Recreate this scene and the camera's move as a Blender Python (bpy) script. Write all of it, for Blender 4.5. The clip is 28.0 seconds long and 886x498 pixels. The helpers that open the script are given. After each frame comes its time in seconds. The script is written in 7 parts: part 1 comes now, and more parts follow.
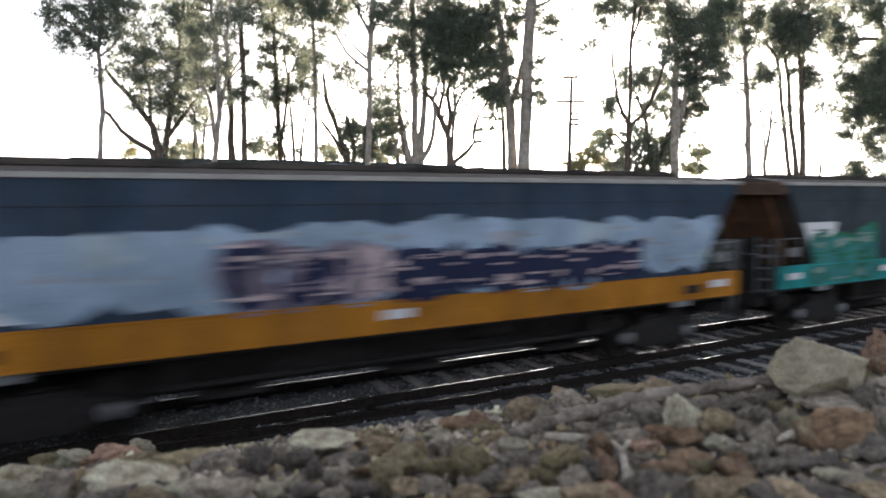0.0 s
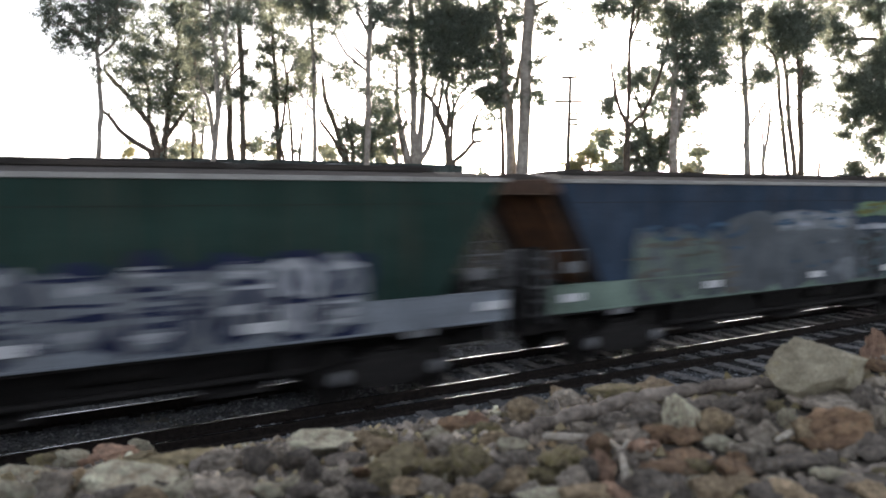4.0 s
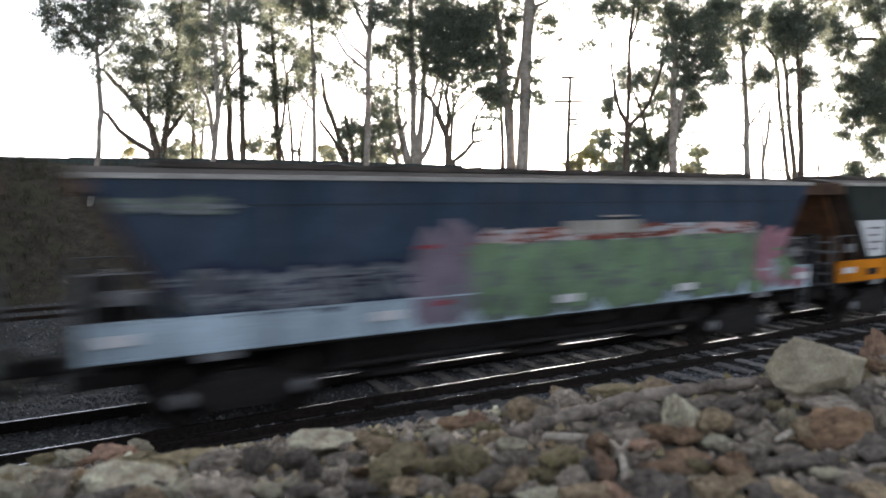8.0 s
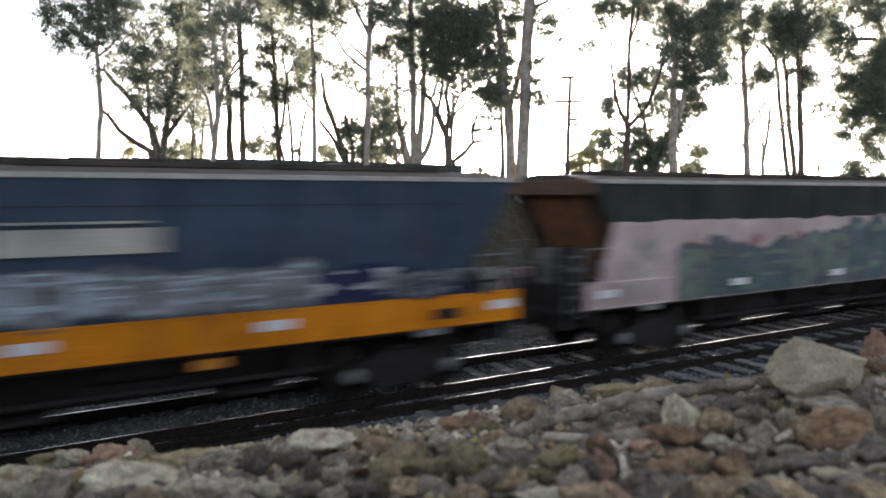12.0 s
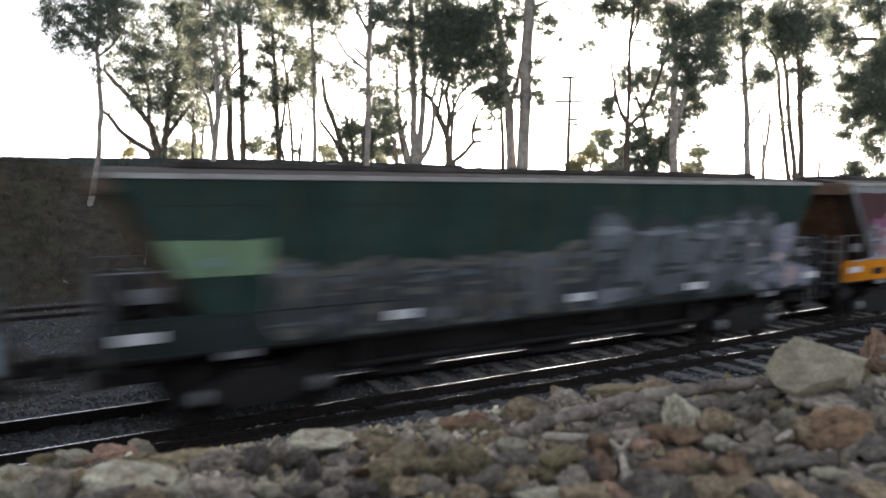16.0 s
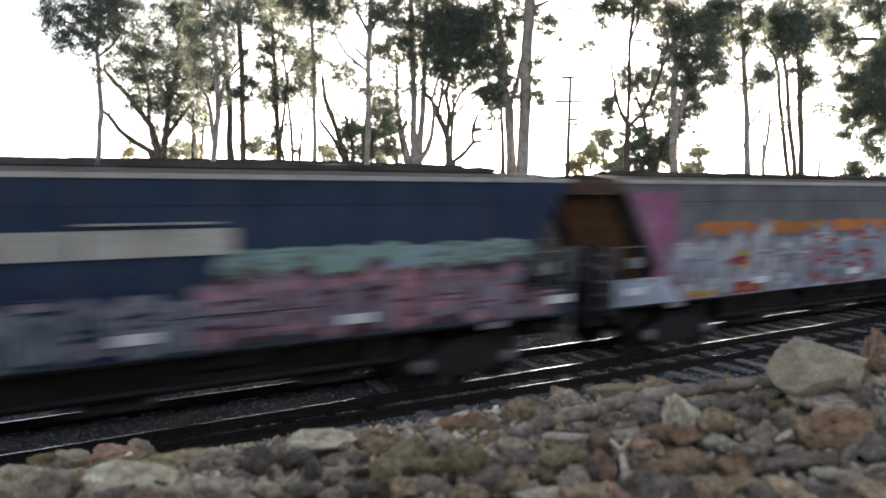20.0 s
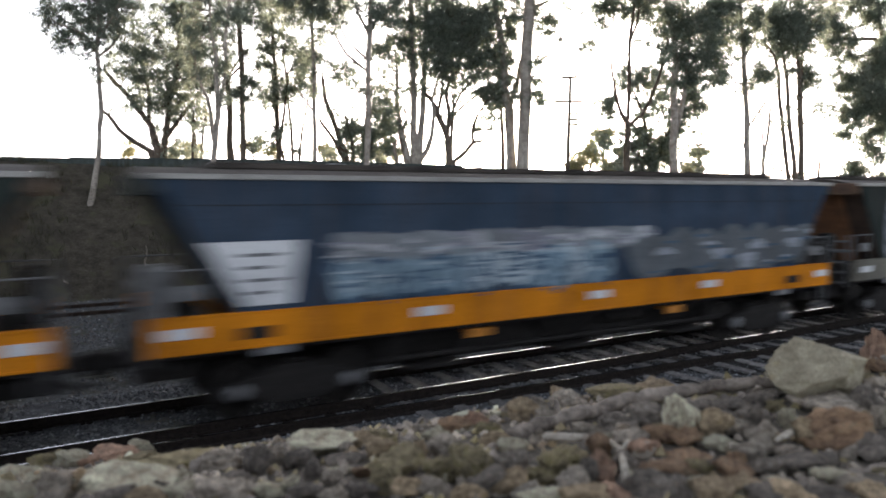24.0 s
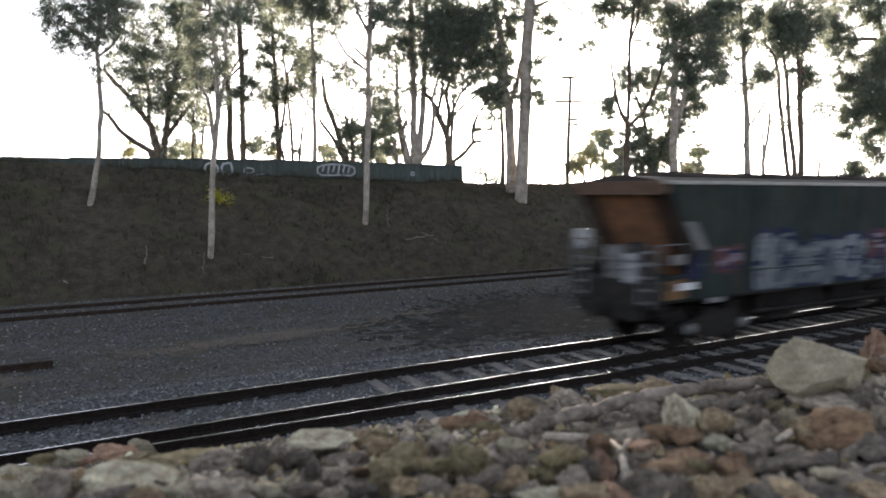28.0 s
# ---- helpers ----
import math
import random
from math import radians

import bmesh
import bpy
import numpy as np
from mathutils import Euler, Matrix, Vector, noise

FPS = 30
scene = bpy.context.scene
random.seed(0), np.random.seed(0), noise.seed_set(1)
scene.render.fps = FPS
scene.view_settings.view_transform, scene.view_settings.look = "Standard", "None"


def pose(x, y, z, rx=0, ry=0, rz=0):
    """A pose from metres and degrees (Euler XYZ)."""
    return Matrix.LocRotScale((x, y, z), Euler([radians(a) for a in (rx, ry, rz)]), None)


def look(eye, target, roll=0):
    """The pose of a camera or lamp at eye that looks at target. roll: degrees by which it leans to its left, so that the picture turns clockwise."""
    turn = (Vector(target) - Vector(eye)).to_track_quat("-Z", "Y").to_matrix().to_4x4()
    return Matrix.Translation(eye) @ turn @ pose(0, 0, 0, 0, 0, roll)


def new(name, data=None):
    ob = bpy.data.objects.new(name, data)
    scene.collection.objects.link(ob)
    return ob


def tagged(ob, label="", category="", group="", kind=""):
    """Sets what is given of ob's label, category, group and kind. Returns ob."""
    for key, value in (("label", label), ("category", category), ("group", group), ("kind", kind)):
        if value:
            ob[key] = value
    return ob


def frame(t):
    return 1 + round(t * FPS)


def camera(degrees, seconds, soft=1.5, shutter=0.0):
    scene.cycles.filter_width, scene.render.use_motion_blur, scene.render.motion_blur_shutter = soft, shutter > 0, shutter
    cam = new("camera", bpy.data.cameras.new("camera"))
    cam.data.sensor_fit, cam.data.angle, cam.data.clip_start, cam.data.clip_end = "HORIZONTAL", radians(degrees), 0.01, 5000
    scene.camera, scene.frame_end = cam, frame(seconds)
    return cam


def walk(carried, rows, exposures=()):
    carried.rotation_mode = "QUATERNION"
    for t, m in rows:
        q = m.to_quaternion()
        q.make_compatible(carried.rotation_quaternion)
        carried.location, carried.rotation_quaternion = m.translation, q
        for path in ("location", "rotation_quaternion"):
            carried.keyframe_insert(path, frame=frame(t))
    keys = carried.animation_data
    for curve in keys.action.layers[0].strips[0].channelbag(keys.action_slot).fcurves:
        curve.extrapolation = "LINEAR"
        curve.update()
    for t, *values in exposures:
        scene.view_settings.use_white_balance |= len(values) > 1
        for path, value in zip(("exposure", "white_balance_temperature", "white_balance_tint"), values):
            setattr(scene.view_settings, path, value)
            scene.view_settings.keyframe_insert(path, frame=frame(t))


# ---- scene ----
# ---- camera: stands on a rubble bank beside the line, with a slight settling pan at the start ----
EYE = Vector((0.0, 0.0, 3.385))
YAW, PITCH = radians(29.64), radians(4.62)   # yaw from +Y towards +X; the track runs along X
RIGHT = Vector((math.cos(YAW), -math.sin(YAW), 0.0))
AHEAD = Vector((math.sin(YAW), math.cos(YAW), 0.0))


def aim(turn):
    a = YAW + turn
    return look(EYE, EYE + Vector((math.sin(a) * math.cos(PITCH), math.cos(a) * math.cos(PITCH), -math.sin(PITCH))))


cam = camera(66.3, 28.0, soft=1.8, shutter=0.58)
cam.data.dof.use_dof, cam.data.dof.focus_distance, cam.data.dof.aperture_fstop = True, 16.0, 2.6
EXPOSURE = 2.88
walk(cam, [(0.0, aim(-0.0017)), (1.0, aim(-0.0016)), (2.0, aim(-0.0012)), (3.3, aim(-0.0002)), (7.0, aim(0.0003)),
           (12.0, aim(0.0004)), (16.0, aim(0.0)), (28.0, aim(0.0))],
     exposures=((0.0, EXPOSURE, 6450, 13), (28.0, EXPOSURE, 6450, 13)))

# ---- light: the sun just over the embankment, behind the trees, and a clear evening sky ----
SUN_AZ, SUN_EL = radians(38.0), radians(1.9)
world = bpy.data.worlds.new("evening_sky")
scene.world = world
world.use_nodes = True
wn = world.node_tree
sky = wn.nodes.new("ShaderNodeTexSky")
sky.sky_type = "NISHITA"
sky.sun_disc = False
sky.sun_elevation, sky.sun_rotation = SUN_EL, SUN_AZ
sky.dust_density, sky.air_density, sky.ozone_density = 1.0, 0.30, 0.25
haze = wn.nodes.new("ShaderNodeHueSaturation")     # thin milky haze
haze.inputs["Saturation"].default_value = 0.42
wn.links.new(sky.outputs[0], haze.inputs["Color"])
wn.links.new(haze.outputs[0], wn.nodes["Background"].inputs[0])
wn.nodes["Background"].inputs[1].default_value = 0.15
lamp = bpy.data.lights.new("sun", "SUN")
lamp.energy, lamp.angle, lamp.color = 2.0, radians(0.55), (1.0, 0.80, 0.55)
sun = new("sun", lamp)
sun_way = Vector((math.sin(SUN_AZ) * math.cos(SUN_EL), math.cos(SUN_AZ) * math.cos(SUN_EL), math.sin(SUN_EL)))
sun.matrix_world = look(sun_way * 300.0, (0, 0, 0))


# ---- materials ----
def surface(name, base, dark=None, scale=6.0, rough=0.75, metal=0.0, bump=0.2, fine=60.0, tint=0.0, patch=None, patch_scale=0.8,
            patch_at=0.58, streak=0.0, spec=0.4):
    """A procedural surface: base with darker mottling, fine grain in the relief, optional patches, streaks down the face, and a tint by object."""
    m = bpy.data.materials.new(name)
    m.use_nodes = True
    nt = m.node_tree
    b = nt.nodes["Principled BSDF"]
    dark = dark or tuple(c * 0.6 for c in base)

    def node(kind, **sets):
        n = nt.nodes.new(kind)
        for k, v in sets.items():
            n.inputs[k.replace("_", " ")].default_value = v
        return n

    def mix(fac, a, c, mode="MIX"):
        n = nt.nodes.new("ShaderNodeMix")
        n.data_type, n.blend_type = "RGBA", mode
        for sock, val in ((n.inputs[0], fac), (n.inputs[6], a), (n.inputs[7], c)):
            if isinstance(val, (int, float)):
                sock.default_value = val
            elif isinstance(val, tuple):
                sock.default_value = (*val, 1)
            else:
                nt.links.new(val, sock)
        return n.outputs[2]

    co = nt.nodes.new("ShaderNodeTexCoord").outputs["Object"]
    n1 = node("ShaderNodeTexNoise", Scale=scale, Detail=6.0, Roughness=0.62)
    nt.links.new(co, n1.inputs["Vector"])
    ramp = nt.nodes.new("ShaderNodeMapRange")
    ramp.inputs[1].default_value, ramp.inputs[2].default_value = 0.35, 0.68
    nt.links.new(n1.outputs[0], ramp.inputs[0])
    col = mix(ramp.outputs[0], dark, base)
    n2 = node("ShaderNodeTexNoise", Scale=fine, Detail=3.0)
    nt.links.new(co, n2.inputs["Vector"])
    grain = nt.nodes.new("ShaderNodeMapRange")
    grain.inputs[1].default_value, grain.inputs[2].default_value = 0.3, 0.7
    grain.inputs[3].default_value, grain.inputs[4].default_value = 0.72, 1.22
    nt.links.new(n2.outputs[0], grain.inputs[0])
    col = mix(1.0, col, grain.outputs[0], "MULTIPLY")
    if patch:
        n3 = node("ShaderNodeTexNoise", Scale=patch_scale, Detail=5.0, Roughness=0.7)
        nt.links.new(co, n3.inputs["Vector"])
        pr = nt.nodes.new("ShaderNodeMapRange")
        pr.inputs[1].default_value, pr.inputs[2].default_value = patch_at, patch_at + 0.08
        nt.links.new(n3.outputs[0], pr.inputs[0])
        col = mix(pr.outputs[0], col, patch)
    if streak:
        mp = nt.nodes.new("ShaderNodeMapping")
        mp.inputs["Scale"].default_value = (3.2, 3.2, 0.22)
        nt.links.new(co, mp.inputs[0])
        n4 = node("ShaderNodeTexNoise", Scale=1.6, Detail=5.0, Roughness=0.6)
        nt.links.new(mp.outputs[0], n4.inputs["Vector"])
        sr = nt.nodes.new("ShaderNodeMapRange")
        sr.inputs[1].default_value, sr.inputs[2].default_value = 0.5, 0.75
        sr.inputs[4].default_value = streak
        nt.links.new(n4.outputs[0], sr.inputs[0])
        col = mix(sr.outputs[0], col, (0.085, 0.062, 0.045))
    if tint:
        oi = nt.nodes.new("ShaderNodeObjectInfo")
        tr = nt.nodes.new("ShaderNodeMapRange")
        tr.inputs[3].default_value, tr.inputs[4].default_value = 1.0 - tint, 1.0 + tint
        nt.links.new(oi.outputs["Random"], tr.inputs[0])
        col = mix(1.0, col, tr.outputs[0], "MULTIPLY")
    nt.links.new(col, b.inputs["Base Color"])
    b.inputs["Roughness"].default_value, b.inputs["Metallic"].default_value = rough, metal
    b.inputs["Specular IOR Level"].default_value = spec
    if bump:
        bp = nt.nodes.new("ShaderNodeBump")
        bp.inputs["Strength"].default_value, bp.inputs["Distance"].default_value = bump, 0.02
        nt.links.new(n2.outputs[0], bp.inputs["Height"])
        nt.links.new(bp.outputs[0], b.inputs["Normal"])
    return m


PAINTS = {}


def paint(rgb, kind="paint"):
    """Weathered paint of that colour, made once."""
    key = (rgb, kind)
    if key not in PAINTS:
        if kind == "spray":
            mean = sum(rgb) / 3
            dull = tuple(0.80 * (0.80 * c + 0.20 * mean) for c in rgb)
            PAINTS[key] = surface("spray_paint", dull, tuple(c * 0.62 for c in dull), 1.6, 0.88, 0, 0.05, 40, streak=0.35, spec=0.08)
        else:
            PAINTS[key] = surface("wagon_paint", tuple(c * 1.12 for c in rgb), tuple(c * 0.62 for c in rgb), 0.9, 0.9, 0, 0.08, 45, streak=0.55, spec=0.08)
    return PAINTS[key]


M_BALLAST = surface("ballast_gravel", (0.178, 0.184, 0.190), (0.036, 0.037, 0.038), 22, 0.9, 0, 0.9, 34, patch=(0.10, 0.095, 0.08), patch_scale=0.5, spec=0.15)
M_FINES = surface("dark_fine_gravel", (0.150, 0.155, 0.156), (0.010, 0.010, 0.010), 14, 0.92, 0, 1.0, 40, patch=(0.062, 0.062, 0.050), patch_scale=0.9, patch_at=0.51, spec=0.15)
M_BANK = surface("bank_soil_and_grass", (0.070, 0.060, 0.045), (0.033, 0.029, 0.022), 2.4, 0.95, 0, 0.55, 14, patch=(0.058, 0.055, 0.033), patch_scale=0.8, patch_at=0.54, spec=0.12)
M_DIRT = surface("stony_dirt", (0.130, 0.110, 0.087), (0.065, 0.056, 0.045), 9, 0.95, 0, 0.8, 30, patch=(0.14, 0.11, 0.085), patch_scale=2.0)
# dark fines of the yard; on the track bed this colour is painted under-train shade
M_FINES_SHADE = surface("dark_fines_and_shade", (0.050, 0.048, 0.045), (0.012, 0.012, 0.011), 15, 0.92, 0, 0.9, 40, patch=(0.075, 0.062, 0.048), patch_scale=0.5, spec=0.10)
M_FIELD = surface("dry_grass_field", (0.16, 0.145, 0.075), (0.07, 0.075, 0.04), 0.4, 0.95, 0, 0.6, 3)
M_RAIL = surface("rusty_rail_web", (0.030, 0.024, 0.020), (0.016, 0.013, 0.012), 14, 0.85, 0.0, 0.2, 60, spec=0.08)
M_HEAD = surface("polished_rail_head", (0.40, 0.42, 0.46), (0.28, 0.295, 0.33), 4, 0.24, 1.0, 0.0, 50)
M_OLDRAIL = surface("brown_rusted_rail", (0.060, 0.042, 0.032), (0.028, 0.021, 0.017), 10, 0.85, 0.1, 0.3, 60, spec=0.12)
M_SLEEPER = surface("weathered_sleeper", (0.275, 0.262, 0.252), (0.14, 0.134, 0.128), 7, 0.9, 0, 0.5, 40, tint=0.3, spec=0.15)
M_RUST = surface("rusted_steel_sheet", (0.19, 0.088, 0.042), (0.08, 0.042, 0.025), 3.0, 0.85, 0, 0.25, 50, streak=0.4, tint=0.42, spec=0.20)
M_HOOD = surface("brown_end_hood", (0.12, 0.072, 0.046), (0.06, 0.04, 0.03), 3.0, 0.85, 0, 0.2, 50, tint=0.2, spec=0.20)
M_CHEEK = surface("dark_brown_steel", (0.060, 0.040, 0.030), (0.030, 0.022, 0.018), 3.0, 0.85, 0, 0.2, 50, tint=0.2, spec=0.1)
M_UNDER = surface("grimy_underframe", (0.036, 0.033, 0.031), (0.020, 0.019, 0.018), 5, 0.8, 0.0, 0.3, 50, spec=0.06)
M_WHEEL = surface("wheel_steel", (0.030, 0.027, 0.025), (0.016, 0.015, 0.014), 9, 0.6, 0.5, 0.1, 60, spec=0.10)
M_BEARING = surface("pale_axle_cap", (0.24, 0.24, 0.245), (0.13, 0.13, 0.135), 9, 0.6, 0.2, 0.1, 60)
M_ROOF = surface("sooty_roof", (0.062, 0.050, 0.042), (0.030, 0.026, 0.023), 2.5, 0.7, 0, 0.15, 40, tint=0.25, spec=0.20)
M_CANT = surface("galvanised_cant_rail", (0.34, 0.33, 0.31), (0.17, 0.16, 0.15), 3.0, 0.5, 0.3, 0.1, 40)
M_PLATE = surface("white_reflector_plate", (0.66, 0.66, 0.66), (0.50, 0.50, 0.51), 8, 0.4, 0, 0.02, 40)
M_PANEL = surface("white_stencil_panel", (0.62, 0.63, 0.64), (0.45, 0.45, 0.46), 4, 0.55, 0, 0.03, 40, streak=0.2)
M_INK = surface("grey_stencil", (0.16, 0.16, 0.17), None, 8, 0.6, 0, 0.02, 40)
M_LOCKER = surface("faded_pale_locker", (0.36, 0.37, 0.38), (0.20, 0.20, 0.21), 7, 0.6, 0, 0.1, 40)
M_ORANGE = surface("orange_hand_wheel", (0.62, 0.24, 0.03), (0.42, 0.16, 0.02), 6, 0.55, 0, 0.05, 40)
M_REDCAP = surface("red_axle_cap", (0.45, 0.08, 0.04), None, 6, 0.55, 0, 0.05, 40)
M_LADDER = surface("faded_grey_ladder", (0.165, 0.165, 0.168), (0.08, 0.08, 0.081), 6, 0.6, 0.1, 0.1, 50)
M_GALV = surface("grey_steel_ladder", (0.17, 0.17, 0.175), (0.09, 0.09, 0.09), 6, 0.6, 0.2, 0.1, 50)
M_BARK = surface("pale_gum_bark", (0.38, 0.335, 0.285), (0.17, 0.142, 0.117), 2.2, 0.85, 0, 0.35, 18, tint=0.12)
M_DARKBARK = surface("dark_gum_bark", (0.15, 0.115, 0.085), (0.06, 0.048, 0.038), 3.0, 0.9, 0, 0.5, 18, tint=0.15)
M_FENCE = surface("dark_green_fence_sheet", (0.045, 0.060, 0.055), (0.03, 0.040, 0.037), 3, 0.6, 0, 0.05, 40)
M_WOOD = surface("silvered_dead_wood", (0.31, 0.262, 0.215), (0.09, 0.072, 0.058), 14, 0.85, 0, 0.5, 50)
M_POLE = surface("timber_pole", (0.16, 0.13, 0.10), None, 6, 0.9, 0, 0.3, 30)


def leaf_material(name, rgb, rgb2):
    m = bpy.data.materials.new(name)
    m.use_nodes = True
    nt = m.node_tree
    b = nt.nodes["Principled BSDF"]
    geo = nt.nodes.new("ShaderNodeNewGeometry")
    ramp = nt.nodes.new("ShaderNodeMix")
    ramp.data_type = "RGBA"
    ramp.inputs[6].default_value, ramp.inputs[7].default_value = (*rgb, 1), (*rgb2, 1)
    nt.links.new(geo.outputs["Random Per Island"], ramp.inputs[0])
    nt.links.new(ramp.outputs[2], b.inputs["Base Color"])
    b.inputs["Roughness"].default_value = 0.5
    tr = nt.nodes.new("ShaderNodeBsdfTranslucent")
    nt.links.new(ramp.outputs[2], tr.inputs[0])
    mx = nt.nodes.new("ShaderNodeMixShader")
    mx.inputs[0].default_value = 0.68
    out = nt.nodes["Material Output"]
    nt.links.new(b.outputs[0], mx.inputs[1])
    nt.links.new(tr.outputs[0], mx.inputs[2])
    nt.links.new(mx.outputs[0], out.inputs[0])
    return m


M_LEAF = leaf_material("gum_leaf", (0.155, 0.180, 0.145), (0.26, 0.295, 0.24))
# paler, yellower leaf: the low sun on the scrub is put into its colour
M_SUNTINT_LEAF = leaf_material("sun_tinted_leaf", (0.25, 0.245, 0.125), (0.38, 0.36, 0.20))
M_YELLOWLEAF = leaf_material("yellow_leaf", (0.40, 0.38, 0.04), (0.55, 0.50, 0.08))
M_GRASS = leaf_material("bank_grass", (0.045, 0.046, 0.027), (0.088, 0.082, 0.05))


# ---- mesh helpers ----
def mesh_of(name, verts, faces, mats, idx=None, smooth=False):
    me = bpy.data.meshes.new(name)
    me.from_pydata(verts, [], faces)
    for m in mats:
        me.materials.append(m)
    if idx is not None:
        me.polygons.foreach_set("material_index", np.asarray(idx, dtype=np.int32))
    if smooth:
        me.polygons.foreach_set("use_smooth", np.ones(len(me.polygons), dtype=bool))
    me.update()
    return me


def part(name, me, parent, label="", at=None, material=None):
    """One mesh object under a thing or a part; material overrides the mesh's own on this object alone."""
    ob = new(name, me)
    ob.parent = parent
    if at is not None:
        ob.matrix_basis = at
    if material:
        ob.material_slots[0].link = "OBJECT"
        ob.material_slots[0].material = material
    if label:
        ob["label"] = label
    return ob


def finish(bm, name, mat, bevel=0.0, smooth=False):
    if bevel:
        bmesh.ops.bevel(bm, geom=bm.edges[:], offset=bevel, segments=1, affect="EDGES")
    me = bpy.data.meshes.new(name)
    bm.to_mesh(me)
    bm.free()
    me.materials.append(mat)
    if smooth:
        me.polygons.foreach_set("use_smooth", np.ones(len(me.polygons), dtype=bool))
    return me


def add_box(bm, x0, x1, y0, y1, z0, z1):
    v = [bm.verts.new(p) for p in ((x0, y0, z0), (x1, y0, z0), (x1, y1, z0), (x0, y1, z0), (x0, y0, z1), (x1, y0, z1), (x1, y1, z1), (x0, y1, z1))]
    for f in ((3, 2, 1, 0), (4, 5, 6, 7), (0, 1, 5, 4), (1, 2, 6, 5), (2, 3, 7, 6), (3, 0, 4, 7)):
        bm.faces.new([v[i] for i in f])


def boxes(name, mat, *dims, bevel=0.0):
    bm = bmesh.new()
    for d in dims:
        add_box(bm, *d)
    return finish(bm, name, mat, bevel)


def add_tube(bm, pts, radii, sides=6, cap=True):
    """A tapered tube through the points."""
    rings = []
    pts = [Vector(p) for p in pts]
    for i, p in enumerate(pts):
        d = (pts[min(i + 1, len(pts) - 1)] - pts[max(i - 1, 0)]).normalized()
        a = d.cross(Vector((0.13, 1, 0.21))).normalized()
        c = d.cross(a)
        r = radii[i] if not isinstance(radii, (int, float)) else radii
        rings.append([bm.verts.new(p + (a * math.cos(t) + c * math.sin(t)) * r) for t in (2 * math.pi * k / sides for k in range(sides))])
    for r0, r1 in zip(rings, rings[1:]):
        for k in range(sides):
            bm.faces.new((r0[k], r0[(k + 1) % sides], r1[(k + 1) % sides], r1[k]))
    if cap:
        bm.faces.new(rings[0][::-1])
        bm.faces.new(rings[-1])


def tubes(name, mat, *runs, sides=6, smooth=True):
    bm = bmesh.new()
    for pts, r in runs:
        add_tube(bm, pts, r, sides)
    return finish(bm, name, mat, 0, smooth)


def add_prism(bm, poly, y0, y1):
    """A polygon in the x-z plane drawn out from y0 to y1."""
    a = [bm.verts.new((x, y0, z)) for x, z in poly]
    b = [bm.verts.new((x, y1, z)) for x, z in poly]
    n = len(poly)
    bm.faces.new(a)
    bm.faces.new(b[::-1])
    for i in range(n):
        bm.faces.new((a[i], b[i], b[(i + 1) % n], a[(i + 1) % n]))


def prism(name, mat, poly, y0, y1, bevel=0.0):
    bm = bmesh.new()
    add_prism(bm, poly, y0, y1)
    bmesh.ops.recalc_face_normals(bm, faces=bm.faces[:])
    return finish(bm, name, mat, bevel)


# ---- the ground: one sheet ----
TOE, CREST = 25.4, 32.0


def crest_height(x):
    return float(np.interp(x, (-12, -2, 5, 12, 26, 60), (4.9, 4.78, 4.45, 4.10, 4.02, 4.0)))


def ground_height(x, y):
    u, w = x * RIGHT.x + y * RIGHT.y, x * AHEAD.x + y * AHEAD.y
    if y > 20.0:
        up = (y - TOE) / (CREST - TOE)
        foot = -0.32 + 0.20 * min(1.0, (y - 20.0) / 1.2)
        z = foot if up <= 0 else foot + (crest_height(x) - foot) * (min(up, 1.0) ** 0.9)
        if up > 1:
            z -= min(0.35, (y - CREST) * 0.05)
        if 0 < up < 1.1:
            z += 0.16 * noise.noise((x * 0.5, y * 0.5, 3.0)) + 0.06 * noise.noise((x * 1.7, y * 1.7, 9.0))
        return z
    uc = max(-2.0, min(2.0, u))
    wc = max(0.8, min(2.45, w))
    top = 3.385 - 0.66 - (wc - 1.3) * (0.145 - 0.125 * uc)
    drop = max(w - 2.45, y - 3.6, 0.0)
    z = top - 0.85 * drop
    base = -0.34
    if 8.3 < y < 13.1:
        base = -0.19
    elif 7.6 < y <= 8.3:
        base = -0.34 + 0.15 * (y - 7.6) / 0.7
    elif 13.1 <= y < 13.8:
        base = -0.34 + 0.15 * (13.8 - y) / 0.7
    z = max(z, base)
    return z + 0.02 * noise.noise((x * 1.3, y * 1.3, 0.0)) * (1.0 if y < 13.8 else 2.0)


def lines(*spans):
    out = []
    for a, b, s in spans:
        out += list(np.arange(a, b, s))
    return out


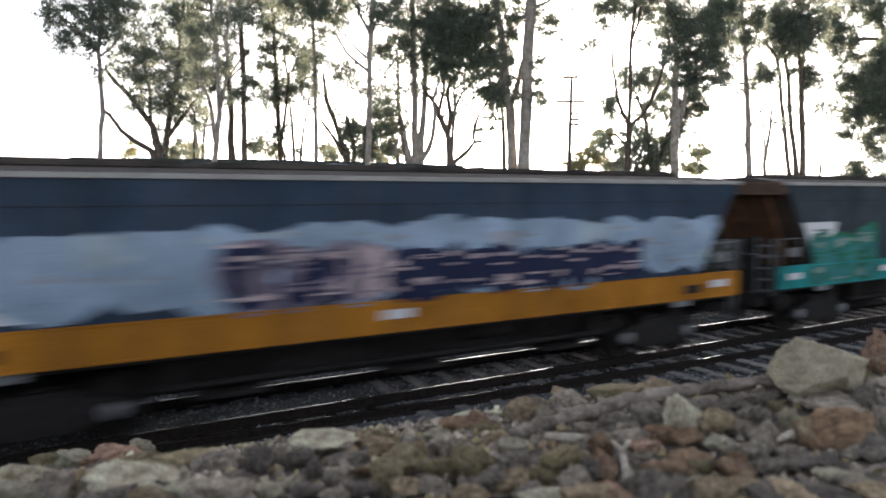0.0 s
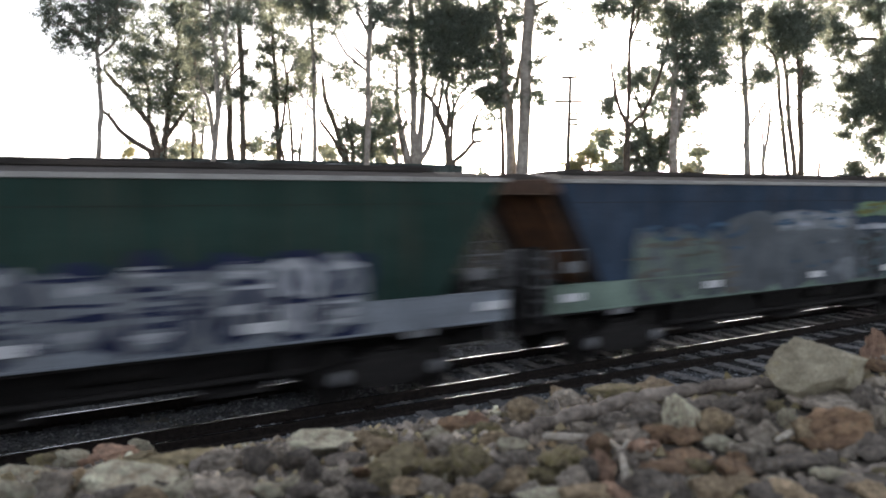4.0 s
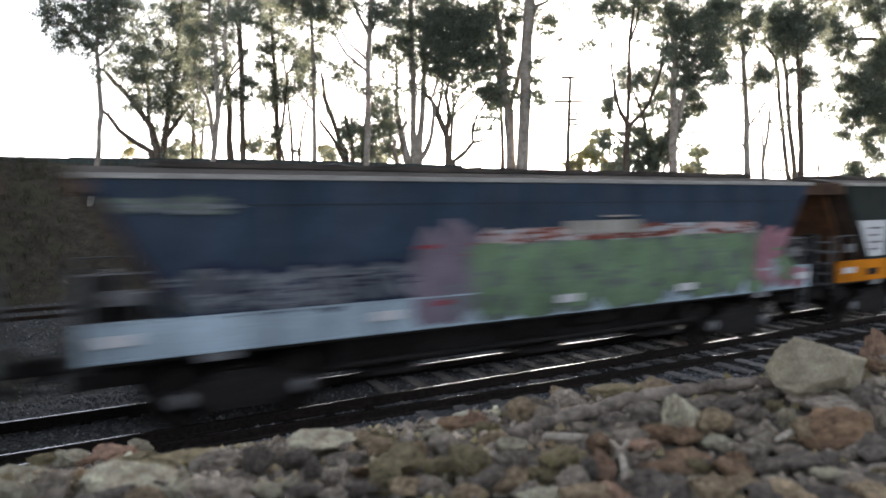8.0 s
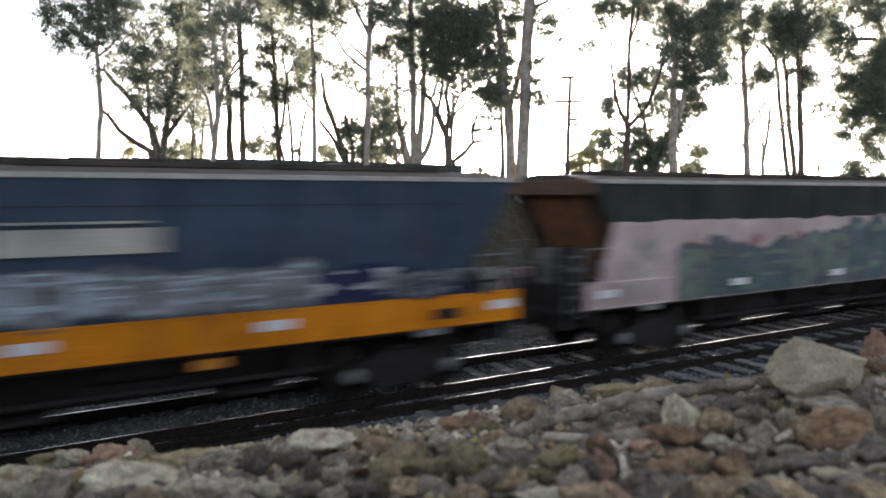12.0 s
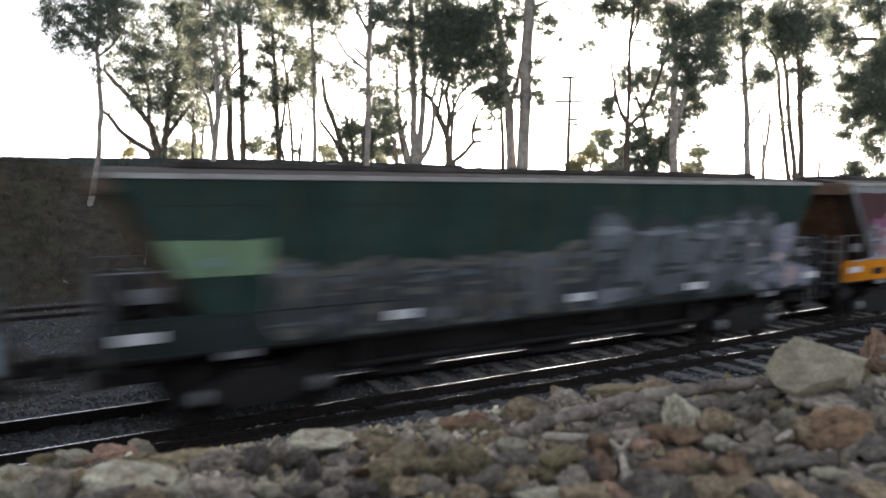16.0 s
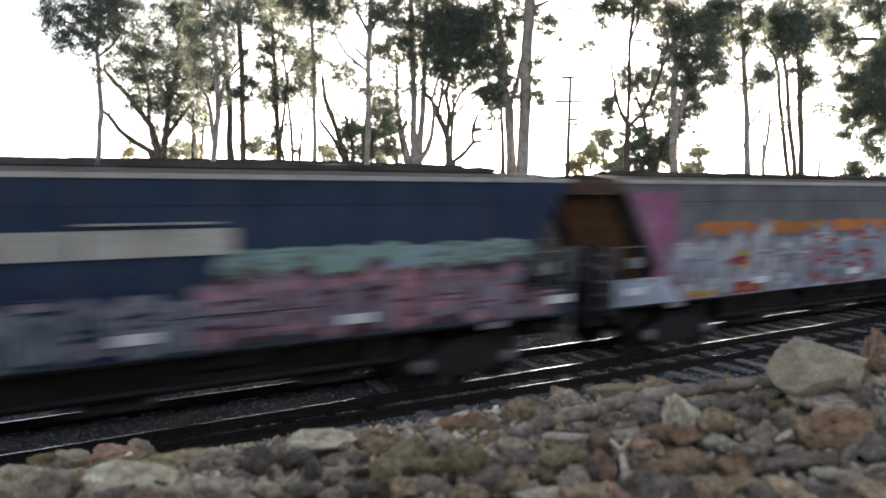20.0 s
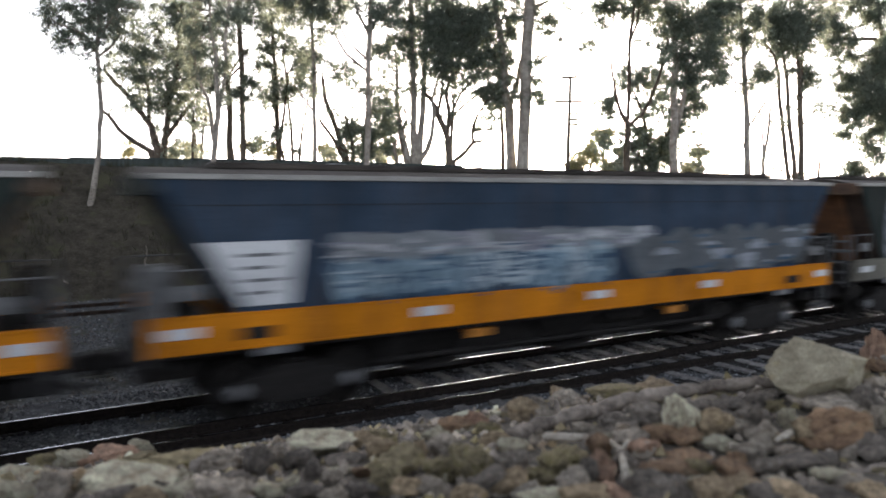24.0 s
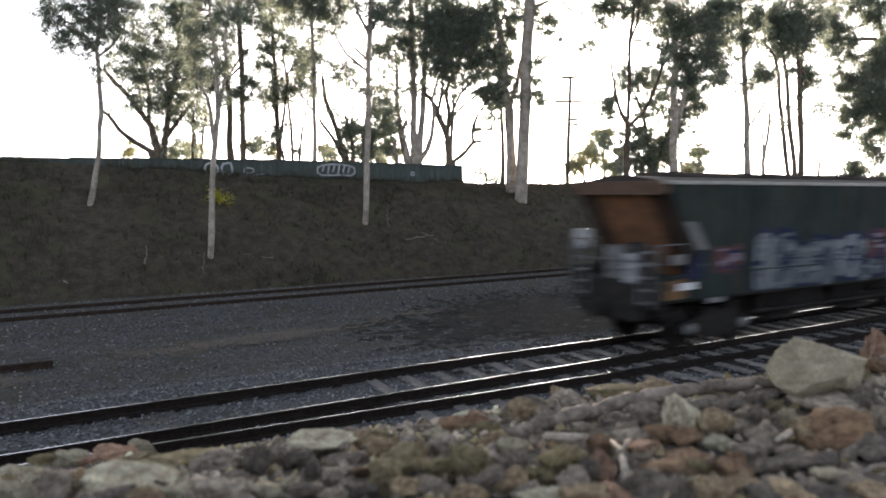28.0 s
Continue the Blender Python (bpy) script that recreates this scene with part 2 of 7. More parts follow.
def build_ground():
    xs = lines((-3000, -800, 550), (-800, -60, 74), (-60, -8, 4), (-8, 6, 0.28), (6, 45, 0.8), (45, 120, 5), (120, 800, 85), (800, 3001, 550))
    ys = lines((-3000, -400, 650), (-400, -20, 76), (-20, -2, 3), (-2, 8, 0.22), (8, 14, 0.28), (14, 25, 0.75), (25, 33, 0.45), (33, 60, 3), (60, 400, 68), (400, 3001, 650))
    verts = [(x, y, ground_height(x, y)) for y in ys for x in xs]
    nx = len(xs)
    faces, idx = [], []
    for j in range(len(ys) - 1):
        yc = (ys[j] + ys[j + 1]) / 2
        for i in range(nx - 1):
            faces.append((j * nx + i, j * nx + i + 1, (j + 1) * nx + i + 1, (j + 1) * nx + i))
            idx.append(4 if abs(yc) > 60 or yc < -8 else 3 if yc < 6.4 else 0 if yc < 14.0 else 1 if yc < TOE - 0.2 else 2)
    ob = new("ground", mesh_of("ground", verts, faces, [M_BALLAST, M_FINES, M_BANK, M_DIRT, M_FIELD], idx, True))
    tagged(ob, "gravel railway ground with a dark grassy embankment", "ground", kind="structure")


build_ground()


# ---- the tracks ----
NEAR_RAIL, FAR_RAIL, MID = 10.3, 11.8, 11.05


def rail_mesh(name, length, head_mat, web_mat):
    """A flat-bottomed rail along x, its running surface at z = 0."""
    prof = ((-0.07, -0.16), (0.07, -0.16), (0.07, -0.145), (0.012, -0.125), (0.012, -0.045), (0.036, -0.035), (0.034, -0.005), (0.018, 0.0),
            (-0.018, 0.0), (-0.034, -0.005), (-0.036, -0.035), (-0.012, -0.045), (-0.012, -0.125), (-0.07, -0.145))
    n = len(prof)
    verts = [(x, y, z) for x in (0.0, length) for y, z in prof]
    faces = [(i, (i + 1) % n, n + (i + 1) % n, n + i) for i in range(n)]
    idx = [1 if i == 7 else 0 for i in range(n)]
    return mesh_of(name, verts, faces, [web_mat, head_mat], idx)


def build_tracks():
    rng = random.Random(4)
    line = tagged(new("railway_line"), "main railway track with polished rails on pale sleepers", "railway track", kind="structure")
    rail = rail_mesh("rail", 1600.0, M_HEAD, M_RAIL)
    part("rail", rail, line, "polished steel rail", pose(-750, FAR_RAIL, 0))
    part("rail", rail, line, "polished steel rail", pose(-750, NEAR_RAIL, 0))
    turn = rail_mesh("diverging_rail", 60.0, M_HEAD, M_RAIL)
    part("diverging_rail", turn, line, "polished rail of a turnout", pose(-6.0, 10.06, -0.012, 0, 0, -2.15))
    wood = boxes("sleeper", M_SLEEPER, (-0.115, 0.115, -2.15, 1.35, -0.27, -0.165), bevel=0.012)
    chair = boxes("rail_clip", M_RAIL, (-0.09, 0.09, -0.16, 0.16, -0.168, -0.15), (-0.03, 0.03, 0.06, 0.12, -0.155, -0.115), (-0.03, 0.03, -0.12, -0.06, -0.155, -0.115))
    x = -5.2
    while x < 42:
        s = part("sleeper", wood, line, "", pose(x, 10.62 + rng.uniform(-0.06, 0.06), rng.uniform(-0.012, 0.004) - (0.055 if x < 3.4 else 0.03 if x < 4.6 else -0.018), 0, 0, rng.uniform(-1, 1)))
        for y in (NEAR_RAIL, FAR_RAIL):
            part("rail_clip", chair, line, "", pose(x, y, 0))
        x += 0.685
    bm = bmesh.new()
    for k in range(-1090, 1190):
        cx = k * 0.685
        if cx < -5.5 or cx > 42:
            add_box(bm, cx - 0.115, cx + 0.115, 9.7, 12.4, -0.27, -0.165)
    rest = part("far_sleepers", finish(bm, "far_sleepers", M_SLEEPER), line)
    rest["kind"] = "stuff"
    # the disused siding under the embankment
    siding = tagged(new("siding"), "rusty brown disused siding track", "railway track", kind="structure")
    siding.matrix_basis = pose(-1.5, 22.72, 0.0, 0, 0, 1.75)
    old = rail_mesh("rail", 900.0, M_OLDRAIL, M_OLDRAIL)
    part("rail", old, siding, "rust-brown rail", pose(-400, 0.78, 0))
    part("rail", old, siding, "rust-brown rail", pose(-400, -0.78, 0))
    tie = boxes("sleeper", M_OLDRAIL, (-0.12, 0.12, -1.25, 1.25, -0.26, -0.14), bevel=0.015)
    for k in range(70):
        part("sleeper", tie, siding, "", pose(-8 + k * 0.69, rng.uniform(-0.05, 0.05), rng.uniform(-0.05, 0.0), 0, 0, rng.uniform(-2, 2)))


build_tracks()


# ---- hopper wagon: shared meshes, near side at -y, running towards +x ----
HALF, SIDE = 7.65, 1.40


def slant(z):
    """Half the length of the hopper's side at height z."""
    return 6.42 + (z - 1.7) * 0.58


def build_wagon_meshes():
    W = {}

    def inner(z):
        return 7.46 - (3.6 - z) * 0.58

    # the hopper itself, with shallow end slopes, between two side sheets that run on past it
    W["body"] = prism("hopper_body", M_UNDER, [(-inner(3.6), 3.6), (inner(3.6), 3.6), (inner(1.66), 1.66), (-inner(1.66), 1.66)], -SIDE + 0.045, SIDE - 0.045)
    W["sheet"] = prism("side_sheet", M_PANEL, [(-slant(3.6), 3.6), (slant(3.6), 3.6), (slant(1.66), 1.66), (-slant(1.66), 1.66)], -0.02, 0.02, 0.008)
    W["seam"] = boxes("weld_seam", M_UNDER, (-7.2, 7.2, -0.008, 0.004, 3.226, 3.236))
    face = [(inner(3.42) + 0.012, 3.42), (inner(1.60) + 0.012, 1.60), (inner(1.60) + 0.05, 1.58), (inner(3.42) + 0.05, 3.42)]
    W["slope"] = prism("end_slope", M_RUST, face, -0.80, 0.80)
    W["cheek"] = prism("end_cheek", M_CHEEK, face, 0.803, 1.33)
    W["rib"] = prism("end_rib", M_RUST, [(inner(3.40) + 0.05, 3.40), (inner(1.7) + 0.05, 1.7), (inner(1.7) + 0.11, 1.7), (inner(3.40) + 0.10, 3.40)], -0.03, 0.03)
    W["sillhole"] = boxes("sill_socket", M_UNDER, (-0.24, 0.24, -0.006, 0.004, 1.33, 1.50))
    W["cabinet"] = boxes("end_cabinet", M_GALV, (7.36, 7.62, -1.22, -0.84, 1.52, 2.42), (7.62, 7.635, -1.18, -0.88, 1.6, 2.35), bevel=0.015)
    W["hood"] = boxes("end_hood", M_HOOD, (7.46, 7.66, -1.36, 1.36, 3.40, 3.66), (7.50, 7.70, -1.30, 1.30, 3.36, 3.41), bevel=0.015)
    W["cant"] = boxes("cant_rail", M_CANT, (-7.62, 7.62, -0.035, 0.06, 3.585, 3.662), bevel=0.008)
    # arched roof
    ys = [(-1.38 + 2.76 * k / 10) for k in range(11)]
    rv = [(x, y, 3.62 + 0.17 * (1 - (y / 1.38) ** 2)) for x in (-7.6, 7.6) for y in ys] + [(x, y, 3.60) for x in (-7.6, 7.6) for y in (-1.38, 1.38)]
    rf = [(k, k + 11, k + 12, k + 1) for k in range(10)] + [tuple(range(11)), tuple(range(21, 10, -1))]
    W["roof"] = mesh_of("roof", rv, rf, [M_ROOF], None, False)
    W["hatch"] = boxes("hatch_cover", M_ROOF, (-1.62, 1.62, -0.52, 0.52, 3.77, 3.85), (-1.55, 1.55, -0.40, 0.40, 3.85, 3.875), (-1.3, -1.2, -0.6, 0.6, 3.84, 3.885), (1.2, 1.3, -0.6, 0.6, 3.84, 3.885), bevel=0.012)
    W["walkway"] = boxes("roof_walkway", M_ROOF, *[(-7.4, 7.4, y, y + 0.09, 3.755, 3.785) for y in (0.68, 0.80, 0.92)])
    prof = ((-0.062, 1.195), (0.05, 1.195), (0.05, 1.722), (-0.062, 1.722), (-0.062, 1.695), (-0.05, 1.69), (-0.05, 1.23), (-0.062, 1.225))
    n = len(prof)
    W["sill"] = mesh_of("side_sill", [(x, y, z) for x in (-HALF, HALF) for y, z in prof], [(i, (i + 1) % n, n + (i + 1) % n, n + i) for i in range(n)] + [tuple(range(n)), tuple(range(2 * n - 1, n - 1, -1))], [M_PANEL])
    W["centre"] = boxes("centre_sill", M_UNDER, (-HALF, HALF, -0.2, 0.2, 0.86, 1.22), (-7.6, 7.6, -1.3, -1.2, 1.12, 1.24), (-7.6, 7.6, 1.2, 1.3, 1.12, 1.24))
    W["endbeam"] = boxes("end_beam", M_UNDER, (7.48, 7.64, -1.33, 1.33, 1.0, 1.5), (6.6, 7.5, -1.3, 1.3, 1.46, 1.52), (7.60, 7.84, -0.95, 0.95, 0.74, 1.06), bevel=0.01)
    W["ladder"] = boxes("end_ladder", M_LADDER, *[(7.645, 7.69, y, y + 0.035, 1.02, 2.36) for y in (-0.225, 0.19)], *[(7.650, 7.685, -0.20, 0.20, 1.10 + k * 0.265, 1.145 + k * 0.265) for k in range(5)])
    W["handrail"] = tubes("handrail", M_GALV, ([(7.6, -1.34, 1.5), (7.6, -1.34, 2.35), (6.9, -1.34, 2.35), (6.9, -1.34, 1.72)], 0.02), ([(7.6, 1.34, 1.5), (7.6, 1.34, 2.35), (6.9, 1.34, 2.35), (6.9, 1.34, 1.72)], 0.02),
                          ([(7.6, -1.34, 1.95), (7.6, 1.34, 1.95)], 0.018))
    W["brakebox"] = boxes("brake_cabinet", M_GALV, (7.05, 7.45, -0.45, 0.15, 1.52, 2.25), (7.45, 7.50, -0.35, 0.05, 1.7, 2.1), bevel=0.02)
    W["lampbox"] = boxes("end_locker", M_LOCKER, (7.40, 7.64, -1.32, -0.92, 2.12, 2.34), (7.40, 7.64, -1.32, -0.92, 2.37, 2.58), bevel=0.015)
    W["reservoir"] = tubes("end_reservoir", M_UNDER, ([(7.16, -0.80, 1.75), (7.16, -0.74, 1.75), (7.16, 0.2, 1.75), (7.16, 0.26, 1.75)], [0.13, 0.22, 0.22, 0.13]), sides=12)
    W["valves"] = boxes("valve_stand", M_UNDER, (7.28, 7.56, 0.30, 0.72, 1.52, 2.30), (7.30, 7.56, 0.36, 0.66, 2.30, 2.36), bevel=0.02)
    W["lever"] = tubes("uncoupling_lever", M_UNDER, ([(7.70, -1.30, 0.98), (7.72, -0.6, 0.98), (7.78, -0.2, 0.84)], 0.022))
    W["footstep"] = boxes("foot_step", M_LADDER, (7.40, 7.66, -1.38, -1.10, 0.66, 0.70), (7.40, 7.43, -1.38, -1.34, 0.66, 1.2), (7.63, 7.66, -1.38, -1.34, 0.66, 1.2))
    W["steps"] = boxes("step_board", M_LOCKER, (7.60, 7.66, -0.22, 0.22, 1.50, 1.62), (7.60, 7.66, -0.22, 0.22, 1.78, 1.84), (7.60, 7.66, -0.22, 0.22, 2.0, 2.12), (7.58, 7.60, -0.22, 0.22, 1.5, 2.12), bevel=0.006)
    W["edgeplate"] = prism("edge_plate", M_GALV, [(-slant(2.82) + 0.06, 2.82), (-slant(2.82) + 0.34, 2.82), (-slant(2.22) + 0.42, 2.22), (-slant(2.22) + 0.12, 2.22)], -SIDE - 0.03, -SIDE - 0.008)
    W["board"] = boxes("end_board", M_GALV, (6.92, 7.32, -1.372, -1.352, 1.93, 2.14), bevel=0.004)
    W["coupler"] = boxes("coupler", M_UNDER, (7.6, 8.02, -0.10, 0.10, 0.82, 1.02), (8.0, 8.24, -0.17, 0.13, 0.76, 1.08), (7.6, 7.7, -0.25, 0.25, 0.74, 1.1), bevel=0.02)
    W["draft"] = boxes("draft_gear", M_UNDER, (6.55, 7.60, -0.42, 0.42, 0.62, 1.12), (7.10, 7.35, -1.1, 1.1, 0.80, 1.02), bevel=0.02)
    W["hose"] = tubes("brake_hose", M_UNDER, ([(7.62, -0.45, 1.0), (7.85, -0.42, 0.75), (8.1, -0.3, 0.62), (8.26, -0.2, 0.66)], 0.03))
    # hopper chute
    bm = bmesh.new()
    a = [bm.verts.new((x, y, 1.66)) for x, y in ((-1.45, -1.25), (1.45, -1.25), (1.45, 1.25), (-1.45, 1.25))]
    b = [bm.verts.new((x, y, 0.55)) for x, y in ((-0.45, -0.6), (0.45, -0.6), (0.45, 0.6), (-0.45, 0.6))]
    for i in range(4):
        bm.faces.new((a[i], a[(i + 1) % 4], b[(i + 1) % 4], b[i]))
    bm.faces.new(b[::-1])
    bmesh.ops.recalc_face_normals(bm, faces=bm.faces[:])
    add_box(bm, -0.55, 0.55, -0.75, 0.75, 0.42, 0.56)
    add_box(bm, -0.5, 0.5, -1.15, -0.75, 0.46, 0.52)
    W["chute"] = finish(bm, "discharge_chute", M_UNDER)
    W["trough"] = boxes("discharge_trough", M_UNDER, (-4.35, 4.35, -0.62, 0.62, 0.46, 1.2), (-4.2, 4.2, -1.05, -0.95, 0.62, 0.70), (-4.0, -3.8, -1.05, -0.6, 0.6, 1.2), (3.8, 4.0, -1.05, -0.6, 0.6, 1.2), bevel=0.02)
    W["wheelhandle"] = boxes("gate_handle", M_ORANGE, (-0.20, 0.20, -1.33, -1.24, 0.93, 1.08), (-0.06, 0.06, -1.30, -0.9, 0.98, 1.03), bevel=0.015)
    W["towplate"] = boxes("jacking_pad", M_BEARING, (-0.24, 0.24, -1.40, -1.30, 1.06, 1.19), bevel=0.015)
    W["tank"] = tubes("air_reservoir", M_UNDER, ([(-0.6, -0.7, 0.95), (-0.55, -0.7, 0.95), (0.55, -0.7, 0.95), (0.6, -0.7, 0.95)], [0.1, 0.2, 0.2, 0.1]), sides=12)
    W["plate"] = boxes("reflector", M_PLATE, (-0.25, 0.25, -0.008, 0.004, -0.075, 0.075), bevel=0.003)
    # stencil panel with a sloping end, and its lettering bars
    x0 = -slant(2.72) + 0.10
    W["panel"] = prism("stencil_panel", M_PANEL, [(x0, 2.72), (-5.55, 2.72), (-5.70, 1.80), (-slant(1.8) + 0.10, 1.80)], -SIDE - 0.022, -SIDE - 0.008)
    W["panelink"] = boxes("stencil_lettering", M_INK, *[(-6.45 + 0.03 * k, -5.85 - 0.12 * (k % 2), -SIDE - 0.027, -SIDE - 0.02, 2.50 - k * 0.18, 2.55 - k * 0.18) for k in range(4)])
    # bogie
    poly = [(-1.15, 0.38), (-1.15, 0.60), (-0.55, 0.70), (-0.35, 0.82), (0.35, 0.82), (0.55, 0.70), (1.15, 0.60), (1.15, 0.38), (0.70, 0.36), (0.42, 0.24), (-0.42, 0.24), (-0.70, 0.36)]
    W["frame"] = prism("side_frame", M_UNDER, poly, -0.07, 0.07, 0.012)
    W["bolster"] = boxes("bogie", M_UNDER, (-0.25, 0.25, -0.94, 0.94, 0.55, 0.86), bevel=0.015)
    W["spring"] = tubes("spring", M_UNDER, ([(0, 0, 0.30 + 0.02 * i) for i in range(13)], [0.075 if i % 2 else 0.055 for i in range(13)]), sides=8)
    bm = bmesh.new()
    add_tube(bm, [(0, -1.08, 0), (0, 1.08, 0)], 0.075, 10)
    for s in (-1, 1):
        add_tube(bm, [(0, s * 0.675, 0), (0, s * 0.69, 0), (0, s * 0.705, 0), (0, s * 0.72, 0), (0, s * 0.81, 0)], [0.30, 0.47, 0.485, 0.455, 0.445], 28)
        add_tube(bm, [(0, s * 0.80, 0), (0, s * 0.83, 0)], [0.36, 0.20], 20)
    W["wheelset"] = finish(bm, "wheelset", M_WHEEL)
    W["cap"] = tubes("axle_cap", M_BEARING, ([(0, 0, 0), (0, -0.10, 0), (0, -0.13, 0)], [0.125, 0.12, 0.07]), sides=14)
    return W


WM = build_wagon_meshes()
SPRAY = {
    "white": (0.487, 0.504, 0.538), "grey": (0.238, 0.262, 0.290), "midgrey": (0.142, 0.163, 0.182), "lilac": (0.27, 0.275, 0.34), "sky": (0.25, 0.38, 0.47),
    "ice": (0.420, 0.521, 0.588), "blue": (0.050, 0.168, 0.403), "navy": (0.025, 0.034, 0.092), "black": (0.013, 0.013, 0.015), "teal": (0.025, 0.277, 0.269),
    "mint": (0.252, 0.403, 0.353), "green": (0.059, 0.319, 0.084), "jade": (0.017, 0.227, 0.126), "lime": (0.218, 0.353, 0.185), "sage": (0.185, 0.244, 0.202),
    "olive": (0.235, 0.227, 0.059), "yellow": (0.588, 0.353, 0.034), "ochre": (0.62, 0.215, 0.012), "orange": (0.605, 0.185, 0.025), "red": (0.462, 0.050, 0.059),
    "brick": (0.277, 0.076, 0.050), "brown": (0.143, 0.076, 0.046), "pink": (0.60, 0.45, 0.45), "rose": (0.462, 0.202, 0.252), "magenta": (0.420, 0.118, 0.269),
    "purple": (0.29, 0.23, 0.54), "mauve": (0.275, 0.215, 0.285), "cream": (0.44, 0.41, 0.36), "beige": (0.252, 0.218, 0.176), "maroon": (0.135, 0.056, 0.064), "aqua": (0.20, 0.37, 0.42), "dusk": (0.066, 0.076, 0.080), "petrol": (0.10, 0.165, 0.185), "umber": (0.26, 0.14, 0.05), "frost": (0.36, 0.39, 0.45), "steel": (0.06, 0.13, 0.22), "powder": (0.33, 0.46, 0.62), "amber": (0.40, 0.165, 0.022), "taupe": (0.165, 0.155, 0.130),
    "violet": (0.16, 0.135, 0.34), "pine": (0.042, 0.082, 0.068), "moss": (0.065, 0.125, 0.105), "plum": (0.24, 0.085, 0.15),
}
BODY = {
    "blue": (0.034, 0.052, 0.080), "slate": (0.042, 0.055, 0.067), "navy": (0.023, 0.038, 0.068), "green": (0.021, 0.042, 0.035), "dark": (0.027, 0.035, 0.033),
    "grey": (0.125, 0.130, 0.137), "silver": (0.30, 0.305, 0.315), "teal": (0.017, 0.048, 0.045), "maroon": (0.0599, 0.0252, 0.0296),
}


def lump(rng, cx, cz, rx, rz, square=2.6, wob=0.10, n=18):
    """A rounded, uneven outline."""
    ph, out = rng.uniform(0, 6.28), []
    for k in range(n):
        t = 2 * math.pi * k / n
        c, s = math.cos(t), math.sin(t)
        r = (abs(c) ** square + abs(s) ** square) ** (-1 / square)
        r *= 1 + wob * math.sin(3 * t + ph) + wob * 0.7 * math.sin(5 * t + 2 * ph) + rng.uniform(-wob, wob) * 0.4
        out.append((cx + rx * r * c, cz + rz * r * s))
    return out


def graffiti(wagon, seed, x0, x1, z0, z1, style, fill, line, hi):
    """Sprayed paint on the wagon's near side, from x0 to x1 and z0 to z1: letters, blocks, a cloud, a dome, an arc, a band, or a thin tag."""
    rng = random.Random(seed)
    mats = [paint(SPRAY[c], "spray") for c in (fill, line, hi)]
    groups = {}
    layer = [0]

    def put(poly, mat, group=0):
        layer[0] += 1
        verts, faces, idx = groups.setdefault(group, ([], [], []))
        y = -SIDE - 0.024 - 0.0035 * (seed % 20) - 0.00008 * layer[0]
        base = len(verts)
        for x, z in poly:
            z = max(1.205, min(3.52, z))
            lim = HALF - 0.03 if z < 1.72 else slant(z) - 0.06
            verts.append((max(-lim, min(lim, x)), y, z))
        faces.append(tuple(range(base, base + len(poly))))
        idx.append(mat)

    w, h = x1 - x0, z1 - z0
    zc = (z0 + z1) / 2
    name = "graffiti_patch"
    if style in ("letters", "blocks"):
        name = "graffiti_letter"
        n = max(2, round(w / (h * (0.64 if style == "letters" else 0.50))))
        sq = 3.0 if style == "letters" else 7.0
        wob = 0.10 if style == "letters" else 0.03
        cuts = [0.0]
        for k in range(n):
            cuts.append(cuts[-1] + rng.uniform(0.65, 1.35))
        cuts = [x0 + w * c / cuts[-1] for c in cuts]
        forms = []
        for k in range(n):
            cx, hw = (cuts[k] + cuts[k + 1]) / 2, (cuts[k + 1] - cuts[k]) / 2
            hh, cz = h * rng.uniform(0.40, 0.52), zc + rng.uniform(-0.08, 0.06) * h
            forms.append((cx, cz, hw, hh))
            put(lump(rng, cx, cz, hw * 1.22, hh * 1.16, sq, wob), 1, k)
        for k, (cx, cz, hw, hh) in enumerate(forms):
            put(lump(rng, cx, cz, hw, hh * 0.98, sq, wob), 0 if rng.random() < 0.85 else 2, k)
            lean = rng.uniform(-0.5, 0.5)
            for _ in range(rng.randint(4, 8)):      # gaps and strokes inside the letter
                sx, sz = cx + rng.uniform(-0.6, 0.6) * hw, cz + rng.uniform(-0.55, 0.55) * hh
                a, b = (rng.uniform(0.05, 0.13), rng.uniform(0.25, 0.5)) if rng.random() < 0.55 else (rng.uniform(0.25, 0.5), rng.uniform(0.04, 0.09))
                put([(x + lean * (z - sz), z) for x, z in lump(rng, sx, sz, hw * a * 1.6, hh * b, 3.0, 0.15, 12)], 1, k)
            put(lump(rng, cx + rng.uniform(-0.2, 0.2) * hw, cz + hh * rng.uniform(0.5, 0.8), hw * rng.uniform(0.4, 0.8), hh * rng.uniform(0.07, 0.16), 2.4, 0.2, 14), 2, k)
            for _ in range(2):      # long thin edges and shines
                put(lump(rng, cx + rng.uniform(-0.5, 0.5) * hw, cz + hh * rng.choice((0.92, 0.8, -0.2, 0.25, -0.75)) * rng.uniform(0.9, 1.05), hw * rng.uniform(0.5, 0.95), hh * rng.uniform(0.035, 0.075), 2.2, 0.2, 12), rng.choice((2, 2, 1)), k)
            if rng.random() < 0.8:
                put(lump(rng, cx + rng.uniform(-0.4, 0.4) * hw, cz - hh * rng.uniform(0.3, 0.8), hw * rng.uniform(0.25, 0.7), hh * rng.uniform(0.08, 0.2), 2.4, 0.2, 14), 2, k)
    elif style == "cloud":
        n = max(3, round(w / (h * 0.9)))
        for k in range(n):
            put(lump(rng, x0 + (k + 0.5) * w / n, zc + rng.uniform(-0.06, 0.06) * h, w / n * 0.75, h * rng.uniform(0.44, 0.54), 2.4, 0.08), 0, k)
        for k in range(n * 4):
            x = x0 + rng.random() * w
            g = min(n - 1, int((x - x0) / w * n))
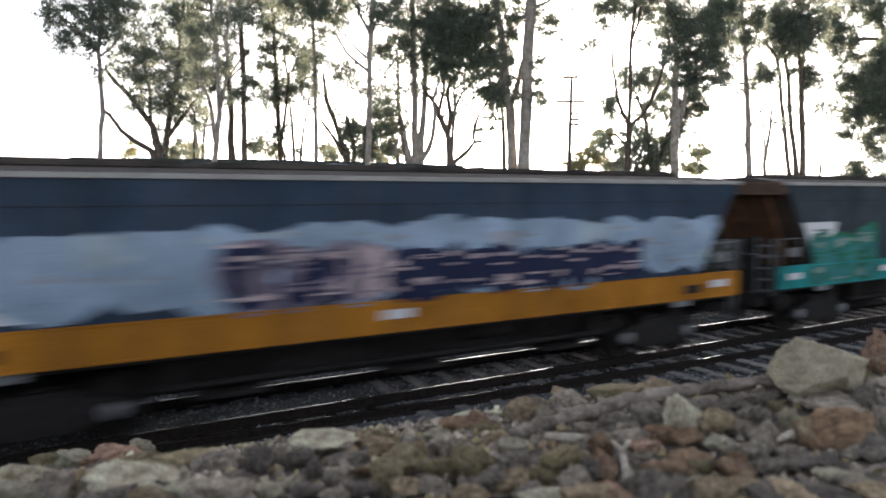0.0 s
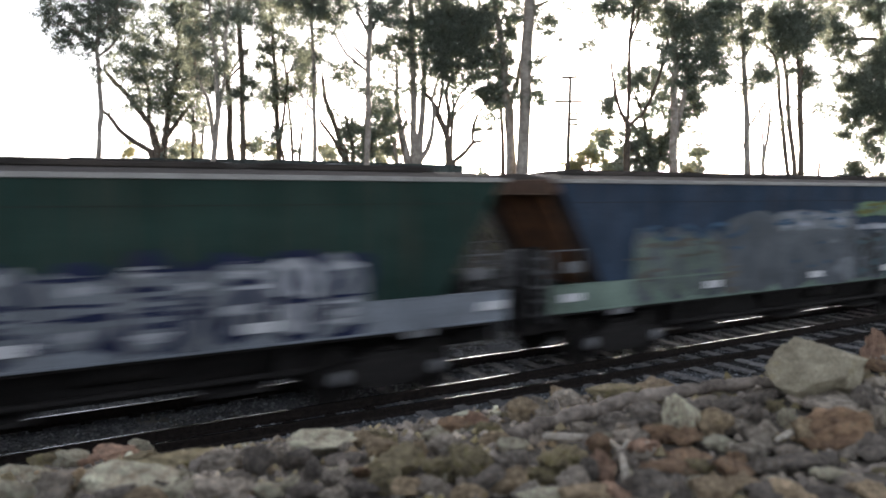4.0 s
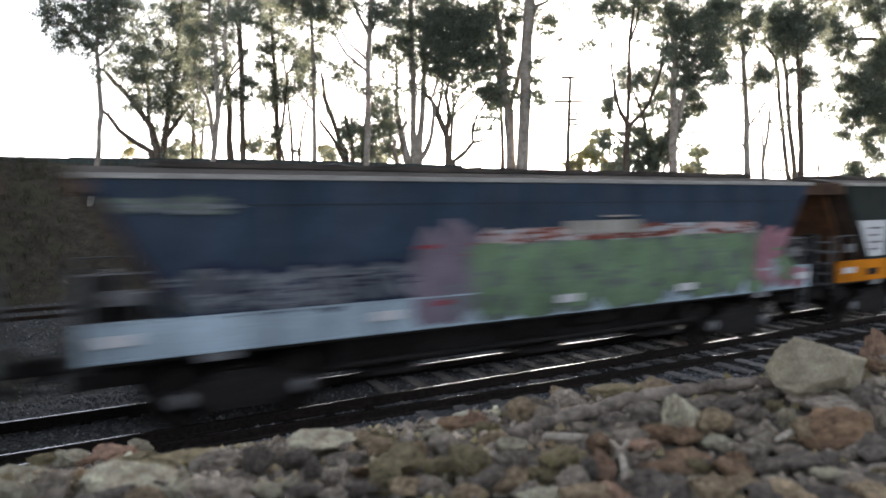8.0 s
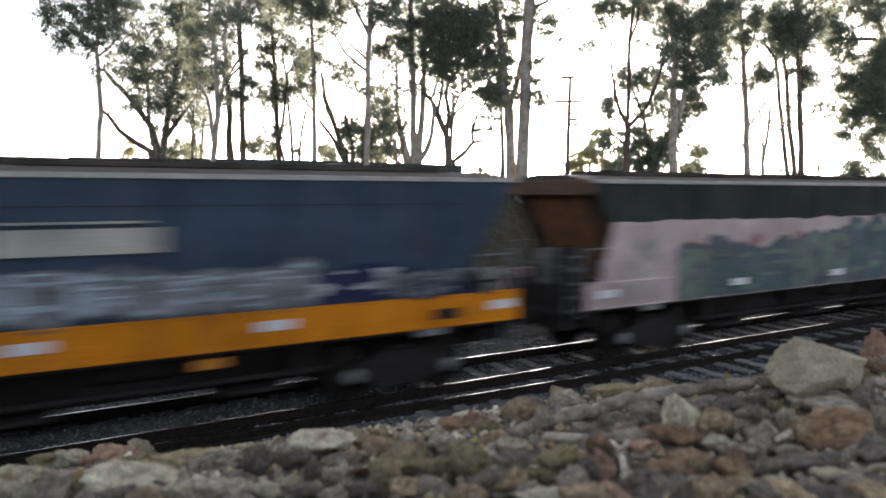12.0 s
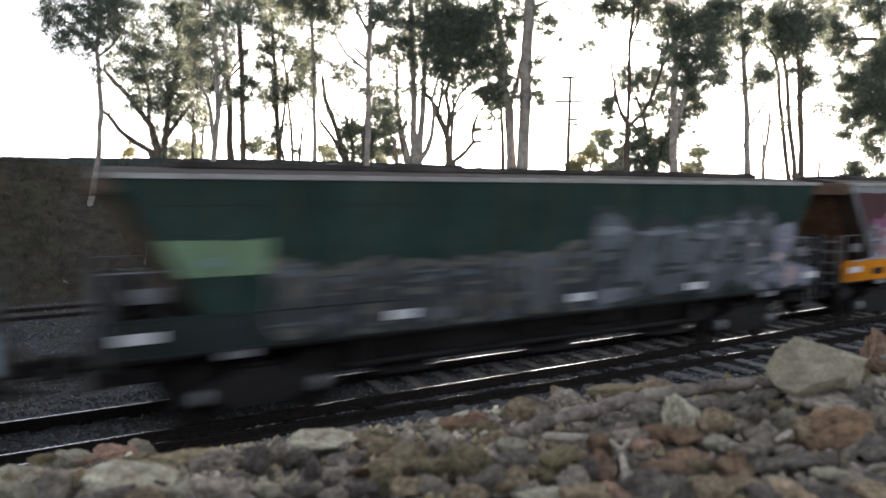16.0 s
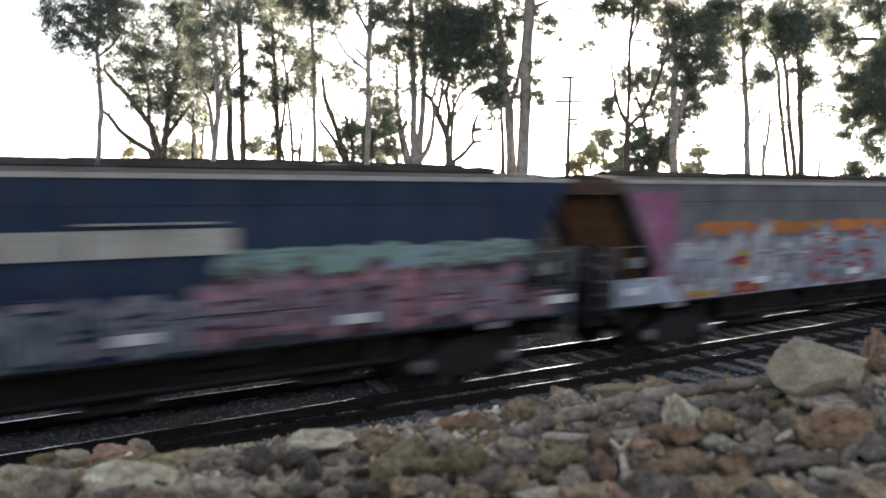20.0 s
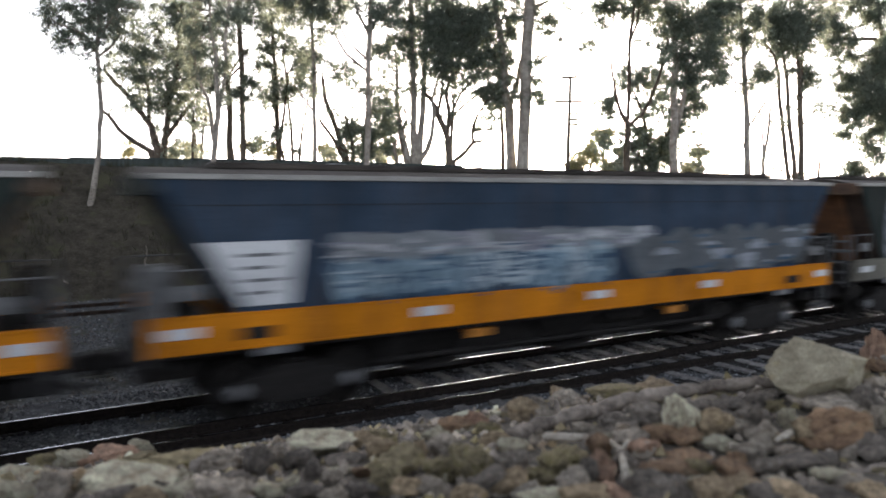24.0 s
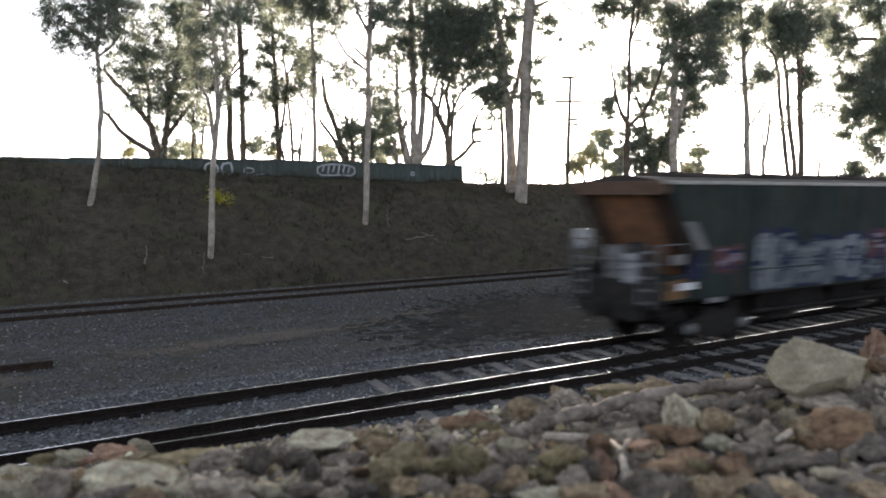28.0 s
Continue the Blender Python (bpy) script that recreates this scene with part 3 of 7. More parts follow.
            if k % 4 == 0:
                put(lump(rng, x, zc + rng.uniform(-0.3, 0.3) * h, w / n * 0.35, h * rng.uniform(0.08, 0.2), 2.2, 0.18, 14), rng.choice((0, 2, 2, 1)), g)
            else:
                put(lump(rng, x, zc + rng.uniform(-0.4, 0.4) * h, rng.uniform(0.08, 0.3), rng.uniform(0.02, 0.06), 2.2, 0.25, 10), rng.choice((1, 1, 2)), g)
    elif style == "dome":
        put(lump(rng, (x0 + x1) / 2, zc, w / 2, h / 2, 2.2, 0.02, 24), 0)
        put(lump(rng, (x0 + x1) / 2 + w * 0.08, zc - h * 0.30, w * 0.22, h * 0.05, 2.0, 0.1, 12), 2)
    elif style == "arc":
        pts = [(x0 + w * (0.5 - 0.5 * math.cos(math.pi * k / 16)), z0 + h * math.sin(math.pi * (0.18 + 0.82 * k / 16))) for k in range(17)]
        for k in range(16):
            (ax, az), (bx, bz) = pts[k], pts[k + 1]
            put(lump(rng, (ax + bx) / 2, (az + bz) / 2 - 0.10, abs(bx - ax) * 0.8 + 0.18, 0.24 + abs(bz - az) * 0.6, 2.0, 0.14, 14), 0 if k % 3 else 2)
            layer[0] -= 0.5
    elif style == "band":
        name = "graffiti_band"
        m = max(4, int(w / 0.35))
        top = [(x0 + w * k / m, z1 + rng.uniform(-0.04, 0.04)) for k in range(m + 1)]
        put([(x0, z0), (x1, z0)] + top[::-1], 0)
        for k in range(max(1, int(w / 1.1))):
            put(lump(rng, x0 + rng.random() * w, zc + rng.uniform(-0.2, 0.2) * h, rng.uniform(0.15, 0.4), h * rng.uniform(0.12, 0.25), 2.2, 0.2, 12), rng.choice((1, 2)), k + 1)
    else:   # tag: a looping stroke
        name = "graffiti_tag"
        pts = []
        m = int(w / 0.07) + 8
        for k in range(m):
            t = k / (m - 1)
            pts.append((x0 + w * t + 0.12 * math.sin(t * w * 9), zc + h * 0.45 * math.sin(t * w * 6.5 + rng.uniform(-0.3, 0.3))))
        for (ax, az), (bx, bz) in zip(pts, pts[1:]):
            d = math.hypot(bx - ax, bz - az) or 1
            nx, nz = -(bz - az) / d * 0.04, (bx - ax) / d * 0.04
            put([(ax - nx, az - nz), (bx - nx, bz - nz), (bx + nx, bz + nz), (ax + nx, az + nz)], 0)
            layer[0] -= 0.95
    for verts, faces, idx in groups.values():
        part(name, mesh_of(name, verts, faces, mats, idx), wagon, "%s and %s sprayed graffiti" % (fill, line))


WAGONS = []


def wagon(start, body, sill, pieces, label, panel=True, handles=False, caps=M_BEARING, dark_end=False, sign=None,
          cabinet=False, plates=(-7.25, -3.40, 0.25, 3.35, 7.30)):
    """One hopper wagon; start is where its middle stands at time 0. pieces: (x0, x1, z0, z1, style, fill, line, highlight)."""
    w = tagged(new("hopper_wagon"), label, "freight wagon", "wagons of the freight train")
    w.empty_display_size = 0.5
    skin = paint(BODY[body])
    edge = paint(SPRAY[sill]) if sill in SPRAY else paint(BODY[sill])
    back = pose(0, 0, 0, 0, 0, 180)
    end_skin = paint(BODY["dark"])
    part("hopper_body", WM["body"], w, "", None, M_UNDER)
    part("weld_seam", WM["seam"], part("side_sheet", WM["sheet"], w, body + " painted side sheet", pose(0, -SIDE + 0.02, 0), skin), "", pose(0, -0.02, 0))
    part("side_sheet", WM["sheet"], w, body + " painted side sheet", pose(0, SIDE - 0.02, 0), skin)
    for x in (-6.2, 6.2) if sill in ("ochre", "amber") else ():
        part("sill_socket", WM["sillhole"], w, "dark socket in the sill", pose(x, -1.432, 0))
    if cabinet == "last":
        part("end_locker", WM["lampbox"], w, "pale grey end locker", back)
        part("step_board", WM["steps"], w, "pale step boards", back @ pose(0, 0.55, 0))
        part("edge_plate", WM["edgeplate"], w, "grey plate along the sheet edge")
    elif cabinet:
        part("end_cabinet", WM["cabinet"], w, "grey steel end cabinet", back @ Matrix.Diagonal((1, -1, 1, 1)))
    for m in (None, back):
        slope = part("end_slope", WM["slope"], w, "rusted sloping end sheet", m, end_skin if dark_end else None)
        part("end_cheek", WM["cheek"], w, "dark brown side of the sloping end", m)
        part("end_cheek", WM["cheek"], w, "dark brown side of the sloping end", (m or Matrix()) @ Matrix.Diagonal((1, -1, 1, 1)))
        for y in (-0.8, 0.8):
            part("end_rib", WM["rib"], slope, "", pose(0, y, 0), end_skin if dark_end else None)
        part("end_hood", WM["hood"], w, "brown rusted end hood", m, end_skin if dark_end else None)
        part("end_beam", WM["endbeam"], w, "", m)
        for y in (-1.0, 1.0):
            part("end_ladder", WM["ladder"], w, "faded grey steel ladder", (m or Matrix()) @ pose(0, y, 0))
        part("handrail", WM["handrail"], w, "", m)
        part("end_reservoir", WM["reservoir"], w, "", m)
        part("valve_stand", WM["valves"], w, "", m)
        part("uncoupling_lever", WM["lever"], w, "", m)
        part("foot_step", WM["footstep"], w, "grey step iron", m)
        part("draft_gear", WM["draft"], w, "", m)
        part("coupler", WM["coupler"], w, "", m)
        part("brake_hose", WM["hose"], w, "", m)
    part("end_board", WM["board"], w, "small grey board")
    part("end_board", WM["board"], w, "small grey board", Matrix.Diagonal((-1, 1, 1, 1)))
    part("brake_cabinet", WM["brakebox"], w, "grey brake cabinet", back)
    part("cant_rail", WM["cant"], w, "pale grey edge rail", pose(0, -1.40, 0))
    part("cant_rail", WM["cant"], w, "pale grey edge rail", pose(0, 1.40, 0, 0, 0, 180))
    part("roof", WM["roof"], w, "sooty dark roof")
    for k in range(4):
        part("hatch_cover", WM["hatch"], w, "", pose(-5.1 + 3.4 * k, 0, 0))
    part("roof_walkway", WM["walkway"], w)
    part("side_sill", WM["sill"], w, sill + " painted side sill", pose(0, -1.372, 0), edge)
    part("side_sill", WM["sill"], w, sill + " painted side sill", pose(0, 1.372, 0, 0, 0, 180), edge)
    part("centre_sill", WM["centre"], w)
    for x in (-3.1, 0.0, 3.1):
        part("discharge_chute", WM["chute"], w, "", pose(x, 0, 0))
    part("discharge_trough", WM["trough"], w)
    part("air_reservoir", WM["tank"], w, "", pose(1.55, 0, 0))
    for x in plates:
        part("reflector", WM["plate"], w, "white reflector plate", pose(x, -1.432 - (0.058 if sill not in ("ochre", "amber") else 0.0), 1.49))
    for x in (-5.95, 5.95):
        part("jacking_pad", WM["towplate"], w, "", pose(x, 0, 0))
    if handles:
        for x in (-2.35, 2.45):
            part("gate_handle", WM["wheelhandle"], w, "orange discharge gate handle", pose(x, 0, 0))
    if panel:
        part("stencil_lettering", WM["panelink"], part("stencil_panel", WM["panel"], w, "white stencil panel"), "unreadable grey lettering bars")
    if sign:
        x0, x1, z0, z1 = sign
        xm, cream = (x0 + x1) / 2, paint(SPRAY["cream"], "spray")
        for name, px0, px1, pz0, pz1 in (("sign_panel", x0, xm - 0.06, z0, z1), ("sign_panel", xm, x1, z0, z1), ("sign_strip", xm, x1 - 0.2, z1 + 0.06, z1 + 0.09)):
            part(name, boxes(name, cream, (px0, px1, -SIDE - 0.084, -SIDE - 0.009, pz0, pz1)), w, "pale sign panel")
    sets = []
    for bxp in (-5.55, 5.55):
        bogie = part("bogie", WM["bolster"], w, "black bogie with pale axle caps", pose(bxp, 0, 0))
        for y in (-1.02, 1.02):
            part("side_frame", WM["frame"], bogie, "", pose(0, y, 0))
            for dx in (-0.2, 0.0, 0.2):
                part("spring", WM["spring"], bogie, "", pose(dx, y * 1.01, 0))
        for dx in (-0.88, 0.88):
            sets.append(part("wheelset", WM["wheelset"], bogie, "", pose(dx, 0, 0.455)))
            part("axle_cap", WM["cap"], bogie, "", pose(dx, -1.06, 0.48), caps)
            part("axle_cap", WM["cap"], bogie, "", pose(dx, 1.06, 0.48, 0, 0, 180), caps)
    for k, p in enumerate(pieces):
        graffiti(w, len(WAGONS) * 20 + k + 1, *p)
    WAGONS.append((w, start, sets))


# ---- the train: place of each wagon's middle at time 0, body, sill, sprayed pieces ----
wagon(38.48, "green", "green", [(-5.00, 5.00, 1.30, 2.40, "letters", "sage", "midgrey", "grey")],
      "dark green grain hopper wagon with grey graffiti")
wagon(22.04, "slate", "teal", [(-6.64, -3.76, 1.23, 2.54, "letters", "teal", "jade", "mint")],
      "slate blue grain hopper wagon with teal graffiti")
wagon(5.23, "blue", "amber", [(-5.86, 6.94, 1.74, 2.96, "cloud", "powder", "frost", "ice"),
    (-3.30, -0.71, 1.74, 2.71, "letters", "navy", "mauve", "pink"),
    (-0.71, 4.69, 1.74, 2.49, "letters", "navy", "navy", "pink")],
      "blue grain hopper wagon with ochre sill and pale blue graffiti", dark_end=True, plates=(-7.25, -0.6, 7.0))
wagon(-11.22, "slate", "slate", [(-7.11, -5.74, 2.78, 3.51, "cloud", "grey", "midgrey", "white"),
    (-5.16, 2.47, 1.23, 2.82, "letters", "sage", "frost", "grey"),
    (-5.05, -3.80, 1.23, 2.17, "cloud", "rose", "pink", "sage"),
    (-1.33, 0.17, 1.39, 2.57, "cloud", "rose", "pink", "grey"),
    (2.48, 6.55, 1.23, 2.63, "letters", "aqua", "white", "frost")],
      "slate grain hopper wagon with pastel graffiti letters", panel=False, dark_end=True)
wagon(-27.25, "blue", "brown", [(3.68, 5.58, 1.23, 2.56, "letters", "teal", "ice", "white"),
    (-6.58, -1.94, 1.23, 2.61, "blocks", "grey", "midgrey", "lilac"),
    (-2.25, -0.37, 2.48, 2.91, "band", "beige", "grey", "ochre"),
    (-0.95, 6.42, 1.23, 2.34, "letters", "mint", "grey", "white")],
      "blue grain hopper wagon with teal and white graffiti", panel=False)
wagon(-43.29, "green", "midgrey", [(-2.65, 3.73, 1.23, 2.57, "blocks", "frost", "navy", "white"),
    (3.73, 6.43, 1.74, 2.72, "cloud", "midgrey", "brown", "grey"),
    (-3.78, -2.64, 1.23, 2.53, "blocks", "grey", "navy", "white")],
      "dark green grain hopper wagon with pale block letter graffiti", panel=False)
wagon(-59.68, "dark", "grey", [(-6.93, -5.67, 1.61, 2.52, "band", "navy", "white", "white"),
    (-2.00, 2.56, 2.35, 3.00, "band", "navy", "navy", "navy"),
    (-5.49, -4.64, 1.23, 2.42, "cloud", "beige", "mauve", "pink"),
    (-7.42, -6.44, 1.23, 1.70, "band", "olive", "brown", "olive"),
    (-4.84, 2.30, 1.23, 2.42, "letters", "aqua", "navy", "ice"),
    (-5.49, -4.54, 1.23, 2.02, "cloud", "pink", "mauve", "beige"),
    (2.31, 5.66, 1.23, 2.26, "letters", "mauve", "beige", "pink"),
    (4.05, 7.60, 1.32, 2.26, "letters", "teal", "midgrey", "mint")],
      "dark grain hopper wagon with light blue graffiti", panel=False, sign=(-1.57, 2.19, 2.63, 2.93))
wagon(-76.38, "blue", "sage", [(6.90, 7.60, 1.23, 2.03, "band", "brown", "ochre", "brick"),
    (-5.60, -2.30, 1.23, 2.62, "letters", "sage", "midgrey", "taupe"),
    (-2.60, 1.75, 1.23, 2.92, "cloud", "midgrey", "steel", "grey"),
    (-1.20, 1.80, 2.55, 3.02, "cloud", "grey", "steel", "frost"),
    (-5.40, -2.40, 2.45, 2.78, "tag", "steel", "blue", "blue"),
    (2.00, 4.30, 2.83, 3.20, "cloud", "lime", "olive", "sage"),
    (1.95, 5.50, 2.50, 2.64, "band", "frost", "white", "white"),
    (1.93, 6.29, 1.30, 2.51, "letters", "dusk", "midgrey", "petrol"),
    (3.40, 5.20, 1.23, 2.30, "cloud", "petrol", "teal", "midgrey"),
    (6.40, 7.55, 1.23, 1.66, "band", "umber", "white", "orange")],
      "blue grain hopper wagon with pale cloudy graffiti", panel=False)
wagon(-92.69, "green", "grey", [(-5.50, 5.00, 1.30, 2.50, "letters", "grey", "navy", "white")],
      "dark green grain hopper wagon with grey graffiti", panel=False)
wagon(-109.20, "green", "grey", [(-5.70, -5.05, 1.23, 2.40, "cloud", "teal", "mint", "petrol"),
    (-5.29, 4.60, 1.23, 2.65, "blocks", "frost", "petrol", "white"),
    (-1.10, 1.60, 2.60, 3.00, "band", "taupe", "midgrey", "grey"),
    (-1.00, 4.40, 1.23, 1.90, "cloud", "teal", "petrol", "mint")],
      "dark green grain hopper wagon with pale block letter graffiti", panel=False, dark_end=True)
wagon(-125.96, "slate", "grey", [(-6.50, -2.84, 1.74, 2.49, "cloud", "steel", "navy", "blue"),
    (-2.98, 0.40, 2.30, 2.75, "cloud", "frost", "pink", "white"),
    (0.30, 1.49, 2.34, 2.78, "band", "yellow", "ochre", "ochre"),
    (-2.70, -0.50, 1.23, 2.24, "letters", "umber", "brown", "ochre"),
    (1.50, 6.50, 1.74, 2.15, "cloud", "midgrey", "grey", "taupe"),
    (1.50, 6.45, 2.12, 2.66, "cloud", "steel", "midgrey", "blue"),
    (-0.60, 1.10, 1.23, 2.32, "letters", "navy", "midgrey", "blue"),
    (-7.60, -3.67, 1.23, 1.71, "band", "brown", "grey", "ochre"),
    (-3.66, 6.41, 1.23, 1.40, "band", "grey", "midgrey", "frost")],
      "slate grain hopper wagon with blue and orange graffiti", panel=False)
wagon(-142.53, "slate", "grey", [(-7.04, -2.02, 1.23, 2.46, "letters", "midgrey", "dusk", "frost"),
    (-2.02, 6.18, 1.23, 2.60, "letters", "midgrey", "dusk", "grey")],
      "slate grain hopper wagon with grey graffiti lettering", panel=False)
wagon(-159.19, "dark", "ochre", [(1.19, 6.61, 1.74, 2.47, "letters", "dusk", "navy", "midgrey"),
    (-2.36, -1.05, 1.74, 2.41, "cloud", "brown", "dusk", "brick"),
    (-1.06, 1.19, 1.74, 2.31, "cloud", "dusk", "midgrey", "navy")],
      "dark green grain hopper wagon with bright ochre sill", handles=True)
wagon(-175.75, "blue", "ice", [(-6.72, -2.93, 1.74, 2.35, "letters", "midgrey", "navy", "grey"),
    (-2.83, -1.29, 1.23, 2.81, "cloud", "mauve", "red", "grey"),
    (-1.75, 5.94, 1.23, 2.62, "letters", "lime", "sage", "lime"),
    (-1.52, 5.54, 2.54, 2.80, "cloud", "pink", "brick", "white"),
    (-7.33, -5.92, 3.13, 3.34, "cloud", "midgrey", "sage", "grey"),
    (5.75, 7.41, 1.23, 2.60, "cloud", "rose", "lime", "white")],
      "blue grain hopper wagon with pale green graffiti", panel=False, sign=(0.20, 2.05, 2.66, 2.9))
wagon(-192.07, "dark", "sage", [(-6.67, -0.18, 1.23, 2.58, "letters", "grey", "midgrey", "sage"),
    (-0.47, 2.17, 1.23, 2.58, "letters", "beige", "brown", "midgrey"),
    (-1.73, 0.67, 1.23, 2.78, "letters", "sage", "midgrey", "grey"),
    (-0.20, 3.10, 1.23, 2.81, "letters", "midgrey", "brown", "sage"),
    (2.13, 5.75, 2.54, 3.37, "cloud", "midgrey", "brown", "mauve")],
      "dark grain hopper wagon with faded pastel graffiti", panel=False)
wagon(-208.80, "slate", "navy", [(-6.33, -1.42, 1.23, 2.60, "letters", "purple", "navy", "white"),
    (1.46, 3.53, 1.23, 2.44, "band", "purple", "lilac", "navy"),
    (1.46, 3.22, 2.37, 2.63, "cloud", "white", "dusk", "lilac"),
    (3.74, 5.23, 2.59, 2.85, "band", "teal", "white", "sky"),
    (3.89, 5.19, 1.97, 2.50, "band", "purple", "lilac", "purple"),
    (4.00, 5.28, 1.88, 2.00, "band", "black", "black", "purple"),
    (3.18, 4.23, 1.23, 1.72, "cloud", "midgrey", "navy", "grey"),
    (5.23, 6.78, 1.74, 2.57, "cloud", "teal", "jade", "teal"),
    (5.44, 7.60, 1.23, 1.64, "cloud", "teal", "white", "ice"),
    (4.46, 5.49, 1.16, 1.85, "cloud", "white", "lilac", "white"),
    (3.11, 4.06, 1.67, 2.62, "dome", "black", "black", "black")],
      "navy grain hopper wagon with purple graffiti letters", caps=M_REDCAP, handles=True)
wagon(-225.55, "green", "amber", [(-5.60, 6.40, 1.74, 2.14, "cloud", "grey", "petrol", "frost"),
    (-5.60, -0.20, 2.02, 2.42, "cloud", "ice", "grey", "white"),
    (-0.60, 6.30, 2.06, 2.36, "letters", "frost", "grey", "white"),
    (-5.39, 6.40, 2.10, 2.26, "band", "ice", "white", "grey"),
    (-4.60, -2.60, 2.44, 2.66, "cloud", "midgrey", "navy", "frost"),
    (-2.40, 2.40, 2.36, 2.74, "letters", "petrol", "grey", "frost"),
    (2.20, 6.20, 2.34, 2.80, "letters", "petrol", "jade", "frost"),
    (-5.40, 6.00, 2.70, 3.25, "cloud", "pine", "moss", "pine"),
    (0.00, 1.60, 2.82, 2.98, "band", "dusk", "taupe", "midgrey"),
    (-4.58, -3.35, 1.23, 1.50, "cloud", "petrol", "teal", "jade")],
      "green grain hopper wagon with silver graffiti and ochre sill", panel=False, handles=True, plates=(-7.25, 0.7, 5.9))
wagon(-242.32, "teal", "petrol", [(-5.50, -0.95, 1.23, 2.65, "letters", "frost", "petrol", "white"),
    (-0.72, 5.03, 1.27, 2.66, "letters", "frost", "midgrey", "white"),
    (-0.65, 5.14, 1.23, 1.51, "band", "sage", "teal", "white"),
    (5.05, 7.01, 1.25, 1.66, "band", "brown", "beige", "brown")],
      "dark teal grain hopper wagon with grey graffiti letters", handles=True, caps=M_PLATE)
wagon(-259.11, "dark", "pink", [(-5.99, 6.92, 1.23, 2.81, "band", "pink", "rose", "cream"),
    (-7.53, 2.39, 1.23, 2.85, "band", "pink", "cream", "rose"),
    (-5.15, -3.65, 1.23, 2.54, "letters", "red", "pink", "midgrey"),
    (-5.23, -0.11, 1.04, 2.31, "letters", "petrol", "midgrey", "sage"),
    (0.38, 2.39, 0.93, 2.30, "letters", "petrol", "midgrey", "sage"),
    (-0.95, 6.24, 1.24, 2.64, "letters", "petrol", "midgrey", "sage")],
      "dark green grain hopper wagon with pale pink graffiti letters", panel=False)
wagon(-276.05, "blue", "ochre", [(-1.03, 3.98, 1.74, 2.41, "letters", "grey", "midgrey", "ice"),
    (3.97, 5.48, 1.74, 2.34, "cloud", "navy", "grey", "white"),
    (5.28, 7.22, 1.74, 2.21, "letters", "midgrey", "navy", "grey")],
      "blue grain hopper wagon with ochre sill and pale graffiti", sign=(-2.00, 1.88, 2.62, 2.95), handles=True)
wagon(-293.10, "silver", "grey", [(6.06, 7.50, 1.74, 3.49, "cloud", "teal", "sky", "mint"),
    (4.53, 6.07, 1.23, 2.55, "letters", "white", "grey", "ice")],
      "silver grain hopper wagon with teal graffiti slash", panel=False)
wagon(-309.54, "slate", "grey", [(-7.60, -4.55, 1.23, 2.46, "letters", "teal", "sky", "ochre")],
      "slate grain hopper wagon with cyan graffiti", panel=False, dark_end=True)
wagon(-325.67, "slate", "white", [(-6.60, -1.60, 1.74, 2.62, "cloud", "grey", "midgrey", "frost"),
    (-6.40, -2.60, 2.15, 2.66, "letters", "frost", "mauve", "white"),
    (-3.40, -0.30, 2.40, 2.72, "letters", "lilac", "maroon", "frost"),
    (0.32, 6.20, 1.74, 2.55, "cloud", "midgrey", "grey", "frost"),
    (0.50, 6.30, 2.05, 2.60, "letters", "frost", "maroon", "white"),
    (-1.75, -0.85, 1.55, 2.50, "cloud", "plum", "maroon", "mauve"),
    (-1.10, 0.44, 1.60, 2.76, "dome", "violet", "blue", "sky"),
    (-0.90, 0.20, 1.50, 1.85, "cloud", "steel", "sky", "plum"),
    (-6.00, -1.20, 1.25, 1.62, "cloud", "white", "midgrey", "midgrey"),
    (0.60, 6.40, 1.25, 1.62, "cloud", "white", "midgrey", "lilac"),
    (-7.60, -6.60, 1.23, 2.30, "cloud", "mauve", "purple", "black")],
      "slate grain hopper wagon with grey and purple graffiti", panel=False, dark_end=True, sign=(-2.45, 1.25, 2.72, 2.98))
wagon(-342.54, "silver", "ochre", [(3.02, 7.40, 1.74, 3.52, "band", "maroon", "maroon", "rose"),
    (3.30, 5.90, 1.80, 2.85, "tag", "frost", "maroon", "grey"),
    (3.20, 5.60, 1.74, 2.40, "cloud", "midgrey", "maroon", "rose"),
    (0.48, 1.06, 2.25, 3.52, "band", "maroon", "dusk", "dusk"),
    (-0.22, 1.27, 2.16, 2.32, "cloud", "midgrey", "black", "white"),
    (-0.22, 1.10, 1.71, 1.87, "cloud", "midgrey", "black", "grey"),
    (-1.50, -1.06, 1.74, 3.30, "band", "midgrey", "dusk", "dusk"),
    (-7.60, -4.98, 1.74, 3.42, "band", "maroon", "rose", "magenta"),
    (-7.60, -5.11, 1.74, 2.57, "letters", "midgrey", "white", "rose")],
      "silver and maroon grain hopper wagon with ochre sill", panel=False, plates=(-7.25, 0.05, 5.2))
wagon(-359.09, "green", "dark", [(-6.95, -5.47, 2.25, 2.76, "band", "lime", "mint", "mint"),
    (-5.47, 0.78, 1.23, 2.41, "letters", "dusk", "taupe", "midgrey"),
    (0.50, 6.08, 1.23, 2.91, "letters", "midgrey", "dusk", "grey"),
    (5.29, 7.37, 1.23, 2.66, "cloud", "lilac", "grey", "pink")],
      "green grain hopper wagon with grey graffiti lettering", panel=False)
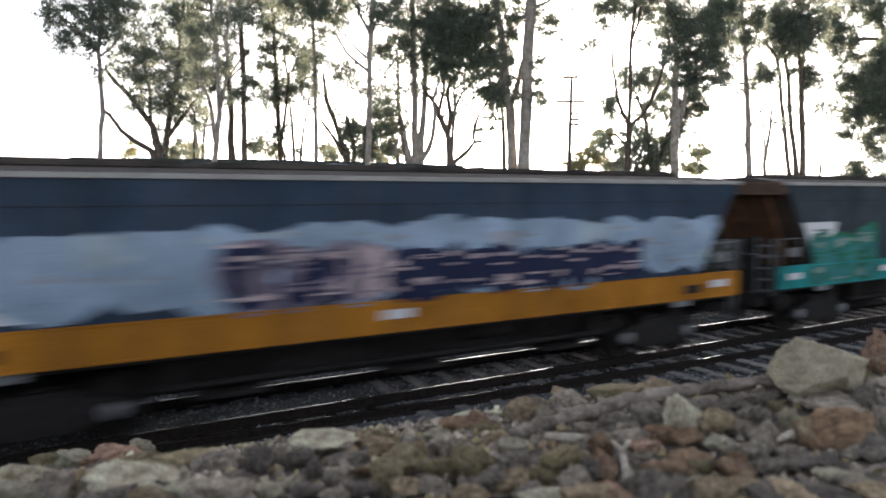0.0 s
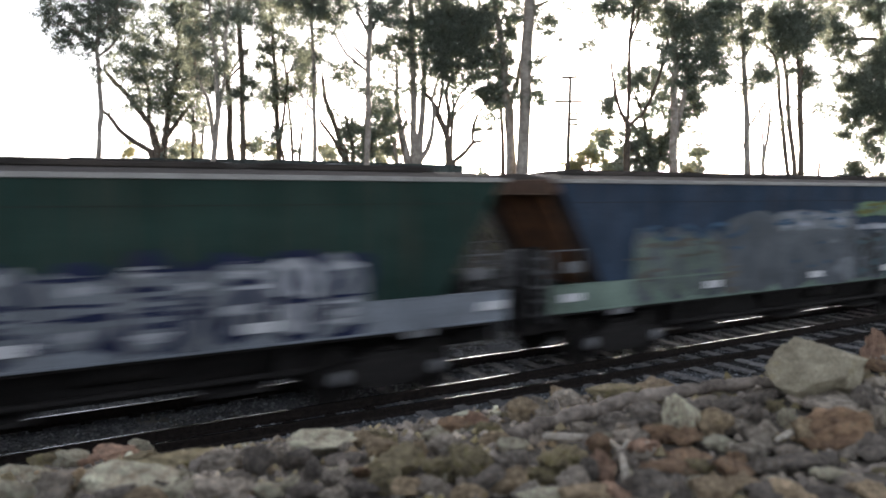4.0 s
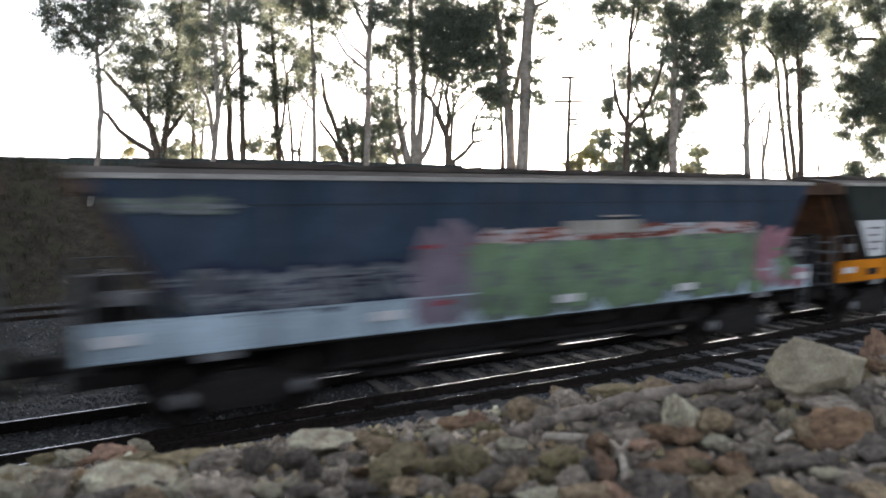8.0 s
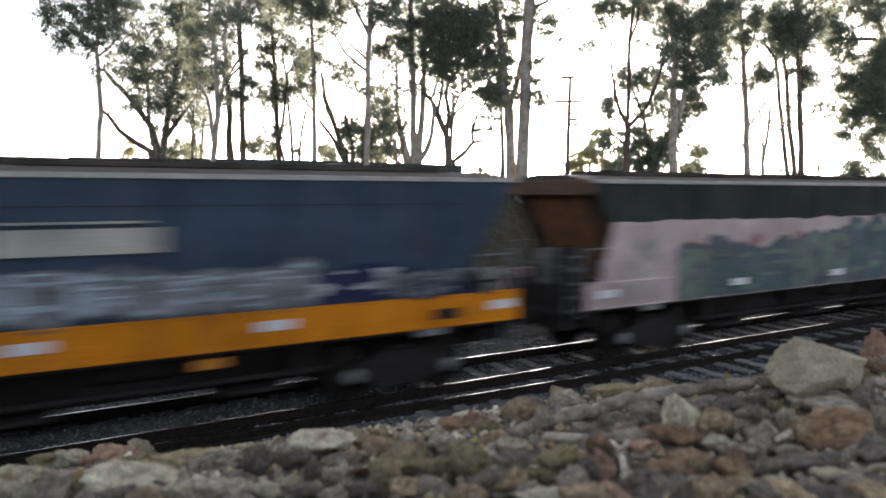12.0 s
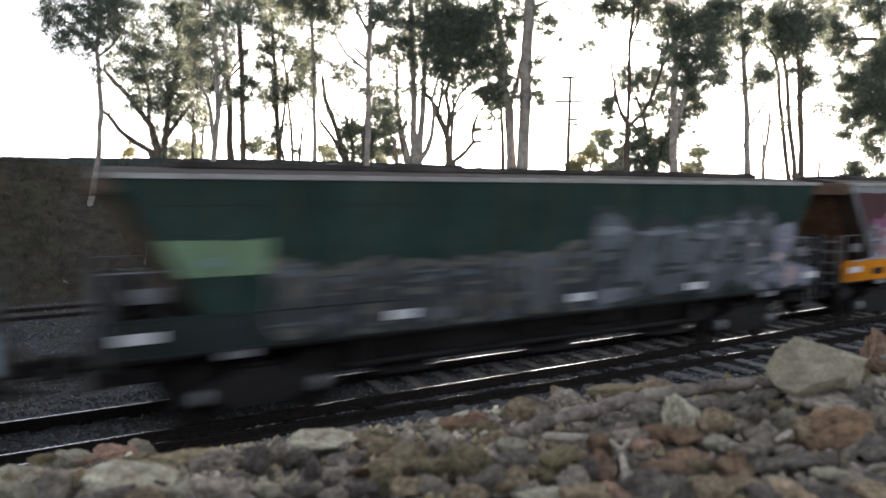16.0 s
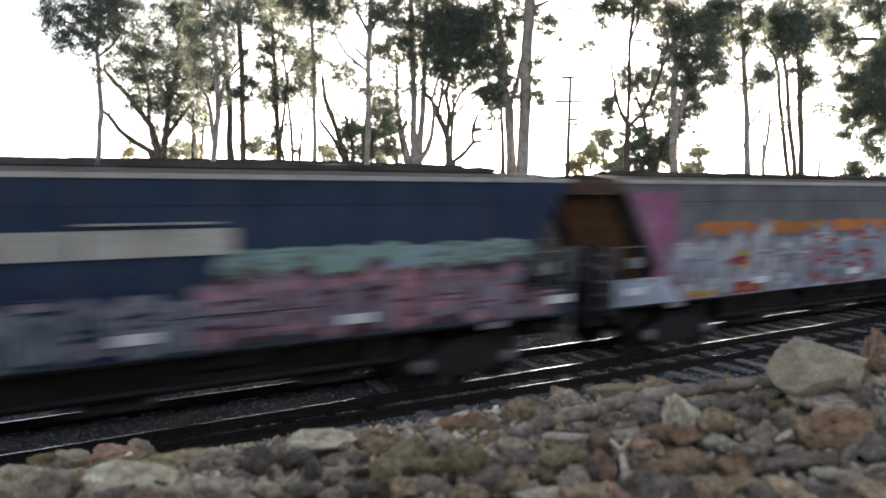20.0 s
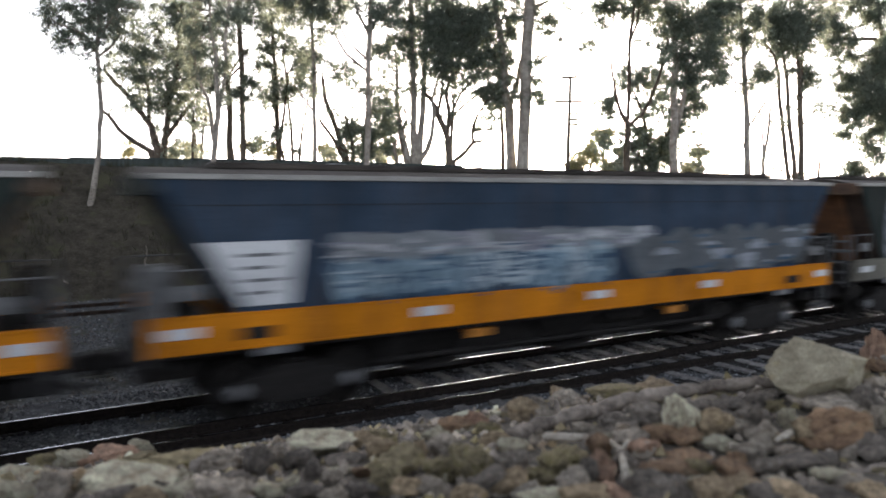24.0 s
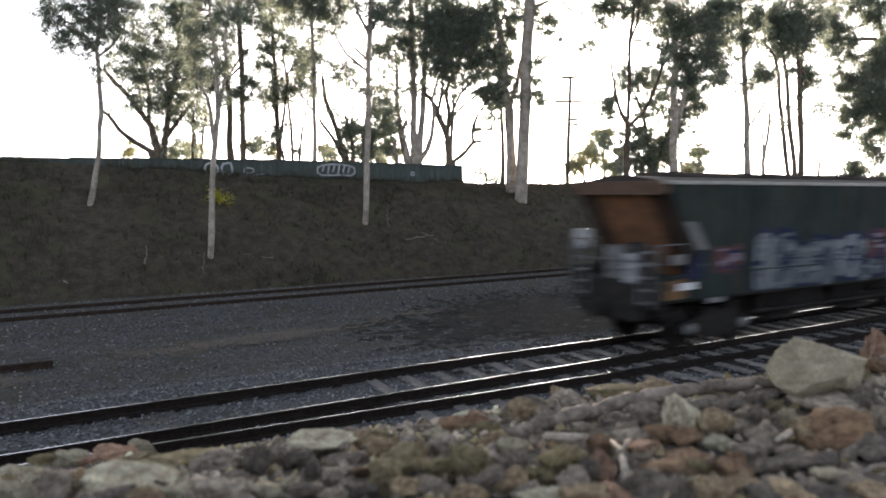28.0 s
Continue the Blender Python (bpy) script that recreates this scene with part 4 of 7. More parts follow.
wagon(-375.63, "blue", "ice", [(-7.60, -5.76, 1.23, 1.89, "cloud", "sky", "ice", "sky"),
    (-5.76, -0.00, 1.23, 2.73, "letters", "navy", "steel", "white"),
    (-0.09, 0.75, 1.23, 2.65, "band", "green", "lime", "lime"),
    (-0.23, 7.20, 1.52, 2.57, "cloud", "grey", "black", "white"),
    (6.29, 7.20, 1.23, 2.33, "cloud", "green", "green", "lime"),
    (-0.23, 6.43, 1.23, 1.64, "band", "ice", "white", "white")],
      "blue grain hopper wagon with white and black graffiti", panel=False, sign=(-0.68, 1.82, 2.72, 2.92))
wagon(-392.18, "green", "taupe", [(0.34, 6.55, 1.74, 2.42, "letters", "grey", "midgrey", "white"),
    (-5.48, 1.95, 1.74, 2.62, "letters", "midgrey", "mauve", "sage")],
      "dark green grain hopper wagon with grey graffiti band", panel=False)
wagon(-408.84, "dark", "dark", [(-1.62, 0.51, 2.74, 3.01, "band", "ochre", "brown", "orange"),
    (0.97, 1.73, 2.73, 3.05, "cloud", "yellow", "ochre", "yellow"),
    (-5.22, -0.40, 1.23, 2.52, "letters", "green", "jade", "lime"),
    (-5.22, -0.40, 2.37, 2.56, "cloud", "orange", "brick", "green"),
    (-5.22, -0.58, 2.28, 2.63, "letters", "orange", "green", "brick"),
    (-5.22, -0.40, 2.07, 2.22, "cloud", "jade", "navy", "green"),
    (-0.68, 0.46, 1.23, 1.67, "cloud", "yellow", "olive", "olive"),
    (-0.31, 6.46, 1.23, 2.54, "letters", "brick", "midgrey", "brown"),
    (-7.60, -6.72, 2.30, 2.73, "band", "white", "grey", "white")],
      "dark green grain hopper wagon with bright green and red graffiti", panel=False)
wagon(-425.58, "navy", "ochre", [(-7.10, -6.04, 2.65, 3.38, "letters", "teal", "navy", "teal"),
    (-3.90, 0.92, 1.83, 2.74, "letters", "olive", "navy", "sage"),
    (-5.23, -3.66, 1.74, 2.19, "cloud", "olive", "sage", "olive"),
    (0.84, 4.80, 1.74, 2.75, "letters", "ochre", "navy", "yellow"),
    (0.42, 3.32, 1.23, 1.62, "cloud", "blue", "ochre", "blue"),
    (4.38, 5.71, 1.15, 1.70, "cloud", "yellow", "lime", "white")],
      "navy grain hopper wagon with olive and orange graffiti", panel=False)
wagon(-442.01, "grey", "frost", [(-7.51, -6.11, 1.74, 3.48, "cloud", "magenta", "rose", "mauve"),
    (-5.40, 6.57, 2.50, 2.78, "band", "orange", "red", "yellow"),
    (-6.14, 6.21, 1.23, 2.58, "letters", "frost", "mauve", "white"),
    (-4.10, -3.60, 1.78, 2.20, "band", "yellow", "orange", "red"),
    (-1.47, 1.29, 1.30, 2.41, "letters", "lilac", "red", "sky"),
    (2.30, 2.75, 1.70, 2.25, "band", "orange", "yellow", "red"),
    (-4.25, -3.25, 1.23, 1.45, "band", "red", "yellow", "orange"),
    (-5.70, -4.85, 1.23, 1.36, "band", "yellow", "orange", "orange"),
    (5.92, 6.62, 2.27, 2.92, "cloud", "blue", "sky", "sky"),
    (5.62, 6.43, 1.23, 2.32, "cloud", "red", "orange", "magenta"),
    (3.60, 6.30, 1.23, 1.60, "cloud", "orange", "cream", "yellow")],
      "grey grain hopper wagon with orange and silver graffiti", panel=False)
wagon(-458.42, "navy", "slate", [(1.43, 6.59, 2.19, 2.63, "cloud", "mint", "sage", "sky"),
    (0.99, 7.23, 1.23, 2.24, "letters", "mauve", "maroon", "rose"),
    (-2.26, 0.99, 1.23, 2.09, "letters", "grey", "navy", "mauve"),
    (-7.50, -2.84, 1.23, 2.32, "letters", "mauve", "midgrey", "lilac")],
      "navy blue grain hopper wagon with mauve graffiti letters", panel=False, sign=(-2.20, 1.53, 2.56, 2.92), dark_end=True)
wagon(-475.32, "dark", "yellow", [(-6.61, -5.56, 3.27, 3.56, "letters", "midgrey", "grey", "grey"),
    (-7.59, -6.03, 1.23, 2.45, "cloud", "yellow", "taupe", "frost"),
    (-6.10, 5.60, 2.25, 3.16, "cloud", "frost", "sage", "ice"),
    (-5.90, 1.30, 2.35, 3.30, "letters", "frost", "mauve", "mint"),
    (1.00, 5.30, 2.50, 3.16, "letters", "frost", "petrol", "mint"),
    (-6.60, -1.20, 1.90, 2.62, "letters", "yellow", "ochre", "frost"),
    (-1.90, 0.00, 1.23, 1.95, "cloud", "yellow", "olive", "frost"),
    (-6.25, -1.55, 1.23, 2.36, "letters", "jade", "steel", "teal"),
    (-6.15, -1.70, 1.25, 2.10, "cloud", "jade", "teal", "green"),
    (-0.35, 0.85, 1.23, 2.10, "cloud", "lilac", "mauve", "purple"),
    (0.60, 6.00, 1.23, 1.80, "letters", "yellow", "ochre", "frost"),
    (0.62, 5.70, 2.20, 2.76, "blocks", "steel", "blue", "sky"),
    (0.70, 5.60, 2.30, 2.66, "blocks", "orange", "steel", "orange"),
    (0.66, 5.85, 1.74, 2.38, "blocks", "green", "jade", "green"),
    (6.01, 7.57, 1.23, 1.81, "band", "pink", "lilac", "white")],
      "dark grain hopper wagon covered in green and yellow graffiti", panel=False)
wagon(-492.57, "dark", "sky", [(-6.30, -1.30, 1.23, 2.70, "letters", "aqua", "lilac", "ice"),
    (-0.10, 6.05, 1.23, 2.98, "letters", "lilac", "midgrey", "frost"),
    (0.05, 5.95, 1.30, 2.78, "letters", "aqua", "grey", "ice"),
    (0.40, 5.80, 1.25, 2.55, "tag", "steel", "blue", "blue"),
    (-1.60, 0.30, 2.45, 3.30, "cloud", "lilac", "mauve", "grey"),
    (-1.90, -0.50, 1.60, 2.85, "cloud", "blue", "navy", "sky"),
    (-1.20, 0.10, 1.23, 2.35, "cloud", "aqua", "blue", "ice"),
    (6.35, 7.30, 1.23, 1.76, "band", "ochre", "brown", "orange")],
      "dark grain hopper wagon with light blue graffiti", panel=False)
wagon(-509.19, "blue", "grey", [(-5.80, 5.50, 1.30, 2.40, "letters", "grey", "navy", "white")],
      "blue grain hopper wagon with grey graffiti", panel=False)
wagon(-525.74, "dark", "taupe", [(-6.30, -5.90, 1.74, 3.30, "cloud", "frost", "midgrey", "grey"),
    (-5.90, 6.20, 1.23, 2.92, "letters", "cream", "midgrey", "white"),
    (-4.60, 1.20, 2.75, 3.28, "letters", "frost", "mauve", "white"),
    (-5.40, 5.80, 1.30, 2.60, "letters", "beige", "dusk", "cream")],
      "dark grain hopper wagon with cream scribbled graffiti", panel=False)
wagon(-542.16, "blue", "ochre", [(-5.05, 0.54, 1.74, 2.55, "letters", "sky", "steel", "ice"),
    (-4.96, 1.60, 2.36, 2.80, "cloud", "grey", "lilac", "white"),
    (1.20, 7.00, 1.74, 2.69, "cloud", "midgrey", "steel", "frost")],
      "blue grain hopper wagon with ochre sill and icy graffiti", dark_end=True, handles=True, cabinet=True)
wagon(-558.56, "dark", "ochre", [(-5.10, -1.40, 2.84, 3.49, "letters", "red", "rose", "pink"),
    (-4.79, -0.57, 1.74, 2.71, "letters", "sage", "jade", "mint"),
    (-0.97, 1.46, 2.38, 3.17, "cloud", "blue", "midgrey", "sky"),
    (-0.39, 4.35, 1.74, 2.73, "letters", "white", "grey", "white"),
    (-1.39, -0.39, 1.74, 2.77, "letters", "green", "jade", "sage")],
      "dark green grain hopper wagon with red and white graffiti", handles=True)
wagon(-575.04, "dark", "ochre", [(4.10, 6.37, 1.74, 2.34, "cloud", "sky", "grey", "ice"),
    (1.25, 4.10, 1.74, 2.21, "cloud", "midgrey", "blue", "grey"),
    (-0.15, 2.78, 2.49, 3.10, "cloud", "midgrey", "grey", "frost"),
    (-0.15, 3.30, 2.42, 3.22, "arc", "frost", "white", "white"),
    (-3.74, -1.55, 2.43, 2.68, "tag", "sage", "grey", "grey"),
    (-4.32, -2.27, 1.74, 2.43, "cloud", "midgrey", "sage", "blue")],
      "dark green grain hopper wagon with a pale spray arc", handles=True)
wagon(-591.53, "blue", "ochre", [(1.05, 6.56, 1.74, 2.64, "cloud", "grey", "lilac", "frost"),
    (0.94, 1.64, 1.74, 2.36, "cloud", "petrol", "teal", "grey"),
    (-5.79, 0.94, 1.74, 2.31, "letters", "midgrey", "navy", "frost"),
    (5.40, 7.10, 2.56, 2.91, "letters", "grey", "sky", "white"),
    (-7.60, -6.18, 3.05, 3.48, "letters", "white", "grey", "ice")],
      "blue grain hopper wagon with ochre sill and grey-teal graffiti", sign=(-2.59, 1.05, 2.60, 2.93), handles=True)
wagon(-607.96, "green", "dark", [(-6.56, -2.51, 1.23, 2.54, "letters", "midgrey", "petrol", "sage"),
    (-2.65, 2.92, 1.23, 2.49, "letters", "midgrey", "navy", "frost"),
    (2.94, 6.99, 1.23, 2.41, "letters", "grey", "navy", "frost"),
    (-6.66, 6.99, 3.37, 3.63, "band", "brown", "brown", "brick")],
      "green grain hopper wagon with rusty top and grey graffiti", panel=False)
wagon(-624.38, "dark", "dark", [(-4.75, -3.30, 1.23, 2.53, "blocks", "midgrey", "navy", "grey"),
    (-3.80, 0.50, 1.23, 2.34, "blocks", "midgrey", "navy", "grey"),
    (0.75, 5.45, 1.23, 2.41, "blocks", "frost", "steel", "white"),
    (-0.25, 0.95, 1.74, 2.56, "cloud", "maroon", "navy", "mauve"),
    (-6.06, -5.29, 1.72, 2.29, "cloud", "maroon", "navy", "mauve"),
    (-7.08, -6.48, 1.62, 2.17, "band", "navy", "lilac", "white"),
    (-7.60, -6.98, 1.23, 1.64, "band", "umber", "brown", "umber")],
      "dark grain hopper wagon with blue-white block letter graffiti", panel=False, cabinet='last', plates=(-7.0, 3.35))


# ---- trees ----
def leaf_cloud(rng, centres, spread, count, size, droop=0.5):
    """Leaves in hanging sprays round the given centres: verts and faces. Each clump is a handful of twigs, each leaf a pointed quad."""
    m = len(centres)
    twigs = 7
    c = np.repeat(np.array(centres), twigs, axis=0)
    sp = np.repeat(np.array(spread), twigs)[:, None]
    g = rng.normal(size=(m * twigs, 3))
    g /= np.linalg.norm(g, axis=1)[:, None]
    root = c + g * sp * rng.uniform(0.0, 0.35, (m * twigs, 1))
    tip = c + g * sp * rng.uniform(0.75, 1.25, (m * twigs, 1)) * np.array((1.0, 1.0, 0.6)) - np.array((0, 0, 0.22)) * sp
    per = max(1, count // twigs)
    n = m * twigs * per
    root, tip, sp = np.repeat(root, per, axis=0), np.repeat(tip, per, axis=0), np.repeat(sp, per, axis=0)
    t = rng.random((n, 1)) ** 0.75
    p = root + (tip - root) * t + rng.normal(size=(n, 3)) * sp * 0.13
    p[:, 2] -= (t * t * sp)[:, 0] * 0.18
    d = rng.normal(size=(n, 3)) * 0.8
    d[:, 2] -= droop * 1.8
    d /= np.linalg.norm(d, axis=1)[:, None]
    s = np.cross(d, rng.normal(size=(n, 3)))
    s /= np.linalg.norm(s, axis=1)[:, None]
    ln = size * rng.uniform(0.6, 1.4, n)[:, None]
    a, b = p, p + d * ln
    m2 = p + d * ln * 0.45
    v = np.stack([a, m2 + s * ln * 0.155, b, m2 - s * ln * 0.155], axis=1).reshape(-1, 3)
    f = np.arange(n * 4).reshape(-1, 4)
    return v, f


TREE_SEED = [0]


def tree(base, trunks, crowns, label, bark, leaf, size=0.145, count=63, depth=0.8, far=1.0, full=1.0):
    """A gum tree. trunks: lists of (sideways, height, radius) from the base; crowns: (sideways, height, half width, half height, clumps)."""
    TREE_SEED[0] += 1
    rng = np.random.default_rng(TREE_SEED[0])
    ob = tagged(new("gum_tree"), label, "tree", "gum trees on the embankment")
    ob.location = base
    bm = bmesh.new()
    joints = []
    for k, run in enumerate(trunks):
        pts, rad = [], []
        off = float(rng.uniform(-0.5, 0.5)) if k else 0.0
        steps = []
        for (a0, b0, r0), (a1, b1, r1) in zip(run, run[1:]):
            for s in range(3):
                steps.append((a0 + (a1 - a0) * s / 3, b0 + (b1 - b0) * s / 3, r0 + (r1 - r0) * s / 3))
        steps.append(run[-1])
        for i, (a, b, r) in enumerate(steps):
            wob = 0.018 * far * math.sin(i * 1.1 + k * 2.1) * (0 if i == 0 else 1)
            p = RIGHT * (a + wob) + AHEAD * (off * i / len(steps)) + Vector((0, 0, b))
            pts.append(p)
            rad.append(r * float(rng.uniform(0.92, 1.08)))
            if i:
                joints.append((p, r))
        add_tube(bm, pts, rad, 8, False)
    cs, sp = [], []
    for a, b, ra, rb, n in crowns:
        knots = []
        while len(knots) < max(3, n // 3):       # the leaves gather in bunches, with gaps between them
            q = rng.uniform(-1, 1, 3)
            if q @ q < 1.1:
                knots.append(q * (1 + 0.35 * float(rng.random()) ** 3))
        for i in range(round(n * 1.50 * full)):
            q = knots[i % len(knots)] + rng.normal(size=3) * 0.30
            p = RIGHT * (a + q[0] * ra) + AHEAD * (q[1] * min(ra, rb) * depth) + Vector((0, 0, b + q[2] * rb))
            cs.append(tuple(p))
            sp.append((0.24 + 0.46 * float(rng.random()) ** 1.4) * far)
            low = [j for j in joints if j[0].z < p.z + 0.2] or joints
            near = min(low, key=lambda j: (j[0] - p).length)
            if rng.random() < 0.45:
                mid = near[0].lerp(p, 0.5) + Vector((0, 0, float(rng.uniform(-0.1, 0.25))))
                r = max(0.020 * far, min(near[1] * 0.5, 0.042))
                add_tube(bm, [near[0], mid, p], [r, r * 0.65, 0.012 * far], 4, False)
                if rng.random() < 0.5:
                    joints.append((mid, r * 0.6))
    part("trunk", finish(bm, "trunk", bark, 0, True), ob, "bare trunk and limbs")
    if cs:
        v, f = leaf_cloud(rng, cs, sp, count, size * far)
        me = bpy.data.meshes.new("crown")
        me.from_pydata(v.tolist(), [], f.tolist())
        me.materials.append(leaf)
        part("crown", me, ob, "thin grey-green hanging leaves")
    return ob


# ---- the trees of the embankment: base, limbs, foliage masses in metres ----
tree((1.14, 29.63, 2.91), [[(-0.01, 0.02, 0.116), (0.22, 1, 0.105), (0.39, 1.86, 0.094), (0.48, 2.94, 0.082), (0.56, 3.47, 0.093), (0.56, 4.43, 0.082), (0.54, 5.07, 0.082), (0.51, 5.92, 0.071), (0.64, 6.96, 0.071), (0.61, 8.22, 0.049)],
      [(0.51, 5.81, 0.060), (0.07, 6.55, 0.049), (-0.78, 6.86, 0.039)],
      [(0.57, 6.34, 0.060), (1.27, 7.17, 0.039), (1.72, 7.8, 0.034)],
      [(0.5, 5.7, 0.049), (0.9, 6.02, 0.039), (1.25, 6.55, 0.034)]],
     [(-0.89, 6.8, 0.6, 0.3, 19), (-0.54, 7.38, 0.81, 0.47, 34), (-0.47, 6.44, 0.75, 0.32, 22), (0.41, 6.96, 0.54, 0.96, 34), (0.33, 7.7, 1.28, 0.38, 36), (1.06, 7.28, 0.75, 0.75, 37), (1.82, 7.59, 0.86, 0.53, 26), (0.8, 6.23, 0.54, 0.32, 8), (0.33, 5.24, 0.26, 0.15, 3), (-0.77, 6.02, 0.32, 0.13, 3), (-0.29, 5.81, 0.47, 0.11, 3), (0.8, 8.84, 2.34, 0.85, 145), (0.59, 4.75, 0.17, 0.26, 3)],
     "slender pale gum tree on the embankment slope", M_BARK, M_LEAF, far=0.69)
tree((5.10, 40.82, 4.01), [[(0, 0, 0.262), (-0.1, 1.85, 0.229), (-0.4, 3.09, 0.182), (-0.93, 3.86, 0.150), (-1.68, 4.85, 0.134), (-2.28, 5.46, 0.118), (-2.93, 6.26, 0.087)],
      [(-0.23, 0.75, 0.167), (-0.45, 1.75, 0.151), (-1.31, 2.25, 0.135), (-2.07, 2.87, 0.119), (-2.66, 3.71, 0.088), (-3.08, 4.11, 0.072)],
      [(0.16, 0, 0.199), (0.25, 2, 0.166), (0.64, 4.17, 0.134), (1, 5.7, 0.118), (1.32, 8.14, 0.102), (1.5, 9.95, 0.071)],
      [(0.2, 2.31, 0.135), (1.25, 3.71, 0.103), (2.06, 4.78, 0.072)],
      [(1.83, 0, 0.072), (1.92, 2, 0.072), (2.03, 3.86, 0.056)],
      [(-0.49, 3.09, 0.103), (-0.52, 5.09, 0.087), (-0.84, 6.62, 0.071)]],
     [(-0.27, 4.94, 1.31, 0.94, 62), (-1.15, 6.47, 1.24, 0.78, 43), (1.01, 6.01, 1.56, 1.24, 98), (0.75, 7.69, 1.24, 1.24, 58), (-1.25, 7.99, 1.18, 0.87, 45), (-0.66, 7.23, 0.68, 0.62, 15), (1.58, 9.35, 0.93, 1.24, 47), (2.65, 9.05, 1.39, 0.93, 45), (3.09, 8.29, 0.87, 0.31, 10), (2.27, 6.62, 1.09, 0.93, 35), (2.56, 5.7, 0.87, 0.56, 22), (0.96, 4.32, 1.41, 0.69, 37), (1.39, 3.4, 1.41, 0.56, 21), (0.58, 2.47, 1.41, 0.78, 19), (1.5, 1.75, 0.94, 0.57, 8), (0.56, 1.63, 0.79, 0.38, 5), (-2.01, 4.48, 0.47, 0.37, 3), (-1.07, 4.32, 0.78, 0.47, 10), (0.2, 9.65, 1.08, 0.93, 22), (-1.64, 5.86, 0.68, 0.44, 9), (2.25, 8.14, 0.62, 1.24, 20), (1.62, 10.85, 2.77, 0.92, 89)],
     "spreading dark gum tree with low forks", M_DARKBARK, M_LEAF, far=1.00)
tree((5.02, 26.71, 0.69), [[(-0.02, 0.01, 0.125), (0.1, 1.93, 0.113), (0.19, 3.84, 0.102), (0.35, 5.1, 0.102), (0.43, 5.62, 0.101), (0.42, 6.77, 0.080), (0.41, 7.8, 0.069), (0.26, 8.62, 0.059), (0.21, 9.85, 0.048)],
      [(0.41, 5.62, 0.080), (0.58, 6.35, 0.070), (0.77, 7.39, 0.069), (0.76, 8.52, 0.059), (0.92, 9.85, 0.048)],
      [(0.24, 4.68, 0.070), (0.18, 5.62, 0.070), (0.11, 6.25, 0.059), (-0.15, 6.81, 0.048), (-0.28, 7.39, 0.038)]],
     [(0.23, 9.13, 0.79, 0.46, 27), (0.52, 9.64, 0.73, 0.52, 26), (0.04, 7.6, 0.38, 0.74, 15), (0.58, 8.01, 0.38, 0.63, 8), (0.32, 6.35, 0.42, 0.42, 4), (0.55, 10.66, 1.25, 0.73, 68), (-0.41, 6.46, 0.25, 0.25, 3), (-0.02, 5.42, 0.32, 0.42, 3), (-0.26, 8.01, 0.47, 0.56, 14), (-0.50, 7.08, 0.43, 0.43, 12), (-0.66, 8.62, 0.52, 0.34, 14), (0.67, 7.49, 0.30, 0.39, 6)],
     "pale gum tree rooted low on the slope", M_BARK, M_LEAF, far=0.68)
tree((9.05, 40.87, 3.82), [[(-0.03, 0.03, 0.242), (-0.13, 2.66, 0.191), (-0.03, 4.12, 0.142), (-0.15, 6.87, 0.108), (-0.3, 8.79, 0.091)],
      [(-0.13, 3.8, 0.076), (-0.24, 6.23, 0.075), (0.85, 7.99, 0.059)]],
     [(0.13, 7.83, 0.59, 0.49, 4), (-0.08, 5.91, 0.39, 0.66, 3)],
     "leaning grey gum tree", M_DARKBARK, M_LEAF, far=1.05)
tree((9.35, 39.55, 3.80), [[(-0.02, 0, 0.171), (0.06, 3.55, 0.154), (0.08, 5.77, 0.153), (0.06, 7.33, 0.153), (-0.02, 9.2, 0.136), (-0.07, 11.06, 0.104)],
      [(0.11, 6.87, 0.073), (-0.51, 6.24, 0.057), (-0.78, 5.77, 0.051)],
      [(0.09, 7.18, 0.073), (0.42, 7.8, 0.057)]],
     [(0.06, 9.98, 0.79, 0.63, 14), (0.54, 10.19, 0.79, 0.48, 9), (0.44, 6.08, 0.45, 0.45, 6), (-0.05, 5.45, 0.51, 0.48, 7), (0.42, 5.29, 0.45, 0.32, 4), (-0.08, 4.35, 0.32, 0.32, 3), (0.52, 2.6, 0.51, 0.45, 6), (-0.58, 9.82, 0.7, 0.63, 10), (0.32, 7.49, 0.32, 0.32, 3), (-0.4, 8.27, 0.32, 0.38, 3), (0.26, 11.82, 1.89, 1.1, 71), (-0.21, 5.45, 0.39, 0.45, 5), (0.44, 6.08, 0.32, 0.39, 5), (-0.81, 7.02, 0.29, 0.39, 4), (0.85, 9.82, 0.71, 0.84, 14), (-0.61, 8.58, 0.29, 0.32, 4)],
     "tall straight gum tree", M_DARKBARK, M_LEAF, far=1.03, full=1.15)
